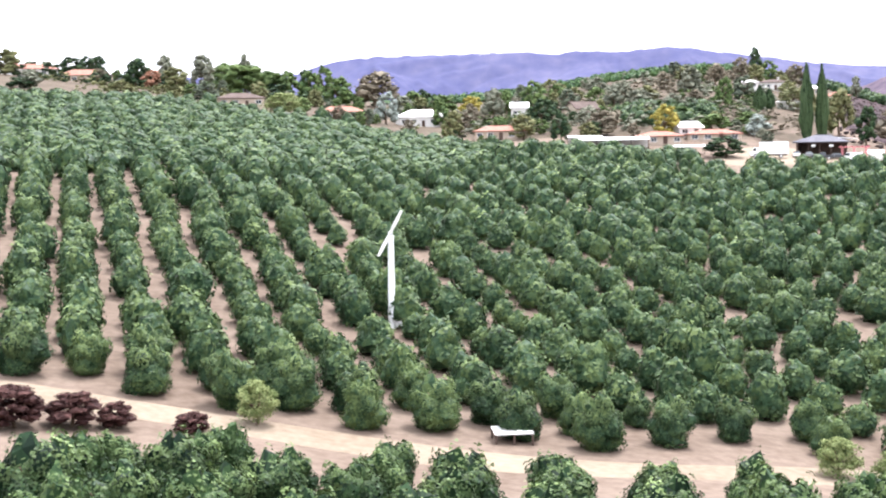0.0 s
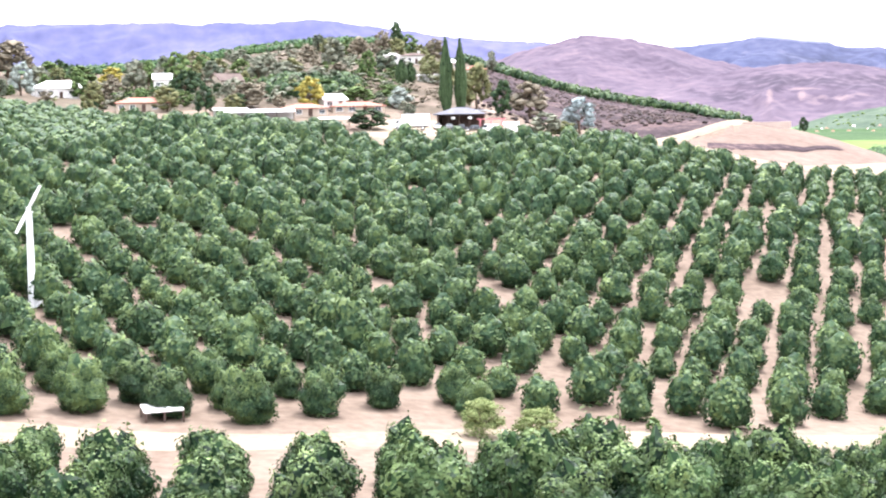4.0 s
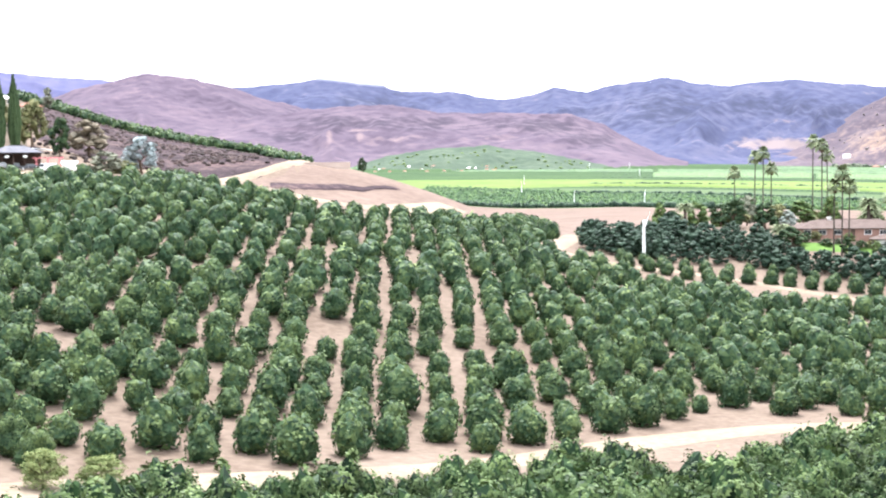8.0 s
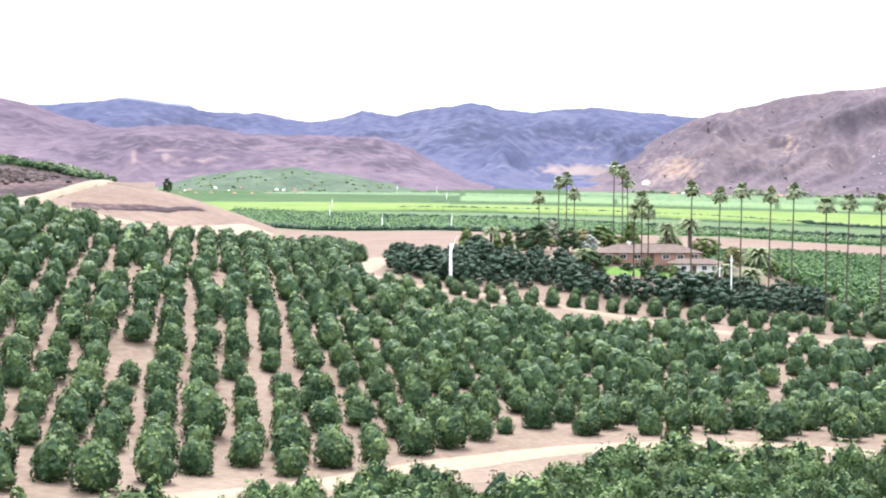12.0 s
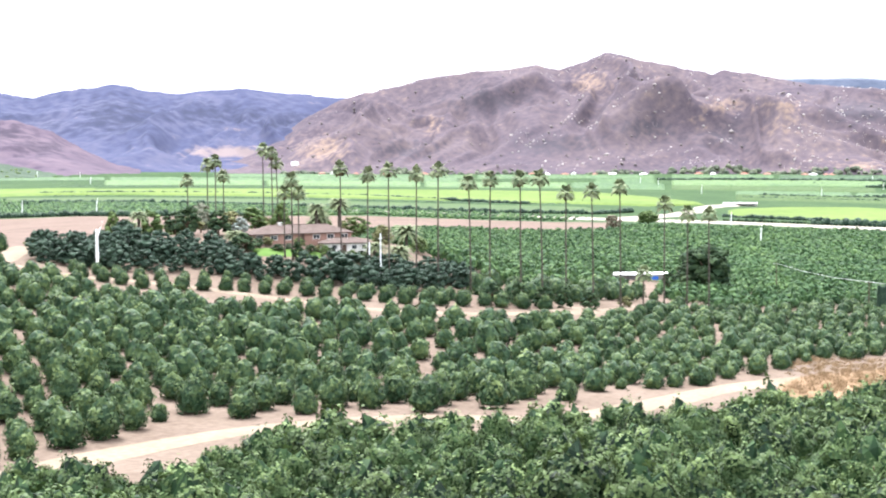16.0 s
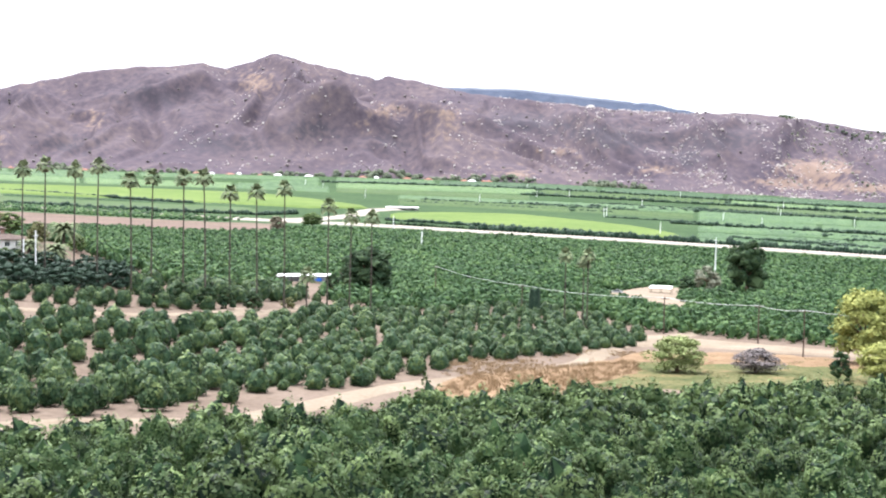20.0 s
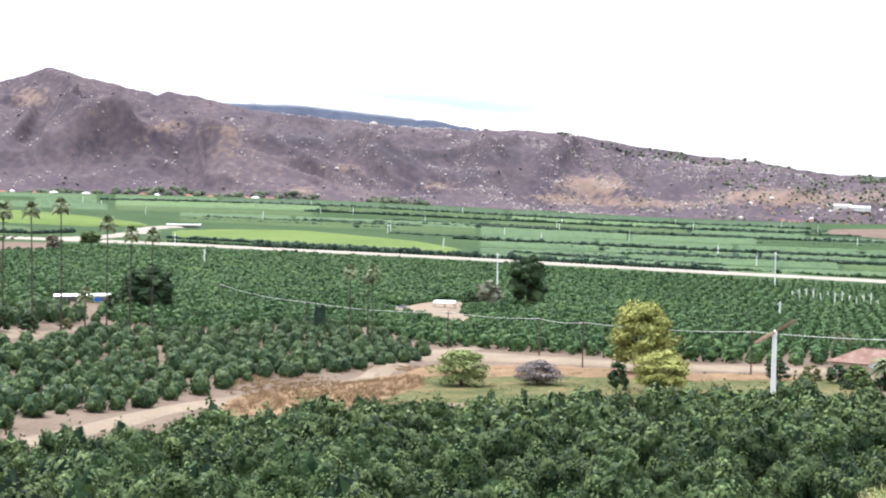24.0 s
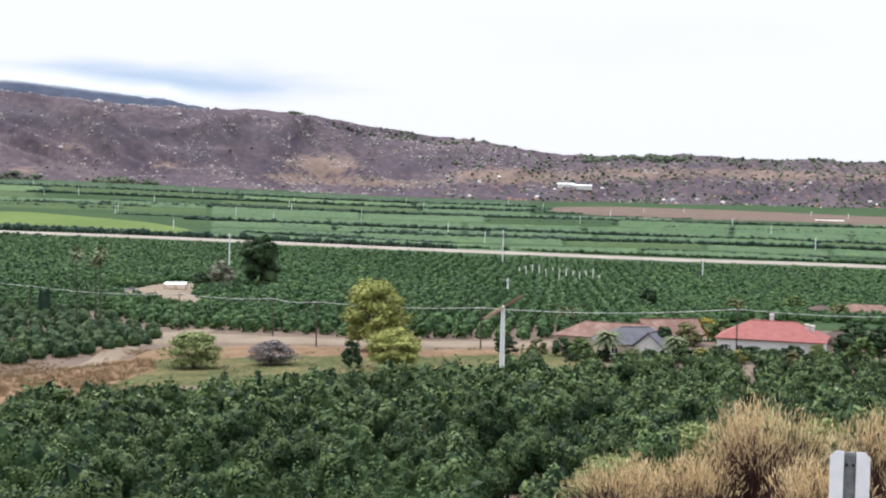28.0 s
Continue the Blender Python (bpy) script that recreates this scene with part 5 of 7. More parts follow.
grove(("dark", 57.4, 318, 5.2, 5), ("dark", 58.2, 322, 5, 5), ("dark", 56.4, 316, 5, 5.4), ("dark", 55.3, 314, 5, 5), ("dark", 59.3, 328, 5, 4.5), ("olive", 60.7, 350, 4, 3), ("brown", 60.2, 1120, 16, 12), ("green", 61.6, 1240, 22, 12), ("olive", 98, 520, 9, 6), ("green", 100.2, 540, 10, 7), ("olive", 102, 500, 9, 6), ("dark", 94.6, 560, 10, 8))
grove(("green", 92.0, 312, 6, 5), ("dark", 91.2, 318, 6, 4.5), ("olive", 90.2, 322, 5, 4), ("green", 96.0, 308, 5, 4.5), ("dark", 97.4, 312, 5, 3.4), ("dark", 99.4, 310, 7, 3), ("green", 102.9, 305, 7, 6), ("olive", 104.5, 312, 8, 6), ("green", 97.6, 350, 8, 7), ("olive", 100.8, 350, 9, 6), ("dark", 102.6, 345, 9, 7), ("green", 95.0, 385, 9, 6), ("olive", 98.8, 390, 9, 5))
# shrubs along the front of the ranch house
for k, az in enumerate(np.arange(45.5, 51.0, 0.42)):
    tree(("green", "dark", "olive", "dark", "scrub")[k % 5], float(az), 374 + 2.5 * (k % 3) - (3 if az > 48.6 else 0), 3.2 + 0.5 * (k % 4), 1.8 + 0.35 * ((k * 3) % 4), 0.02, "shrub")
# a dark windbreak along the valley road, and the dry weeds of the bank
line = np.arange(64.6, 104, 0.14)
hx, hy = [np.array(v) for v in zip(*[spot(a, d) for a, d in zip(line, np.interp(line, (62, 68.7, 82, 95.4, 108), (1352, 1314, 1306, 1280, 1290)))])]
mass("windbreak_hedge", np.stack([hx, hy, land(hx, hy)], 1), sizes_for(len(line), 5.4, 3.9, 0.2, 31), TINY, LEAF["dark"], "dark clipped windbreak along the valley road")


def grass_tuft(seed, blades=26):
    """A tuft of thin leaning blades, one unit in radius and two high."""
    r = np.random.default_rng(seed)
    a, q = r.uniform(0, 2 * np.pi, blades), np.sqrt(r.random(blades)) * 0.8
    foot = np.stack([np.cos(a) * q, np.sin(a) * q, np.zeros(blades)], 1)
    tip = foot + np.stack([r.normal(0, 0.35, blades), r.normal(0, 0.35, blades), r.uniform(0.7, 2.0, blades)], 1)
    b = r.uniform(0, np.pi, blades)
    side = np.stack([np.cos(b), np.sin(b), np.zeros(blades)], 1) * r.uniform(0.07, 0.14, (blades, 1))
    v = np.stack([foot - side, foot + side, tip], 1).reshape(-1, 3)
    return v, np.arange(len(v)).reshape(-1, 3)


WISPS = [grass_tuft(s + 21) for s in range(5)]
BANK = [spot(a, d) for a, d in ((66.8, 222), (69.6, 230), (71.9, 238), (75, 296), (74.6, 316), (72, 296), (69.6, 274), (67.6, 252))]
tufts = lattice(BANK, 20, 1.2, 1.1, 0.6, 32, 0.25)
mass("dry_weeds", tufts, sizes_for(len(tufts), 1.3, 1.3, 0.4, 33), WISPS, LEAF["straw"], "tufts of dry orange weeds on a bank")
HOLLOW = [spot(a, d) for a, d in ((72, 262), (78, 258), (84, 262), (90, 282), (90, 334), (84, 334), (77, 340), (74.5, 318))]
tufts = lattice(HOLLOW, 55, 5.2, 4.6, 2.2, 34, 0.35)
mass("green_weeds", tufts, sizes_for(len(tufts), 2.2, 0.8, 0.5, 35), WISPS, LEAF["olive"], "tufts of green weeds in a dirt hollow")
# strays along the front of the slope
grove(("red", 10.4, 151, 3.6, 2.6), ("lime", 15.6, 123, 4.0, 3.6), ("lime", 17.8, 124, 4.2, 3.0), ("green", 20.2, 127, 2.6, 2.0), ("green", 22.6, 132, 1.7, 1.5), ("lime", -7.6, 121, 4.2, 4.0), ("lime", 91.2, 88, 5.5, 4.6), ("lime", 93.4, 100, 5.5, 4.6), ("lime", 96.5, 118, 6, 5), ("lime", 99.5, 128, 6, 4.8), ("lime", 101.6, 128, 6, 4.8), ("green", 94.6, 92, 5, 4.2))
grove(("maroon", -17.0, 116, 5.0, 3.4), ("maroon", -14.9, 117, 4.6, 2.8), ("maroon", -13.2, 117, 3.6, 2.2), ("maroon", -10.2, 117, 3.4, 1.8))


# the gardens between the hillside houses
gardens = random.Random(41)
for k in range(78):
    az, d = gardens.uniform(-16.5, 15.2), gardens.uniform(455, 735)
    if az > 0:
        d -= 25
    tall = gardens.uniform(5, 9.5)
    tree(gardens.choice(("olive", "grey", "brown", "green", "green", "dark", "scrub", "olive")), az, d, tall * gardens.uniform(0.9, 1.4), tall)
# small trees and shrubs crowding the hamlet's houses
homes = [spot(a, d) for a, d in ((2.4, 410), (5.65, 480), (3.15, 522), (9.7, 398), (8.7, 378), (10.8, 392), (-0.8, 488), (-4.0, 473), (-8.0, 474), (6.9, 366), (5.75, 372))]
planted_here = 0
while planted_here < 64:
    az, d = gardens.uniform(-9, 13), gardens.uniform(384, 470)
    if az < 0:
        d += 50
    x, y = spot(az, d)
    if min(math.hypot(x - a, y - b) for a, b in homes) < 10:
        continue
    tall = gardens.uniform(2.6, 5.6)
    tree(gardens.choice(("olive", "grey", "brown", "scrub", "green", "green", "dark", "scrub")), az, d, tall * gardens.uniform(1.0, 1.5), tall)
    planted_here += 1
SHEDROW = [spot(a, d) for a, d in ((1.2, 362), (4, 348), (8, 333), (10.4, 330), (10.4, 340), (8.6, 350), (5, 362), (1.6, 376))]
p = lattice(SHEDROW, -14.9, 5.4, 5.2, 0.5, 47, 0.04)
mass("orange_rows", p, sizes_for(len(p), 4.8, 3.3, 0.14, 47), DISTANT, CITRUS_ROWS, "dark green orange trees in front of farm sheds")
# the hedge that hides the foot of the villas
for k, az in enumerate(np.arange(91.6, 103.2, 0.62)):
    tree(("dark", "green", "dark", "dark", "olive")[k % 5], float(az), 303 + 2.0 * (k % 3), 4.2 + 0.5 * (k % 3), 2.6 + 0.4 * ((k * 2) % 3), 0.02, "shrub")
TERRACE = [spot(a, d) for a, d in ((6.6, 432), (8.4, 428), (10.8, 424), (10.9, 468), (9.5, 484), (7.2, 486))]
p = lattice(TERRACE, 40, 5.6, 4.6, 0.3, 45, 0.03)
mass("orange_rows", p, sizes_for(len(p), 5.0, 4.0, 0.12, 45), DISTANT, CITRUS_ROWS, "terrace of dark green orange trees between houses")


def cypress(az, d, w, h):
    """A narrow dark column of foliage, ragged along its sides."""
    x, y = spot(az, d)
    top = new("cypress_tree")
    top.matrix_world = pose(x, y, high(x, y) - 0.1, 0, 0, az * 50)
    r = np.random.default_rng(int(h * 10 + az))
    v, f = ICO[3]
    t = (v[:, 2] + 1) / 2
    prof = np.sin(np.pi * np.clip(t, 0.02, 1) ** 0.62) ** 0.7 + 0.05
    n = np.hypot(v[:, 0], v[:, 1]) + 1e-6
    jag = 1 + 0.14 * r.normal(size=len(v))
    body = np.stack([v[:, 0] / n * prof * jag * w / 2, v[:, 1] / n * prof * jag * w / 2, t * h * 0.98 + 0.3], 1)
    m = 260
    tt, aa = r.random(m) ** 0.9, r.uniform(0, 2 * np.pi, m)
    pr = (np.sin(np.pi * np.clip(tt, 0.02, 1) ** 0.62) ** 0.7 + 0.05) * w / 2
    c = np.stack([np.cos(aa) * pr, np.sin(aa) * pr, tt * h * 0.97 + 0.3], 1)
    out = np.stack([np.cos(aa), np.sin(aa), aa * 0], 1)
    side = np.stack([-np.sin(aa), np.cos(aa), aa * 0], 1)
    q = np.concatenate([c - side * 0.18, c + side * 0.18, c + out * 0.22 + np.array([0, 0, 0.9])])
    tri = np.stack([np.arange(m), np.arange(m) + m, np.arange(m) + 2 * m], 1) + len(body)
    part("foliage", raw("foliage", np.concatenate([body, q]), np.concatenate([f, tri]), LEAF["dark"]), None, top)
    bm = bmesh.new()
    bmesh.ops.create_cone(bm, cap_ends=True, segments=8, radius1=0.22, radius2=0.15, depth=1.2, matrix=Matrix.Translation((0, 0, 0.5)))
    part("trunk", bm, BARK, top)
    return tagged(top, "tall narrow dark green cypress", "tree", "cypress trees")


cypress(14.36, 405, 3.4, 22.2)
cypress(14.94, 408, 3.1, 22.0)
cypress(12.6, 484, 4.0, 8.2)
cypress(12.95, 486, 3.6, 7.2)
# a blunt, overgrown column of a tree in the orchard
x, y = spot(70.62, 420)
column = new("column_tree")
column.matrix_world = pose(x, y, high(x, y) - 0.1) @ Matrix.Diagonal((1.75, 1.75, 4.7, 1))
v, f, young = citrus(91, 420, 0.09, 3)
v = v / np.array([1, 1, v[:, 2].max() / 2])
v[:, :2] /= np.maximum(np.hypot(v[:, 0], v[:, 1]), 0.3)[:, None] ** 0.8
part("trunk", tree_trunk(1.5, 0.1, 4, 3, 0.9), BARK, column)
part("crown", raw("crown", v, f, GROVE), None, column)
tagged(column, "ivy-covered dark column of a tree in the orchard", "tree")


def fan_palm(az, d, crest, lean=0.0, dead=True):
    """A slender fan palm whose crown tops out at that height over the valley."""
    x, y = spot(az, d)
    z = high(x, y)
    tall = max(4.0, crest - z - 1.2)
    r = random.Random(int(az * 100))
    top = new("fan_palm")
    top.matrix_world = pose(x, y, z - 0.1, 0, 0, r.uniform(0, 360))
    bm = bmesh.new()
    n, seg = 9, 8
    bend = r.uniform(-0.02, 0.02) * tall + lean
    rings = []
    for k in range(n + 1):
        t = k / n
        rad = 0.22 - 0.08 * t + (0.10 if k == 0 else 0) + 0.05 * (t > 0.95)
        c = Vector((bend * t * t, 0, tall * t))
        rings.append([bm.verts.new(c + Vector((rad * math.cos(2 * math.pi * j / seg), rad * math.sin(2 * math.pi * j / seg), 0))) for j in range(seg)])
    for p, q in zip(rings, rings[1:]):
        for j in range(seg):
            bm.faces.new((p[j], p[(j + 1) % seg], q[(j + 1) % seg], q[j]))
    bm.faces.new(rings[-1])
    part("trunk", bm, PALM_BARK, top)
    bm = bmesh.new()
    head = Vector((bend, 0, tall))

    def frond(a, e, length, width):
        d = Vector((math.cos(a) * math.cos(e), math.sin(a) * math.cos(e), math.sin(e)))
        s = d.cross(Vector((0, 0, 1)))
        s = s.normalized() if s.length > 0.05 else Vector((1, 0, 0))
        stalk, m = head + d * length * 0.35, head + d * length * 0.72
        u = s.cross(d).normalized()
        tip = head + d * length - Vector((0, 0, 0.28 * length * math.cos(e)))
        a1, a2 = m + s * width - u * 0.12, m - s * width - u * 0.12
        vs = [bm.verts.new(p) for p in (stalk, a1, tip + s * width * 0.45, tip - s * width * 0.45, a2, m + u * 0.1)]
        for i, j in ((0, 1), (1, 2), (2, 3), (3, 4), (4, 0)):
            bm.faces.new((vs[i], vs[j], vs[5]))
        bm.faces.new([bm.verts.new(p) for p in (head - s * 0.04, head + s * 0.04, stalk + s * 0.04, stalk - s * 0.04)])

    for k in range(40):
        frond(2.4 * k, -0.6 + 2.0 * (k / 40) ** 1.1 + r.uniform(-0.12, 0.12), r.uniform(2.0, 2.8), r.uniform(0.55, 0.8))
    part("fronds", bm, PALM_LEAF, top)
    if dead:
        bm = bmesh.new()
        for k in range(16):
            frond(2.4 * k + 0.4, -1.25 + 0.4 * r.random(), r.uniform(1.3, 1.9), 0.35)
        part("dead_skirt", bm, PALM_DEAD, top)
    return tagged(top, "tall slender fan palm with a small round crown", "palm tree", "palms by the ranch house")


for az, el, d in ((43.23, -0.72, 432), (43.99, -0.13, 428), (44.31, 0.03, 425), (44.63, -0.57, 430), (46.2, 0.46, 432), (46.55, 0.31, 428), (46.76, -0.07, 434), (47.01, -1.25, 368), (47.32, -0.74, 366), (47.58, -1.26, 370)):
    fan_palm(az, d, EYE + d * math.tan(radians(el)))
for az, el, d in ((49.27, -0.31, 362), (50.34, -0.56, 358), (51.19, -0.38, 352), (52.29, -0.54, 348), (53.17, -0.39, 344), (54.48, -0.92, 342), (55.25, -0.78, 336), (56.5, -0.79, 334), (57.37, -0.75, 330), (58.32, -1.39, 346), (59.41, -1.32, 346), (60.5, -1.17, 346), (62.23, -1.85, 352), (63.13, -2.24, 356), (63.99, -2.3, 362)):
    fan_palm(az, d, EYE + d * math.tan(radians(el)), 0.0, az < 58)
for az, el, d in ((71.83, -3.65, 402), (72.73, -3.64, 402), (72.55, -3.9, 404), (61.4, -4.6, 352), (91.2, -6.0, 420), (91.6, -5.8, 424)):
    fan_palm(az, d, EYE + d * math.tan(radians(el)))


def date_palm(az, d, tall, spread, label="bushy palm with arching grey-green fronds"):
    """A short palm with long arching feather fronds."""
    x, y = spot(az, d)
    top = new("date_palm")
    top.matrix_world = pose(x, y, high(x, y) - 0.1)
    r = random.Random(int(az * 10))
    bm = bmesh.new()
    bmesh.ops.create_cone(bm, cap_ends=True, segments=9, radius1=0.5, radius2=0.36, depth=tall, matrix=Matrix.Translation((0, 0, tall / 2)))
    part("trunk", bm, PALM_BARK, top)
    bm = bmesh.new()
    for k in range(44):
        a, e = 2.4 * k, -0.3 + 1.7 * (k / 44)
        d0 = Vector((math.cos(a), math.sin(a), 0))
        s = Vector((-math.sin(a), math.cos(a), 0))
        prev = None
        for j in range(6):
            t = j / 5
            p = Vector((0, 0, tall)) + d0 * spread * t * math.cos(e * 0.7) + Vector((0, 0, spread * (0.9 * t * math.sin(e) - 0.55 * t * t)))
            w = 0.6 * math.sin(math.pi * min(0.95, t + 0.12))
            cur = [bm.verts.new(p + s * w - Vector((0, 0, 0.2 * w))), bm.verts.new(p + Vector((0, 0, 0.08))), bm.verts.new(p - s * w - Vector((0, 0, 0.2 * w)))]
            if prev:
                bm.faces.new((prev[0], prev[1], cur[1], cur[0]))
                bm.faces.new((prev[1], prev[2], cur[2], cur[1]))
            prev = cur
    part("fronds", bm, PALM_LEAF, top)
    return tagged(top, label, "palm tree")


date_palm(51.6, 366, 5.5, 4.6)
date_palm(51.9, 380, 8.5, 5.6)
date_palm(49.2, 408, 9.5, 4.4)
date_palm(48.3, 412, 7.5, 3.8)
date_palm(41.3, 420, 7.0, 3.4)
date_palm(95.7, 309, 4.2, 3.6, "squat green palm beside a grey gable")
date_palm(50.6, 372, 4.5, 3.6)
date_palm(45.0, 378, 3.0, 3.4)
date_palm(41.0, 425, 4.5, 3.4)
date_palm(93.0, 308, 5.2, 4.4, "squat green palm in front of a grey roof")
date_palm(48.4, 420, 5.0, 4.2)


def thicket(name, count, bearing, distance, tint, size, seed, label):
    """Low brush scattered over the land."""
    r = np.random.default_rng(seed)
    a, d = np.radians(r.uniform(*bearing, count * 3)), r.uniform(*distance, count * 3)
    x, y = d * np.sin(a), d * np.cos(a)
    keep = np.nonzero(lumps(x * 0.03, y * 0.03, seed) + r.uniform(-0.5, 0.5, len(x)) > 0)[0][:count]
    p = np.stack([x[keep], y[keep], land(x[keep], y[keep]) - 0.1], 1)
    k = size * r.uniform(0.5, 1.5, len(p))
    return mass(name, p, np.stack([k * 1.5, k * 0.8], 1), WISPS if size < 1 else TINY if size < 1.5 else BUSHY, LEAF[tint], label, "brush")


BUSHY = [broad_crown(s + 11, 6, 11, 0.20) for s in range(5)]
thicket("hillside_brush", 150, (0, 15), (410, 740), "grey", 4.0, 3, "grey-green brush between hillside houses")
thicket("hillside_brush", 150, (2, 15), (420, 700), "brown", 3.6, 5, "brown brush between hillside houses")
thicket("hillside_brush", 110, (1, 13), (420, 560), "green", 3.6, 6, "green shrubs between hillside houses")
thicket("hillside_brush", 130, (-18, 0), (455, 660), "olive", 3.6, 7, "olive brush on the hillside")
thicket("hillside_brush", 70, (-18, 0), (560, 740), "dark", 6.5, 8, "dark shrubs behind hillside houses")
thicket("burnt_brush", 1500, (15.5, 25), (412, 720), "burnt", 1.4, 9, "blackened brush on a burnt slope")
thicket("dry_grass_tufts", 1300, (66.8, 75), (240, 338), "straw", 0.8, 10, "orange tufts of dry grass")
thicket("weeds", 420, (74, 90), (285, 338), "olive", 0.8, 11, "green weeds in a hollow")


# ---- buildings ----
ROOF_RED = surface("red_clay_tiles", (0.23, 0.105, 0.08), (0.35, 0.185, 0.145), 0.6, 0.8, 0.6, 6.0, reach=0.08)
ROOF_ROSE = surface("bright_red_tiles", (0.234, 0.0819, 0.078), (0.3276, 0.1404, 0.1287), 0.6, 0.75, 0.5, 6.0, reach=0.08)
ROOF_BROWN = surface("brown_shingles", (0.0744, 0.05328, 0.048), (0.1339, 0.1066, 0.096), 0.6, 0.9, 0.6, 6.0, reach=0.06)
ROOF_RUST = surface("weathered_tiles", (0.135, 0.085, 0.07), (0.31, 0.235, 0.205), 0.5, 0.9, 0.6, 4.0, reach=0.06, third=(0.19, 0.115, 0.095))
ROOF_GREY = surface("slate_grey_shingles", (0.08, 0.08, 0.096), (0.16, 0.16, 0.184), 0.6, 0.9, 0.5, 6.0, reach=0.06)
ROOF_WHITE = surface("white_metal_roof", (0.74, 0.75, 0.76), (0.86, 0.86, 0.86), 0.4, 0.4, 0.2, 3.0)
WALL_WHITE = surface("white_stucco", (0.561, 0.5525, 0.544), (0.68, 0.6715, 0.6545), 0.4, 0.9, 0.2, 8.0)
WALL_CREAM = surface("cream_stucco", (0.374, 0.306, 0.2448), (0.476, 0.408, 0.34), 0.4, 0.9, 0.2, 8.0)
WALL_BRICK = surface("rose_brick", (0.238, 0.14, 0.112), (0.336, 0.21, 0.175), 0.8, 0.9, 0.4, 7.0)
GLASS = surface("dark_window_glass", (0.02, 0.025, 0.03), (0.05, 0.06, 0.07), 0.5, 0.08, 0.0, 2.0, spec=0.6)
TIMBER = surface("dark_timber", (0.05, 0.035, 0.03), (0.12, 0.085, 0.07), 1.2, 0.9, 0.3, 9.0)
PINK = surface("faded_red_paint", (0.50, 0.16, 0.18), (0.66, 0.28, 0.30), 0.8, 0.7, 0.1, 6.0)
BLUE = surface("blue_tarpaulin", (0.03, 0.12, 0.55), (0.06, 0.20, 0.72), 1.0, 0.6, 0.2, 5.0)
STONE = surface("pale_block_wall", (0.36, 0.29, 0.25), (0.46, 0.38, 0.33), 0.3, 0.95, 0.4, 3.0)


def block(bm, x, y, z, sx, sy, sz, turn=0.0):
    """A box in a bmesh, by its middle and size."""
    bmesh.ops.create_cube(bm, size=1, matrix=Matrix.Translation((x, y, z)) @ Matrix.Rotation(turn, 4, "Z") @ Matrix.Diagonal((sx, sy, sz, 1)))


def slab(bm, corners, thick):
    """A flat plate of that thickness through its upper corners."""
    up = [bm.verts.new(c) for c in corners]
    n = (Vector(corners[1]) - Vector(corners[0])).cross(Vector(corners[2]) - Vector(corners[0])).normalized()
    if n.z < 0:
        n = -n
    lo = [bm.verts.new(Vector(c) - n * thick) for c in corners]
    bm.faces.new(up)
    bm.faces.new(lo[::-1])
    k = len(corners)
    for i in range(k):
        bm.faces.new((up[i], lo[i], lo[(i + 1) % k], up[(i + 1) % k]))


def hip_roof(w, dp, z, rise, over=0.6, gable=False):
    bm = bmesh.new()
    a, b = w / 2 + over, dp / 2 + over
    r = a if gable else max(0.3, a - b)
    p = [(-a, -b, z), (a, -b, z), (a, b, z), (-a, b, z), (-r, 0, z + rise), (r, 0, z + rise)]
    slab(bm, [p[0], p[1], p[5], p[4]], 0.22)
    slab(bm, [p[2], p[3], p[4], p[5]], 0.22)
    if not gable:
        slab(bm, [p[1], p[2], p[5]], 0.22)
        slab(bm, [p[3], p[0], p[4]], 0.22)
    block(bm, 0, 0, z + rise + 0.02, 2 * r, 0.35, 0.16)
    return bm


def window(parent, x, y, z, w, h, facing=0.0):
    top = new("window")
    top.parent = parent
    top.matrix_local = pose(x, y, z, 0, 0, facing)
    bm = bmesh.new()
    for sx, sz, cx, cz in ((w + 0.2, 0.1, 0, h / 2), (w + 0.2, 0.1, 0, -h / 2), (0.1, h, -w / 2, 0), (0.1, h, w / 2, 0), (0.06, h, 0, 0)):
        block(bm, cx, -0.03, cz, sx, 0.10, sz)
    part("frame", bm, WHITE, top)
    bm = bmesh.new()
    block(bm, 0, 0.0, 0, w, 0.05, h)
    part("pane", bm, GLASS, top)


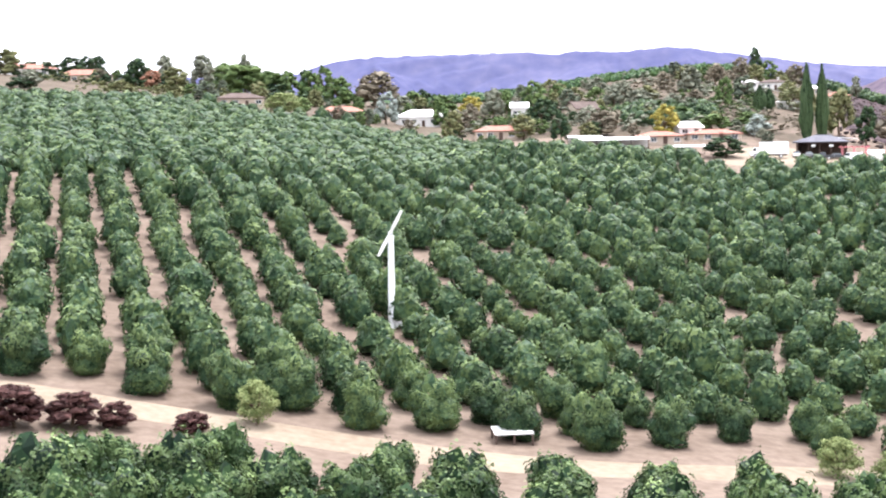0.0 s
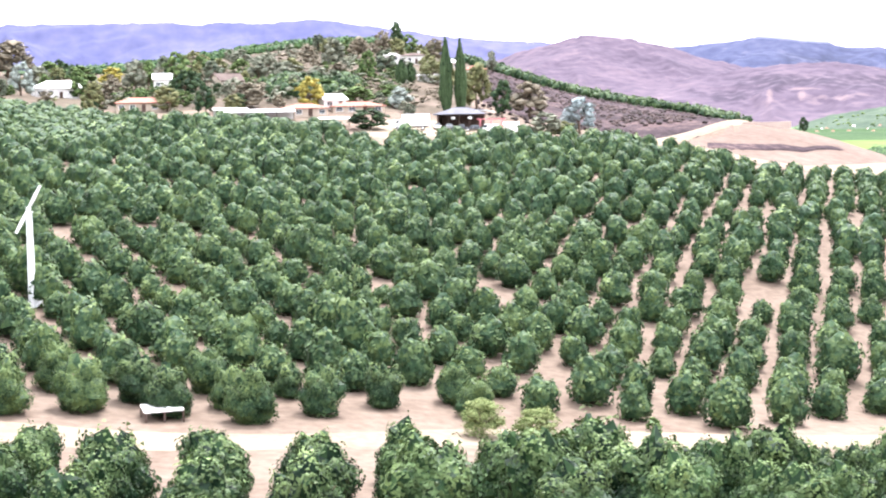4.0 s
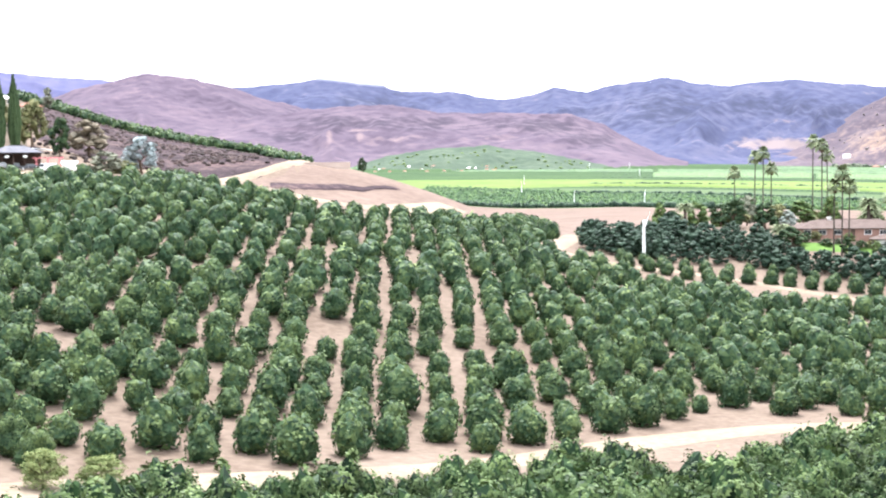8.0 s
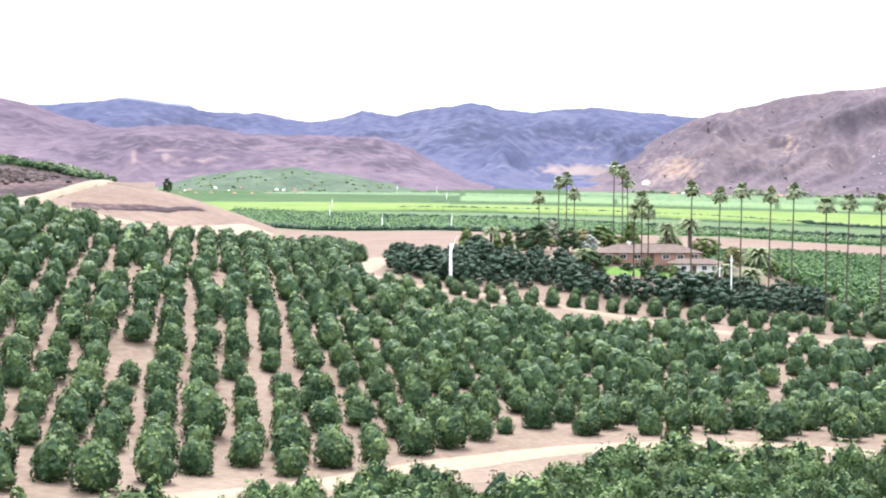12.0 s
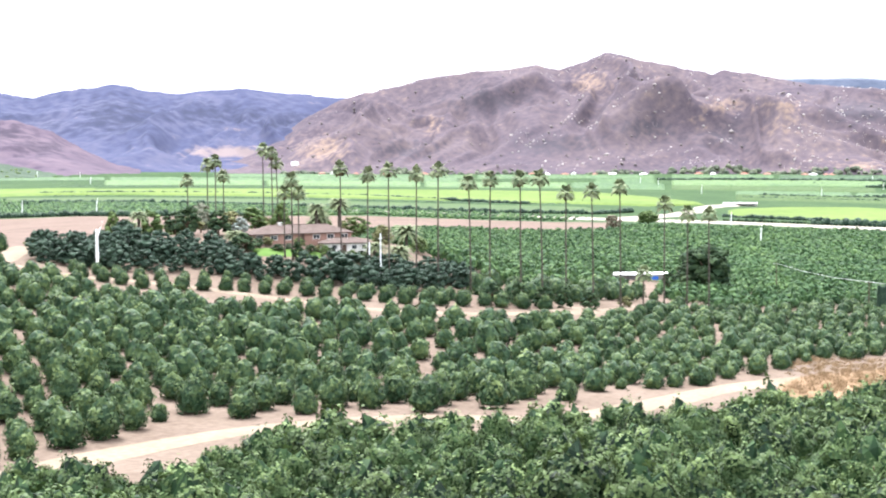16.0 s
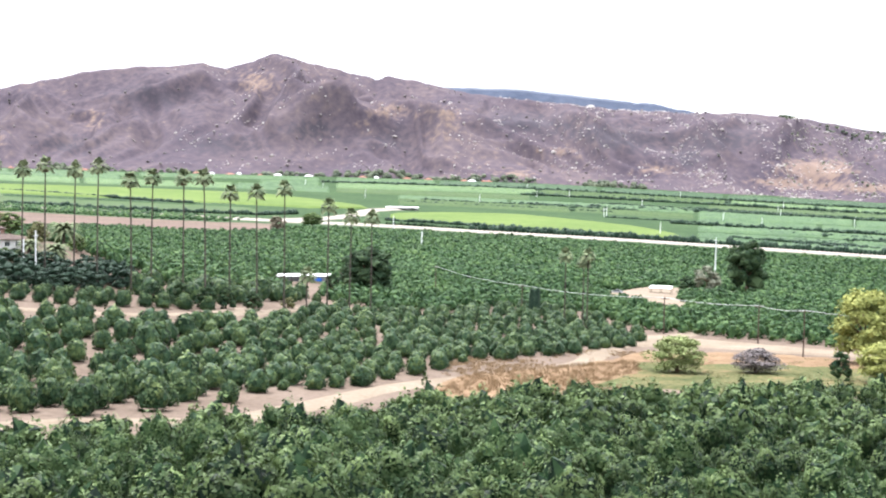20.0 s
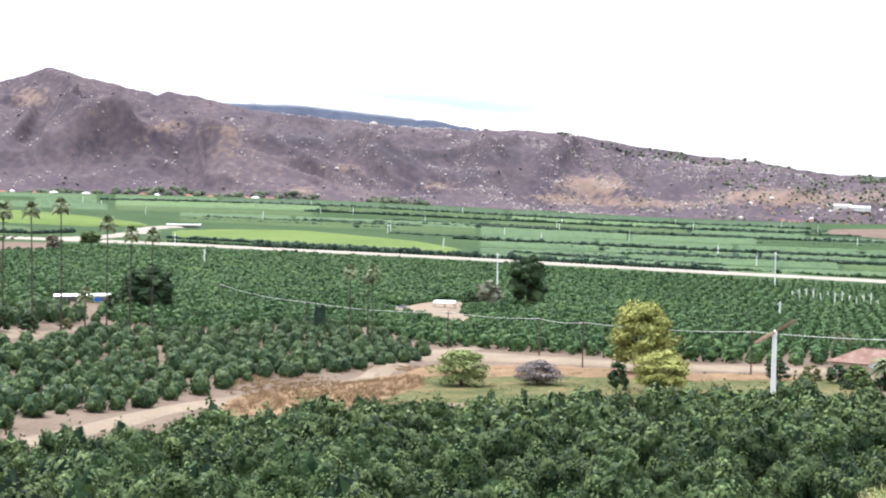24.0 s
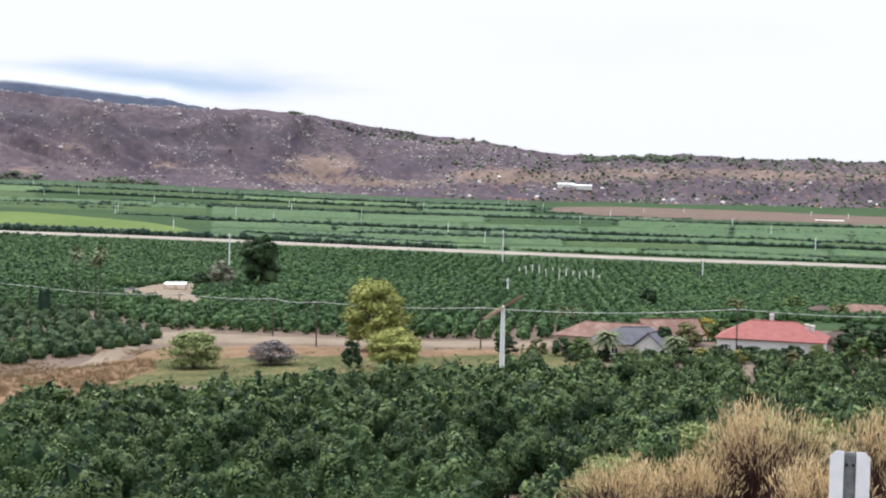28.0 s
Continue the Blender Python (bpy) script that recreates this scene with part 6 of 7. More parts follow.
def house(az, d, w, dp, tall, rise, roof, walls, label, turn=0.0, gable=False, windows=4, chimneys=(), door=True, storeys=1):
    """A house on the land that turns its long side to the road: walls, roof, windows, a door and chimneys."""
    x, y = spot(az, d)
    top = new("house")
    top.matrix_world = pose(x, y, high(x, y) - 0.15, 0, 0, -az + turn)
    bm = bmesh.new()
    block(bm, 0, 0, tall / 2 - 0.5, w, dp, tall + 1.0)
    if gable:
        for s in (-1, 1):
            a, b, c = bm.verts.new((s * w / 2, -dp / 2, tall)), bm.verts.new((s * w / 2, dp / 2, tall)), bm.verts.new((s * w / 2, 0, tall + rise * 0.9))
            bm.faces.new((a, b, c))
    part("wall", bm, walls, top)
    part("roof", hip_roof(w, dp, tall, rise, 0.6, gable), roof, top)
    for k in range(windows):
        for f in range(storeys):
            cx = -w / 2 + w * (k + 0.5) / windows
            if door and f == 0 and k == windows // 2:
                bm = bmesh.new()
                block(bm, cx, -dp / 2 - 0.03, 1.05, 1.1, 0.1, 2.1)
                part("door", bm, TIMBER, top)
                continue
            window(top, cx, -dp / 2 - 0.02, tall * (f + 0.56) / storeys, min(1.8, w / windows * 0.5), 1.2)
    for cx, cy, ch in chimneys:
        bm = bmesh.new()
        block(bm, cx, cy, tall + ch / 2, 0.9, 0.9, ch)
        block(bm, cx, cy, tall + ch, 1.15, 1.15, 0.22)
        part("chimney", bm, WALL_WHITE, top)
    return tagged(top, label, "house")


house(-16.1, 625, 24, 11, 3.4, 2.2, ROOF_RED, WALL_WHITE, "white hillside house with a long red tile roof", 8, windows=6)
house(-13.9, 595, 20, 10, 3.3, 2.4, ROOF_RED, WALL_CREAM, "cream hillside house with a red tile roof", -8, windows=5)
house(-12.0, 640, 16, 9, 3.3, 2.4, ROOF_GREY, WALL_CREAM, "grey-roofed house among dark trees", 10)
house(-8.0, 474, 15, 9, 3.0, 1.8, ROOF_BROWN, WALL_CREAM, "low cream house with a brown roof", 5)
house(-4.0, 473, 16, 9, 3.0, 1.9, ROOF_RED, WALL_BRICK, "rose brick house with a red tile roof", -6, windows=5)
house(-0.8, 488, 16.5, 9, 3.4, 2.4, ROOF_WHITE, WALL_WHITE, "white two-gabled house with a pale roof", 10, windows=5)
house(2.4, 410, 15, 8, 2.6, 1.5, ROOF_RED, WALL_CREAM, "low house with a salmon tile roof", 0, windows=5)
house(5.65, 480, 9, 8, 3.0, 2.6, ROOF_BROWN, WALL_CREAM, "small brown-gabled house among trees", 30, True, 3)
house(3.15, 522, 6, 6, 4.2, 2.0, ROOF_WHITE, WALL_WHITE, "small tall white house in trees", 0, True, 2)
house(9.7, 398, 7, 6, 2.6, 1.6, ROOF_WHITE, WALL_WHITE, "small white house with a pale gable", 30, True, 2)
house(8.7, 378, 12, 8, 2.2, 1.2, ROOF_RED, WALL_CREAM, "low building with a terracotta roof", 0, windows=4)
house(10.8, 392, 14, 8, 1.8, 1.2, ROOF_RED, WALL_CREAM, "low building with a long terracotta roof", 5, windows=4)
house(12.07, 576, 9, 7, 3.2, 0.9, ROOF_WHITE, WALL_WHITE, "white hilltop house with a flat roof", 0, windows=3)
house(13.1, 598, 11, 8, 3.4, 1.2, ROOF_BROWN, WALL_WHITE, "white hilltop house with a brown roof", -5, windows=4, chimneys=((2, 0, 2.0),))
house(13.75, 508, 9, 6, 2.6, 0.8, ROOF_WHITE, WALL_WHITE, "low white outbuilding on the hillside", 0, windows=3)
house(14.6, 560, 7, 6, 5.5, 1.2, ROOF_WHITE, WALL_CREAM, "pale two-storey house behind cypresses", 0, windows=2, storeys=2)
house(15.5, 600, 9, 7, 3.2, 1.6, ROOF_RED, WALL_CREAM, "small house with an orange tile roof", 10, windows=3)
house(47.55, 388, 27, 11, 2.4, 2.1, ROOF_BROWN, WALL_BRICK, "long brick ranch house with a brown hip roof", 12, windows=7, chimneys=((-5, 0, 2.6),))
house(49.4, 381, 13, 8, 2.6, 1.2, ROOF_BROWN, WALL_WHITE, "white wing of the ranch with a porch", 0, windows=5)
house(93.3, 345, 27, 12, 3.2, 3.0, ROOF_RUST, WALL_CREAM, "long house with a weathered red-brown roof", -14, windows=6)
house(95.4, 356, 14, 10, 3.2, 3.4, ROOF_RUST, WALL_CREAM, "house with a weathered red-brown gable roof", 20, True, 4)
house(94.1, 326, 17, 10, 3.2, 3.4, ROOF_GREY, WALL_CREAM, "cream house with a slate grey roof", 18, False, 4)
house(95.0, 318, 8, 7, 3.0, 3.2, ROOF_GREY, WALL_WHITE, "white gable wing with a slate grey roof", 62, True, 2)
house(99.5, 326, 23, 13, 4.6, 3.6, ROOF_ROSE, WALL_WHITE, "white villa with a bright red tile roof", -6, windows=7, chimneys=((-4.5, 0, 3.2), (-0.5, 1, 4.9), (7.5, -1, 3.2), (8.6, -1, 3.0)))
house(101.9, 334, 10, 8, 3.4, 2.2, ROOF_BROWN, WALL_CREAM, "garage wing with a brown tile roof", 0, windows=2)
house(103.0, 512, 20, 10, 3.2, 2.4, ROOF_RUST, WALL_CREAM, "cream house with a brown roof among orchards", 0, windows=5)
house(101.3, 520, 8, 7, 3.0, 1.6, ROOF_BROWN, WALL_CREAM, "small cream outbuilding among trees", 15, windows=2)


def shed(az, d, w, dp, tall, material, label, turn=0.0, posts=True, sides=None, slope=0.5):
    """An open shed: a thick sheet roof on posts."""
    x, y = spot(az, d)
    top = new("shed")
    top.matrix_world = pose(x, y, high(x, y) - 0.1, 0, 0, -az + turn)
    bm = bmesh.new()
    slab(bm, [(-w / 2, -dp / 2, tall), (w / 2, -dp / 2, tall), (w / 2, dp / 2, tall + slope), (-w / 2, dp / 2, tall + slope)], 0.14)
    part("roof", bm, material, top)
    n = max(2, int(w / 4))
    if posts:
        for i, s in product(range(n + 1), (-1, 1)):
            bm = bmesh.new()
            block(bm, -w / 2 * 0.96 + w * 0.96 * i / n, s * dp / 2 * 0.92, (tall - 0.1) / 2, 0.16, 0.16, tall)
            part("post", bm, TIMBER, top)
    if sides:
        bm = bmesh.new()
        block(bm, 0, dp / 2 * 0.9, tall / 2, w * 0.96, 0.15, tall)
        part("back_wall", bm, sides, top)
    return tagged(top, label, "shed")


shed(6.9, 366, 18, 9, 2.5, ROOF_WHITE, "long flat white shed roof beside the orchard", 0, True, WALL_WHITE, 0.7)
shed(5.75, 372, 9, 7, 2.8, ROOF_WHITE, "white flat-roofed farm shed", 0, True, WALL_WHITE, 0.4)
shed(9.85, 357, 8, 4, 1.9, ROOF_WHITE, "low white canopy at the orchard edge", 0, True, None, 0.3)
shed(61.3, 485, 19, 6, 2.4, ROOF_WHITE, "long white carport under palms", 6, True, WALL_WHITE, 0.3)
shed(75.65, 572, 8.6, 6, 2.9, ROOF_WHITE, "open shed with a white sheet roof", -6, True, None, 0.5)
shed(65.2, 1700, 40, 10, 4.0, ROOF_WHITE, "long white packing shed in the fields", 0, True, WALL_WHITE, 0.6)
shed(101.5, 2350, 44, 10, 3.5, ROOF_WHITE, "long white greenhouse roof across the valley", 0, True, WALL_WHITE, 0.6)
shed(2.7, 124, 3.4, 2.4, 1.1, ROOF_WHITE, "small white shade canopy at the road", 10, True, None, 0.25)

bm = bmesh.new()
block(bm, 0, 0, 0, 4.2, 0.05, 1.2)
x, y = spot(61.75, 481)
tarp = part("tarpaulin", bm, BLUE)
tarp.matrix_world = pose(x, y, high(x, y) + 1.3, 14, 0, -61.75)
tagged(tarp, "bright blue tarpaulin hung from a white carport", "tarpaulin")

# the barn with its pergola
x, y = spot(14.95, 366)
barn = new("barn")
barn.matrix_world = pose(x, y, high(x, y) - 0.1, 0, 0, -14.95 - 8)
part("roof", hip_roof(11.5, 8, 3.9, 1.7, 0.8), ROOF_GREY, barn)
bm = bmesh.new()
slab(bm, [(-1, 1, 5.45), (8.2, 1, 4.55), (8.2, 5.2, 4.35), (-1, 5.2, 5.0)], 0.14)
part("lean_to_roof", bm, ROOF_WHITE, barn, "pale metal lean-to roof")
bm = bmesh.new()
block(bm, 0, 3.6, 1.95, 11.2, 0.2, 3.9)
part("back_wall", bm, TIMBER, barn)
bm = bmesh.new()
block(bm, -5.6, 0, 1.95, 0.2, 7.4, 3.9)
part("side_wall", bm, TIMBER, barn)
for i in range(5):
    bm = bmesh.new()
    block(bm, -5.4 + i * 2.7, -3.7, 1.95, 0.22, 0.22, 3.9)
    part("post", bm, TIMBER, barn)
for cx in (-1.5, 2.8):
    bm = bmesh.new()
    bmesh.ops.create_uvsphere(bm, u_segments=10, v_segments=6, radius=0.5, matrix=Matrix.Translation((cx, -3.9, 2.9)) @ Matrix.Diagonal((1.3, 0.2, 0.7, 1)))
    part("sign_panel", bm, WHITE, barn, "oval white sign panel")
tagged(barn, "dark open barn with a grey hip roof", "barn")
x, y = spot(16.15, 362)
perg = new("pergola")
perg.matrix_world = pose(x, y, high(x, y) - 0.1, 0, 0, -10)
for i, s in product(range(3), (-1, 1)):
    bm = bmesh.new()
    block(bm, -2.8 + 2.8 * i, s * 1.6, 1.75, 0.2, 0.2, 3.5)
    part("post", bm, PINK, perg)
for i in range(6):
    bm = bmesh.new()
    block(bm, -3.2 + 1.3 * i, 0, 3.6, 0.16, 4.2, 0.2)
    part("beam", bm, PINK, perg)
for s in (-1, 1):
    bm = bmesh.new()
    block(bm, 0, s * 1.6, 3.42, 7.2, 0.18, 0.22)
    part("rail", bm, PINK, perg)
tagged(perg, "open pergola of faded red beams by the barn", "pergola")

x, y = spot(26.75, 452)
wall = new("retaining_wall")
wall.matrix_world = pose(x, y, high(x, y) - 0.3, 0, 0, -26.75)
for k in range(6):
    bm = bmesh.new()
    block(bm, -7.8 + 3.1 * k, 0, 0.7, 3.09, 0.5, 1.9 + 0.1 * ((k * 7) % 3))
    part("panel", bm, STONE, wall)
tagged(wall, "low pale block wall on a bare knoll", "wall")


# ---- vehicles ----
RUBBER = surface("black_rubber", (0.015, 0.015, 0.015), (0.03, 0.03, 0.03), 2.0, 0.9, 0.1, 20.0)
PAINT = {k: surface(k + "_car_paint", c, tuple(v * 1.15 for v in c), 0.5, 0.3, 0.0, 3.0, spec=0.5) for k, c in (("white", (0.72, 0.73, 0.74)), ("dark", (0.05, 0.055, 0.065)), ("grey", (0.22, 0.23, 0.25)))}
LAMP = surface("lamp_glass", (0.6, 0.6, 0.58), (0.75, 0.75, 0.72), 2.0, 0.2, 0.0, 5.0)


def wheels(top, xs, half, radius=0.34):
    for cx, s in product(xs, (-1, 1)):
        bm = bmesh.new()
        bmesh.ops.create_cone(bm, cap_ends=True, segments=14, radius1=radius, radius2=radius, depth=0.24, matrix=Matrix.Translation((cx, s * half, radius)) @ Matrix.Rotation(math.pi / 2, 4, "X"))
        w = part("wheel", bm, RUBBER, top)
        bm = bmesh.new()
        bmesh.ops.create_cone(bm, cap_ends=True, segments=10, radius1=radius * 0.6, radius2=radius * 0.55, depth=0.27, matrix=Matrix.Translation((cx, s * half, radius)) @ Matrix.Rotation(math.pi / 2, 4, "X"))
        part("rim", bm, STEEL, w)


def profile(points, width, inset=0.0):
    """A body pulled across from a side outline, a little narrower at the top."""
    bm = bmesh.new()
    zs = [p[1] for p in points]
    rows = []
    for s in (-1, 1):
        rows.append([bm.verts.new((x, s * (width / 2 - inset * (z - min(zs)) / (max(zs) - min(zs))), z)) for x, z in points])
    bm.faces.new(rows[0])
    bm.faces.new(rows[1][::-1])
    k = len(points)
    for i in range(k):
        bm.faces.new((rows[0][i], rows[1][i], rows[1][(i + 1) % k], rows[0][(i + 1) % k]))
    bmesh.ops.recalc_face_normals(bm, faces=bm.faces)
    return bm


def car(az, d, turn, paint, label, kind="car"):
    x, y = spot(az, d)
    top = new(kind)
    top.matrix_world = pose(x, y, high(x, y) + 0.25, 0, 0, -az + turn)
    if kind == "pickup_truck":
        part("body", profile([(-2.6, 0.4), (2.6, 0.4), (2.65, 0.85), (1.2, 1.05), (-2.6, 1.05)], 1.9), PAINT[paint], top)
        part("cabin", profile([(-0.7, 1.05), (1.2, 1.05), (0.65, 1.75), (-0.55, 1.75)], 1.75, 0.15), GLASS, top)
    elif kind == "van":
        part("body", profile([(-2.5, 0.4), (2.5, 0.4), (2.5, 1.0), (1.7, 1.15), (1.1, 2.1), (-2.5, 2.1)], 1.95, 0.08), PAINT[paint], top)
        part("cabin", profile([(0.2, 1.3), (1.62, 1.3), (1.15, 1.95), (0.2, 1.95)], 1.97, 0.02), GLASS, top)
    else:
        part("body", profile([(-2.2, 0.35), (2.2, 0.35), (2.25, 0.75), (1.2, 0.92), (-2.2, 0.95)], 1.8), PAINT[paint], top)
        part("cabin", profile([(-1.7, 0.93), (1.1, 0.92), (0.5, 1.42), (-1.1, 1.42)], 1.65, 0.2), GLASS, top)
    for s in (-1, 1):
        bm = bmesh.new()
        block(bm, 2.24, s * 0.65, 0.7, 0.08, 0.35, 0.16)
        part("headlight", bm, LAMP, top)
    wheels(top, (-1.45, 1.45), 0.85)
    return tagged(top, label, "car" if kind == "car" else kind.replace("_", " "))


car(14.0, 358, 90, "white", "white car parked beside the barn")
car(14.45, 359, 95, "grey", "grey car parked in the barn's shade")
car(15.0, 356, 176, "dark", "dark pickup truck parked before the barn", "pickup_truck")
car(15.45, 360, 180, "dark", "dark car parked under the barn roof")
car(16.05, 356, 172, "white", "white van parked by the red pergola", "van")
car(77.9, 596, 10, "white", "white car parked beside a farmyard tree")
car(78.4, 592, 30, "grey", "grey car parked beside a farmyard tree")
car(73.3, 548, 10, "white", "white car parked on a dirt drive")
car(73.9, 552, 170, "grey", "grey car parked on a dirt drive")

x, y = spot(12.95, 354)
lorry = new("box_truck")
lorry.matrix_world = pose(x, y, high(x, y) + 0.05, 0, 0, -12.95 + 182)
bm = bmesh.new()
block(bm, -1.1, 0, 2.45, 6.8, 2.5, 2.9)
bmesh.ops.bevel(bm, geom=bm.edges, offset=0.06, segments=1, affect="EDGES")
part("cargo_box", bm, PAINT["white"], lorry)
part("cab", profile([(2.4, 0.6), (4.5, 0.6), (4.5, 1.5), (4.0, 1.7), (3.6, 2.6), (2.4, 2.6)], 2.2, 0.1), PAINT["white"], lorry)
part("windscreen", profile([(3.1, 1.75), (3.95, 1.75), (3.62, 2.45), (3.1, 2.45)], 2.24, 0.05), GLASS, lorry)
bm = bmesh.new()
block(bm, 0, 0, 0.75, 8.4, 1.0, 0.35)
part("chassis", bm, RUBBER, lorry)
wheels(lorry, (-2.8, 3.3), 1.0, 0.46)
tagged(lorry, "white box truck parked at the orchard edge", "truck")

x, y = spot(16.95, 370)
cab = new("storage_cabinet")
cab.matrix_world = pose(x, y, high(x, y) - 0.05, 0, 0, -17)
bm = bmesh.new()
block(bm, 0, 0, 1.0, 3.6, 2.2, 2.0)
part("body", bm, WHITE, cab)
part("roof", hip_roof(3.6, 2.2, 2.0, 0.6, 0.2, True), ROOF_WHITE, cab)
tagged(cab, "small white storage hut beside the barn", "hut")


# ---- wind machines ----
def wind_machine_at(az, d, tall, spin, yaw=0.0, rust=False):
    """An orchard wind machine: tapered tower, gearbox, hub, two twisted blades and the engine box at its foot."""
    x, y = spot(az, d)
    top = new("wind_machine")
    top.matrix_world = pose(x, y, high(x, y) - 0.1, 0, 0, -az + yaw)
    bm = bmesh.new()
    bmesh.ops.create_cone(bm, cap_ends=True, segments=18, radius1=0.46, radius2=0.33, depth=tall, matrix=Matrix.Translation((0, 0, tall / 2)))
    part("tower", bm, STEEL, top)
    bm = bmesh.new()
    bmesh.ops.create_cone(bm, cap_ends=True, segments=18, radius1=0.40, radius2=0.40, depth=0.12, matrix=Matrix.Translation((0, 0, tall)))
    part("collar", bm, STEEL, top)
    bm = bmesh.new()
    block(bm, 0, -0.15, tall + 0.32, 0.42, 0.9, 0.46)
    bmesh.ops.bevel(bm, geom=bm.edges, offset=0.06, segments=2, affect="EDGES")
    part("gearbox", bm, RUST if rust else STEEL, top)
    bm = bmesh.new()
    bmesh.ops.create_cone(bm, cap_ends=True, segments=12, radius1=0.22, radius2=0.12, depth=0.35, matrix=Matrix.Translation((0, -0.72, tall + 0.32)) @ Matrix.Rotation(math.pi / 2, 4, "X"))
    part("hub", bm, STEEL, top)
    for k in (0, 180):
        bm = bmesh.new()
        n = 7
        rings = []
        for i in range(n + 1):
            t = i / n
            c, th, tw = 0.30 + 0.16 * math.sin(math.pi * min(1, t * 1.1)), 0.07 - 0.04 * t, radians(34 - 24 * t)
            rings.append([bm.verts.new((u * math.cos(tw) - v * math.sin(tw), u * math.sin(tw) + v * math.cos(tw), 0.15 + 2.75 * t)) for u, v in ((-c / 2, 0), (0, th), (c / 2, 0), (0, -th))])
        for p, q in zip(rings, rings[1:]):
            for j in range(4):
                bm.faces.new((p[j], p[(j + 1) % 4], q[(j + 1) % 4], q[j]))
        bm.faces.new(rings[-1])
        b = part("blade", bm, RUST if rust else WHITE, top)
        b.matrix_local = pose(0, -0.78, tall + 0.32) @ pose(0, 0, 0, 0, spin + k, 0) @ Matrix.Diagonal((1.5, 1.5, 1.25, 1) if rust else (1, 1, 1, 1))
    bm = bmesh.new()
    block(bm, 0.8, 0.1, 0.65, 0.7, 1.1, 0.9)
    bmesh.ops.bevel(bm, geom=bm.edges, offset=0.05, segments=1, affect="EDGES")
    part("engine_box", bm, STEEL, top)
    return tagged(top, "grey-white wind machine tower with rusty propeller blades" if rust else "white orchard wind machine with a two-bladed propeller", "wind machine", "wind machines")


RUST = surface("rusty_blade", (0.15, 0.085, 0.055), (0.40, 0.30, 0.22), 1.5, 0.7, 0.2, 8.0)
wind_machine_at(-2.1, 162, 10.6, 28, -6)
wind_machine_at(39.67, 352, 10.0, 38, 60)
wind_machine_at(88.78, 226, 13.8, 58, 4, True)
model = wind_machine_at(96.7, 990, 10.6, 2, 10)
for k, (az, d) in enumerate(( (99.3, 1810), (97.8, 2080), (75.55, 1414), (84.8, 2700), (94.3, 2500), (80.3, 2440), (80.1, 2214), (78, 1827), (76.3, 2700), (74.8, 2210), (73.4, 1805), (71.9, 2449), (70.2, 2790), (85.5, 2419), (83, 1897), (90.3, 2600), (91.8, 1989), (93, 2325), (88.9, 2780), (95.9, 2560), (100.8, 2560), (102.2, 2444), (62, 2397), (63.7, 2081), (64.85, 1208), (66.0, 930), (68.3, 2047), (70.6, 2342), (73.3, 1783), (76.3, 2760), (80.2, 2106), (61.3, 2518), (34.9, 1805), (39.1, 2780), (37.5, 2760), (34.8, 1540), (39.5, 2310), (88.0, 1420), (36.9, 1180), (39.7, 1190), (79.5, 1700), (86.5, 1600), (101, 1500))):
    x, y = spot(az, d)
    copy_thing(model, pose(x, y, high(x, y) - 0.1, 0, 0, -az + (k * 67) % 180))


def mast(az, d, tall, thick=0.5):
    """A tall pale pole with a short crossbar."""
    x, y = spot(az, d)
    top = new("tall_pole")
    top.matrix_world = pose(x, y, high(x, y) - 0.2, 0, 0, -az)
    bm = bmesh.new()
    bmesh.ops.create_cone(bm, cap_ends=True, segments=10, radius1=thick, radius2=thick * 0.65, depth=tall, matrix=Matrix.Translation((0, 0, tall / 2)))
    part("pole", bm, STEEL, top)
    bm = bmesh.new()
    block(bm, 0, -thick * 0.8, tall - 1.2, thick * 5.2, 0.2, thick * 0.6)
    part("crossbar", bm, STEEL, top)
    return tagged(top, "tall pale steel pole in the orchard", "pole", "tall pale poles")


mast(77.75, 815, 22)
mast(88.73, 1080, 27)
mast(88.95, 660, 9)
mast(50.85, 352, 12, 0.24)
mast(50.4, 356, 9, 0.22)

# ---- poles and wires ----
WIRE = surface("grey_wire", (0.34, 0.35, 0.36), (0.46, 0.47, 0.48), 1.0, 0.5, 0.0, 4.0, metal=0.3)


def power_pole(az, d, tall, turn=0.0):
    x, y = spot(az, d)
    z = high(x, y)
    top = new("power_pole")
    top.matrix_world = pose(x, y, z - 0.2, 0, 0, -az + turn)
    bm = bmesh.new()
    bmesh.ops.create_cone(bm, cap_ends=True, segments=10, radius1=0.19, radius2=0.12, depth=tall, matrix=Matrix.Translation((0, 0, tall / 2)))
    part("pole", bm, TIMBER, top)
    bm = bmesh.new()
    block(bm, 0, -0.16, tall - 0.6, 2.4, 0.12, 0.14)
    arm = part("crossarm", bm, TIMBER, top)
    for cx in (-1.1, -0.45, 0.45, 1.1):
        bm = bmesh.new()
        bmesh.ops.create_cone(bm, cap_ends=True, segments=8, radius1=0.07, radius2=0.05, depth=0.22, matrix=Matrix.Translation((cx, -0.16, tall - 0.42)))
        part("insulator", bm, STEEL, arm)
    tagged(top, "dark wooden power pole with a crossarm", "pole", "power poles")
    return Vector((x, y, z + tall - 0.5))


heads = [power_pole(az, d, h, 20) for az, d, h in ((66.6, 470, 10.5), (70.1, 425, 9.5), (75.8, 390, 10.5), (79.5, 369, 10.6), (81.25, 341, 11.6), (87.9, 333, 10.8), (98.1, 318, 11.5), (106.5, 318, 11.0))]


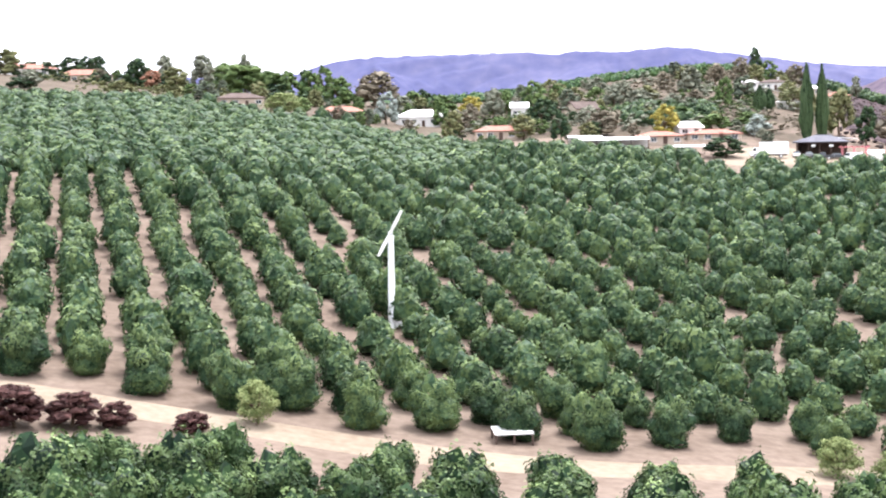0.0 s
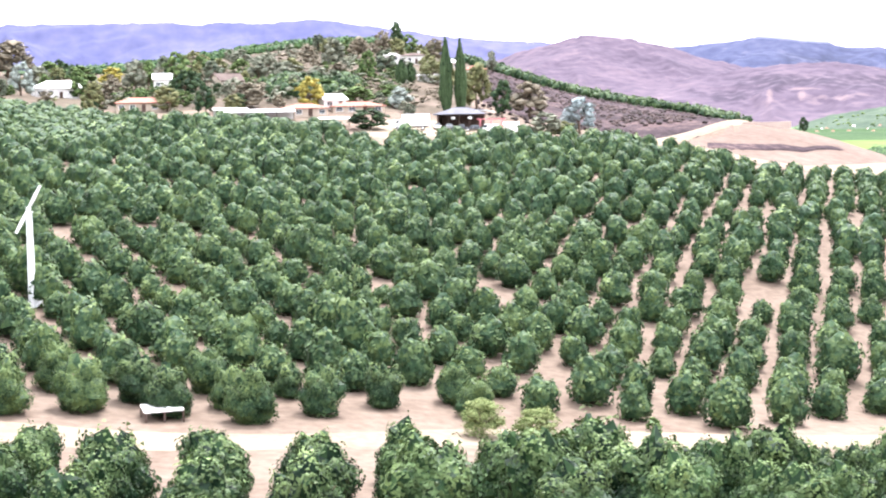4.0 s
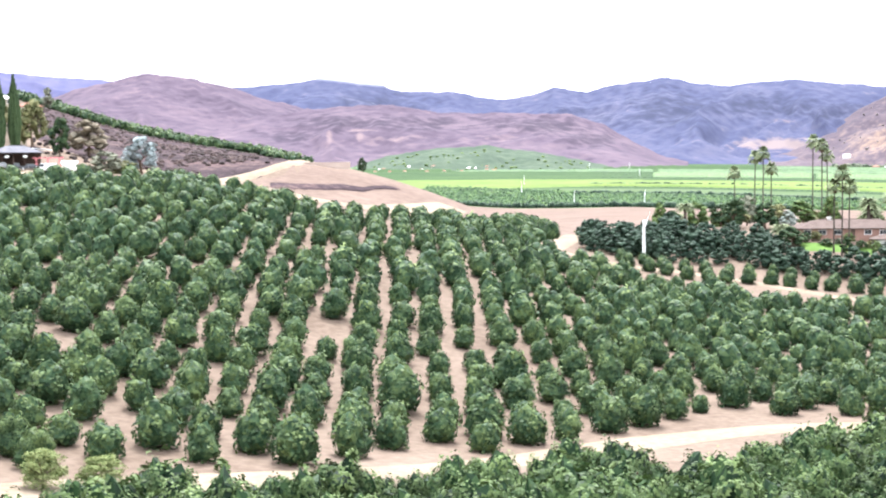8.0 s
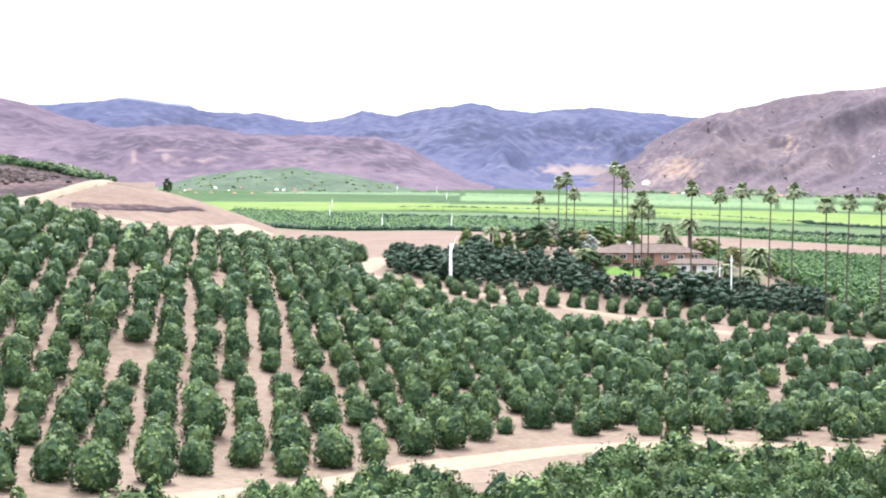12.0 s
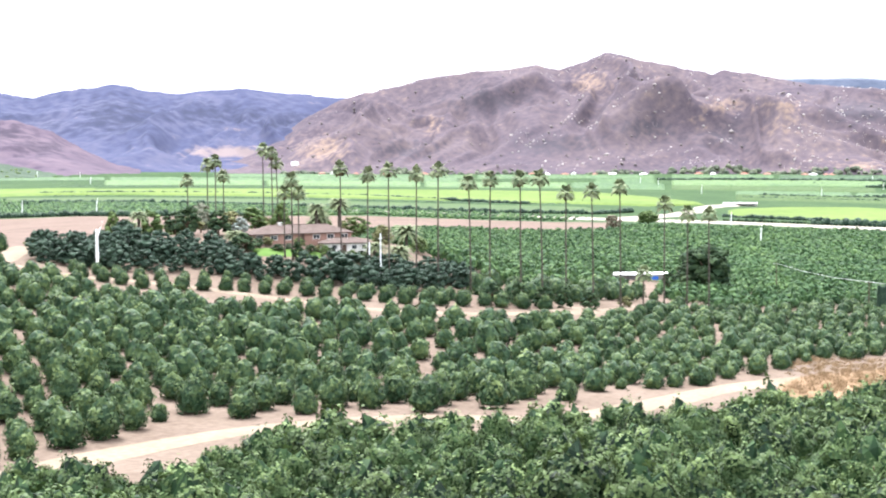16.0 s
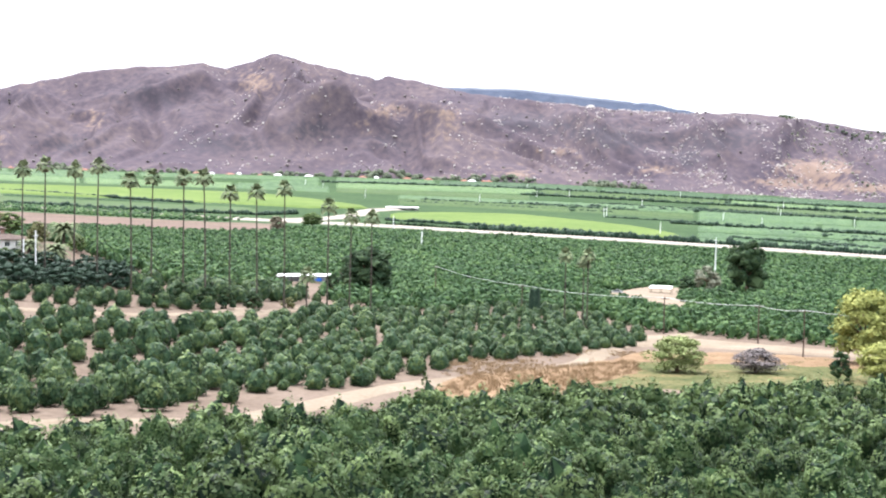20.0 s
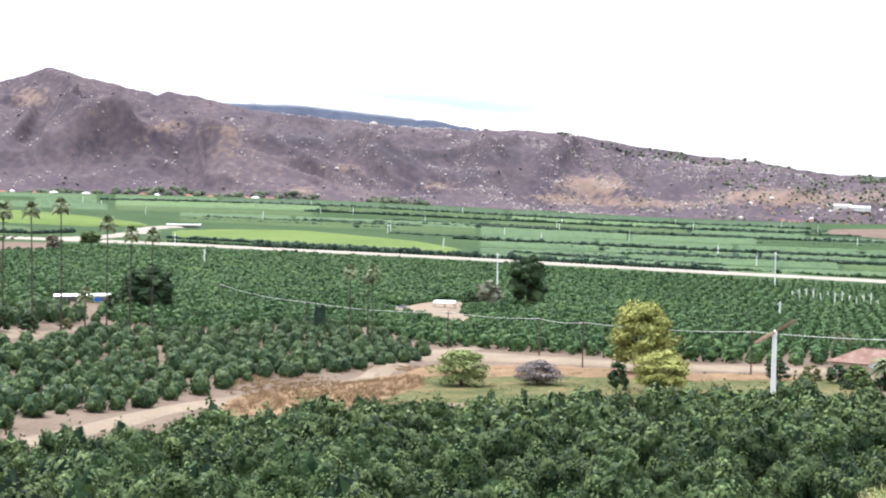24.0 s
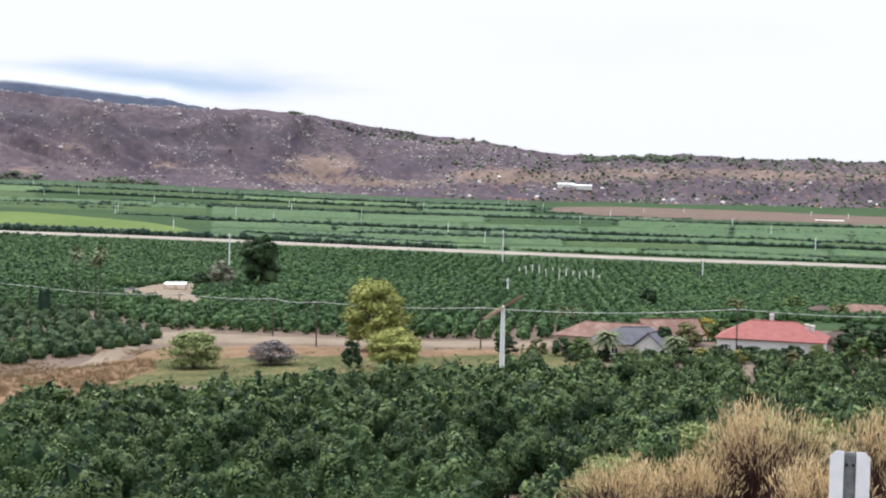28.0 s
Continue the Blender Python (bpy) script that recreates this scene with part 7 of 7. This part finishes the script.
def cable(p, q, sag, radius, name="power_line"):
    """A hanging cable between two points."""
    bm = bmesh.new()
    rings, n = [], 18
    for k in range(n + 1):
        t = k / n
        c = p.lerp(q, t) - Vector((0, 0, 4 * sag * t * (1 - t)))
        d = (q - p).normalized()
        s = Vector((d.y, -d.x, 0)).normalized() * radius
        rings.append([bm.verts.new(c + s), bm.verts.new(c + Vector((0, 0, radius))), bm.verts.new(c - s), bm.verts.new(c - Vector((0, 0, radius)))])
    for a, b in zip(rings, rings[1:]):
        for j in range(4):
            bm.faces.new((a[j], a[(j + 1) % 4], b[(j + 1) % 4], b[j]))
    return tagged(part(name, bm, WIRE), "pale grey power cable sagging between wooden poles", "cable", "power cables")


for a, b in zip(heads, heads[1:]):
    cable(a, b, (b - a).length * 0.018, 0.06)


# ---- boulders and far houses on the slopes ----
gx, gy, gh = ROCKY
pick = np.random.default_rng(5)
n_rows, n_cols = gx.shape
az_rows = np.degrees(np.arctan2(gx[:, 0], gx[:, 0] * 0 + gy[:, 0]))
places, sizes = [], []
while len(places) < 5200:
    i, j = pick.integers(0, n_rows - 1), int(pick.integers(3, n_cols - 4))
    a = az_rows[i]
    if not 56 < a < 106:
        continue
    want = 0.25 + 0.75 * np.exp(-((a - 82) / 11) ** 2)
    if lumps(a * 0.9, j * 0.14, 4.0) + pick.uniform(-0.4, 0.7) * want < 0.15 or pick.random() > want:
        continue
    t = pick.random(2)
    p = np.array([gx[i, j], gy[i, j], gh[i, j]]) * (1 - t[0]) + np.array([gx[i + 1, j], gy[i + 1, j], gh[i + 1, j]]) * t[0]
    q = np.array([gx[i, j + 1], gy[i, j + 1], gh[i, j + 1]]) - np.array([gx[i, j], gy[i, j], gh[i, j]])
    s = pick.gamma(1.6, 1.5) + 1.8
    places.append(p + q * t[1] - np.array([0, 0, s * 0.25]))
    sizes.append((s * pick.uniform(0.9, 1.8), s * pick.uniform(0.5, 1.0)))
mass("boulders", np.array(places), np.array(sizes), TINY, ROCK, "pale granite boulders scattered over a burnt slope", "rock")


def scrub(count, bearing, low, high_part, tint, seed, size):
    """Clumps of brush scattered over the rocky slope."""
    r = np.random.default_rng(seed)
    places, sizes = [], []
    rows = np.nonzero((az_rows > bearing[0]) & (az_rows < bearing[1]))[0]
    while len(places) < count:
        i, j = int(r.choice(rows)), int(r.integers(low, high_part))
        if lumps(az_rows[i] * 1.3, j * 0.2, seed) + r.uniform(-0.5, 0.5) < 0.05:
            continue
        s = size * r.uniform(0.5, 1.4)
        places.append((gx[i, j] + r.normal(0, 8), gy[i, j] + r.normal(0, 8), gh[i, j] - 0.2 * s))
        sizes.append((s * 1.4, s))
    return mass("brush", np.array(places), np.array(sizes), TINY, LEAF[tint], "clumps of dark brush on a burnt slope", "brush")


scrub(420, (47, 90), 6, 72, "thorn", 3, 7)
scrub(1500, (80, 109), 2, 74, "grey", 4, 6)
scrub(1100, (86, 109), 1, 60, "scrub", 6, 7)
scrub(160, (92, 96), 66, 75, "scrub", 8, 14)
scrub(700, (88, 107), 34, 75, "scrub", 12, 8)
scrub(300, (90, 107), 2, 32, "dark", 13, 7)
scrub(70, (97, 107), 68, 75, "dark", 14, 9)
scrub(120, (80, 88), 66, 75, "scrub", 9, 10)
scrub(420, (47, 75), 0, 5, "scrub", 7, 13)

cottage = house(60.2, 3180, 16, 11, 4, 3, ROOF_WHITE, WALL_WHITE, "small pale house at the foot of the mountain", 20, windows=3)
redcot = house(57.0, 3170, 16, 11, 4, 3, ROOF_RED, WALL_CREAM, "small cream house at the foot of the mountain", -20, windows=3)
r = random.Random(9)
for k in range(18):
    az, d = r.uniform(46, 71), r.uniform(3130, 3240)
    x, y = spot(az, d)
    copy_thing(redcot if k % 3 else cottage, pose(x, y, high(x, y) - 0.2, 0, 0, r.uniform(0, 360)))
for k in range(80):
    i = int(r.choice(list(np.nonzero((az_rows > 87) & (az_rows < 106))[0])))
    j = int(2 + 22 * r.random() ** 1.6)
    copy_thing(cottage if k % 4 == 0 else redcot, pose(float(gx[i, j]), float(gy[i, j]), float(gh[i, j]) - 1.0, 0, 0, r.uniform(0, 360)) @ Matrix.Diagonal((0.6, 0.6, 0.65, 1)))
for az, d in ((29.5, 2550), (30.1, 2560), (31.0, 2540), (31.7, 2555), (32.4, 2570), (28.9, 2560)):
    x, y = spot(az, d)
    copy_thing(redcot, pose(x, y, high(x, y) - 0.2, 0, 0, r.uniform(0, 360)) @ Matrix.Diagonal((0.4, 0.4, 0.5, 1)))

for az, d, w in ((91.2, 3385, 40), (91.85, 3380, 46)):
    i = int(np.argmin(np.abs(az_rows - az)))
    j = int(np.argmin(np.abs(np.hypot(gx[i], gy[i]) - d)))
    hall = house(az, d, w, 18, 9, 2.5, ROOF_WHITE, WALL_WHITE, "large white farm building at the foot of the hills", 0, True, 3)
    hall.location.z = float(gh[i, j]) - 1.0

gx2, gy2, gh2 = GREENHILL
spots = [(int(r.randrange(gx2.shape[0])), int(r.randrange(2, 26))) for _ in range(90)]
p = np.array([(gx2[i, j], gy2[i, j], gh2[i, j] - 1) for i, j in spots])
mass("brush", p, sizes_for(len(p), 9, 4.5, 0.4, 71), TINY, LEAF["green"], "clumps of trees on a low green hill", "brush")
for k in range(14):
    i, j = int(r.randrange(10, gx2.shape[0] // 2 + 10)), int(r.randrange(1, 9))
    copy_thing(redcot if k % 3 else cottage, pose(float(gx2[i, j]), float(gy2[i, j]), float(gh2[i, j]) - 0.8, 0, 0, r.uniform(0, 360)) @ Matrix.Diagonal((0.42, 0.42, 0.5, 1)))

# a white water tank on the far slope
x, y = spot(47.44, 3500)
tank = new("water_tank")
i = int(np.argmin(np.abs(az_rows - 47.44)))
j = int(np.argmin(np.abs(np.hypot(gx[i], gy[i]) - 3420)))
tank.matrix_world = pose(float(gx[i, j]), float(gy[i, j]), float(gh[i, j]) - 0.5)
bm = bmesh.new()
bmesh.ops.create_cone(bm, cap_ends=True, segments=20, radius1=9, radius2=9, depth=9, matrix=Matrix.Translation((0, 0, 4.5)))
part("drum", bm, WHITE, tank)
bm = bmesh.new()
bmesh.ops.create_cone(bm, cap_ends=True, segments=20, radius1=9.3, radius2=0.5, depth=1.6, matrix=Matrix.Translation((0, 0, 9.8)))
part("lid", bm, WHITE, tank)
tagged(tank, "round white water tank on a burnt slope", "tank")

# pale bare trunks standing in one orchard block
trunk_row = []
for k in range(13):
    az, d = 89.4 + 0.27 * k, 930 - 6 * k + 10 * (k % 3)
    x, y = spot(az, d)
    top = new("bare_trunk")
    top.matrix_world = pose(x, y, high(x, y), 0, 0, 40 * k)
    bm = bmesh.new()
    tall = 6.5 + (k * 5) % 4
    bmesh.ops.create_cone(bm, cap_ends=True, segments=7, radius1=0.5, radius2=0.28, depth=tall, matrix=Matrix.Translation((0, 0, tall / 2)))
    part("stem", bm, WALL_WHITE, top)
    bm = bmesh.new()
    bmesh.ops.create_cone(bm, cap_ends=True, segments=6, radius1=0.3, radius2=0.12, depth=2.6, matrix=Matrix.Translation((0.9, 0, tall * 0.7 + 0.8)) @ Matrix.Rotation(0.7, 4, "Y"))
    part("limb", bm, WALL_WHITE, top)
    tagged(top, "pale bare tree trunk standing in the orchard", "tree trunk", "bare trunks in a row")


# ---- the roadside: dry brush and a marker post ----
STRAW = surface("straw_seed_heads", (0.54, 0.4, 0.21), (0.8, 0.65, 0.4), 6.0, 0.9, 0.0, 30.0, island=0.5)
STALK = surface("dry_brown_stalks", (0.042, 0.022, 0.021), (0.135, 0.075, 0.064), 4.0, 0.95, 0.0, 25.0, island=0.6)
MARKER_GREY = surface("weathered_grey_post", (0.10, 0.11, 0.12), (0.24, 0.25, 0.26), 8.0, 0.7, 0.2, 60.0, metal=0.3)
MARKER_WHITE = surface("white_reflector_sheet", (0.70, 0.74, 0.80), (0.82, 0.85, 0.90), 6.0, 0.35, 0.0, 40.0)


def dry_bush(az, d, w, h, seed, count=5200):
    """A dense dry bush: fans of thin branching stalks that end in straw-coloured seed heads."""
    x, y = spot(az, d)
    top = new("dry_bush")
    top.matrix_world = pose(x, y, high(x, y) - 0.05, 0, 0, 0)
    r = np.random.default_rng(seed)
    a, e = r.uniform(0, 2 * np.pi, count), np.arccos(r.uniform(0.05, 1, count))
    reach = r.uniform(0.62, 1.0, count) * (1 + 0.12 * np.sin(a * 3 + seed))
    tip = np.stack([np.cos(a) * np.sin(e) * w / 2, np.sin(a) * np.sin(e) * w / 2, (0.25 + 0.75 * np.cos(e)) * h], 1) * reach[:, None] + r.normal(0, 0.025, (count, 3))
    root = tip * np.array([0.22, 0.22, 0.0]) + r.normal(0, 0.03, (count, 3)) * np.array([1, 1, 0])
    mid = root * 0.4 + tip * 0.6 + r.normal(0, 0.03, (count, 3))
    side = np.cross(tip - root, r.normal(size=(count, 3)))
    side /= np.linalg.norm(side, axis=1)[:, None]
    t = 0.0032
    v = np.concatenate([root - side * t * 1.5, root + side * t * 1.5, mid + side * t, mid - side * t, tip])
    k, n = np.arange(count), count
    f = np.concatenate([np.stack([k, k + n, k + 2 * n], 1), np.stack([k, k + 2 * n, k + 3 * n], 1), np.stack([k + 3 * n, k + 2 * n, k + 4 * n], 1)])
    part("stalk_fan", raw("stalk_fan", v, f, STALK), None, top)
    up = tip[tip[:, 2] > r.uniform(0.62, 0.92, len(tip)) * h]
    m = len(up) * 4
    c = np.repeat(up, 4, 0) + r.normal(0, 0.02, (m, 3))
    lean = c / np.linalg.norm(c, axis=1)[:, None] * 0.8 + np.array([0, 0, 0.5]) + r.normal(0, 0.35, (m, 3))
    lean /= np.linalg.norm(lean, axis=1)[:, None]
    s2 = np.cross(lean, r.normal(size=(m, 3)))
    s2 /= np.linalg.norm(s2, axis=1)[:, None]
    q = r.uniform(0.015, 0.045, (m, 1))
    v = np.concatenate([c - lean * q * 0.6, c + s2 * 0.0042 + lean * q * 0.2, c + lean * q])
    k = np.arange(m)
    part("plume", raw("plume", v, np.stack([k, k + m, k + 2 * m], 1), STRAW), None, top)
    return tagged(top, "dense dry bush with golden seed heads", "bush", "dry bushes by the road")


dry_bush(99.2, 8.8, 1.15, 0.88, 1, 7500)
dry_bush(103.6, 9.4, 0.85, 0.90, 2)
dry_bush(94.0, 8.6, 0.85, 0.56, 3)
dry_bush(90.7, 8.4, 0.75, 0.46, 4, 4000)
dry_bush(96.7, 8.4, 0.62, 0.55, 5, 4000)
dry_bush(101.4, 8.0, 0.75, 0.56, 6, 4500)
dry_bush(105.8, 8.6, 0.8, 0.7, 7, 4000)

x, y = spot(102.59, 3.7)
z = high(x, y)
tall = EYE + 3.7 * math.tan(radians(-10.85)) - z
post = new("marker_post")
post.matrix_world = pose(x, y, z, 0, 0, -102.59)
bm = bmesh.new()
block(bm, 0, 0.004, tall / 2 - 0.1, 0.030, 0.022, tall + 0.19)
bmesh.ops.bevel(bm, geom=[e for e in bm.edges], offset=0.004, segments=2, affect="EDGES")
part("spine", bm, MARKER_GREY, post, "weathered grey steel spine")
for s in (-1, 1):
    bm = bmesh.new()
    pts = [(s * 0.015, -0.10), (s * 0.049, -0.10), (s * 0.049, tall - 0.014), (s * 0.036, tall), (s * 0.015, tall)]
    lo = [bm.verts.new((px, -0.004 - abs(px) * 0.25, pz)) for px, pz in pts]
    hi = [bm.verts.new((px, -0.001 - abs(px) * 0.25, pz)) for px, pz in pts]
    bm.faces.new(lo)
    bm.faces.new(hi[::-1])
    for i in range(5):
        bm.faces.new((lo[i], hi[i], hi[(i + 1) % 5], lo[(i + 1) % 5]))
    bmesh.ops.recalc_face_normals(bm, faces=bm.faces)
    part("wing", bm, MARKER_WHITE, post, "white reflective wing")
for s in (-1, 1):
    bm = bmesh.new()
    bmesh.ops.create_cone(bm, cap_ends=True, segments=10, radius1=0.004, radius2=0.003, depth=0.006, matrix=Matrix.Translation((s * 0.008, -0.010, tall - 0.035)) @ Matrix.Rotation(math.pi / 2, 4, "X"))
    part("bolt", bm, RUBBER, post)
tagged(post, "white road marker post with a grey centre", "marker post")
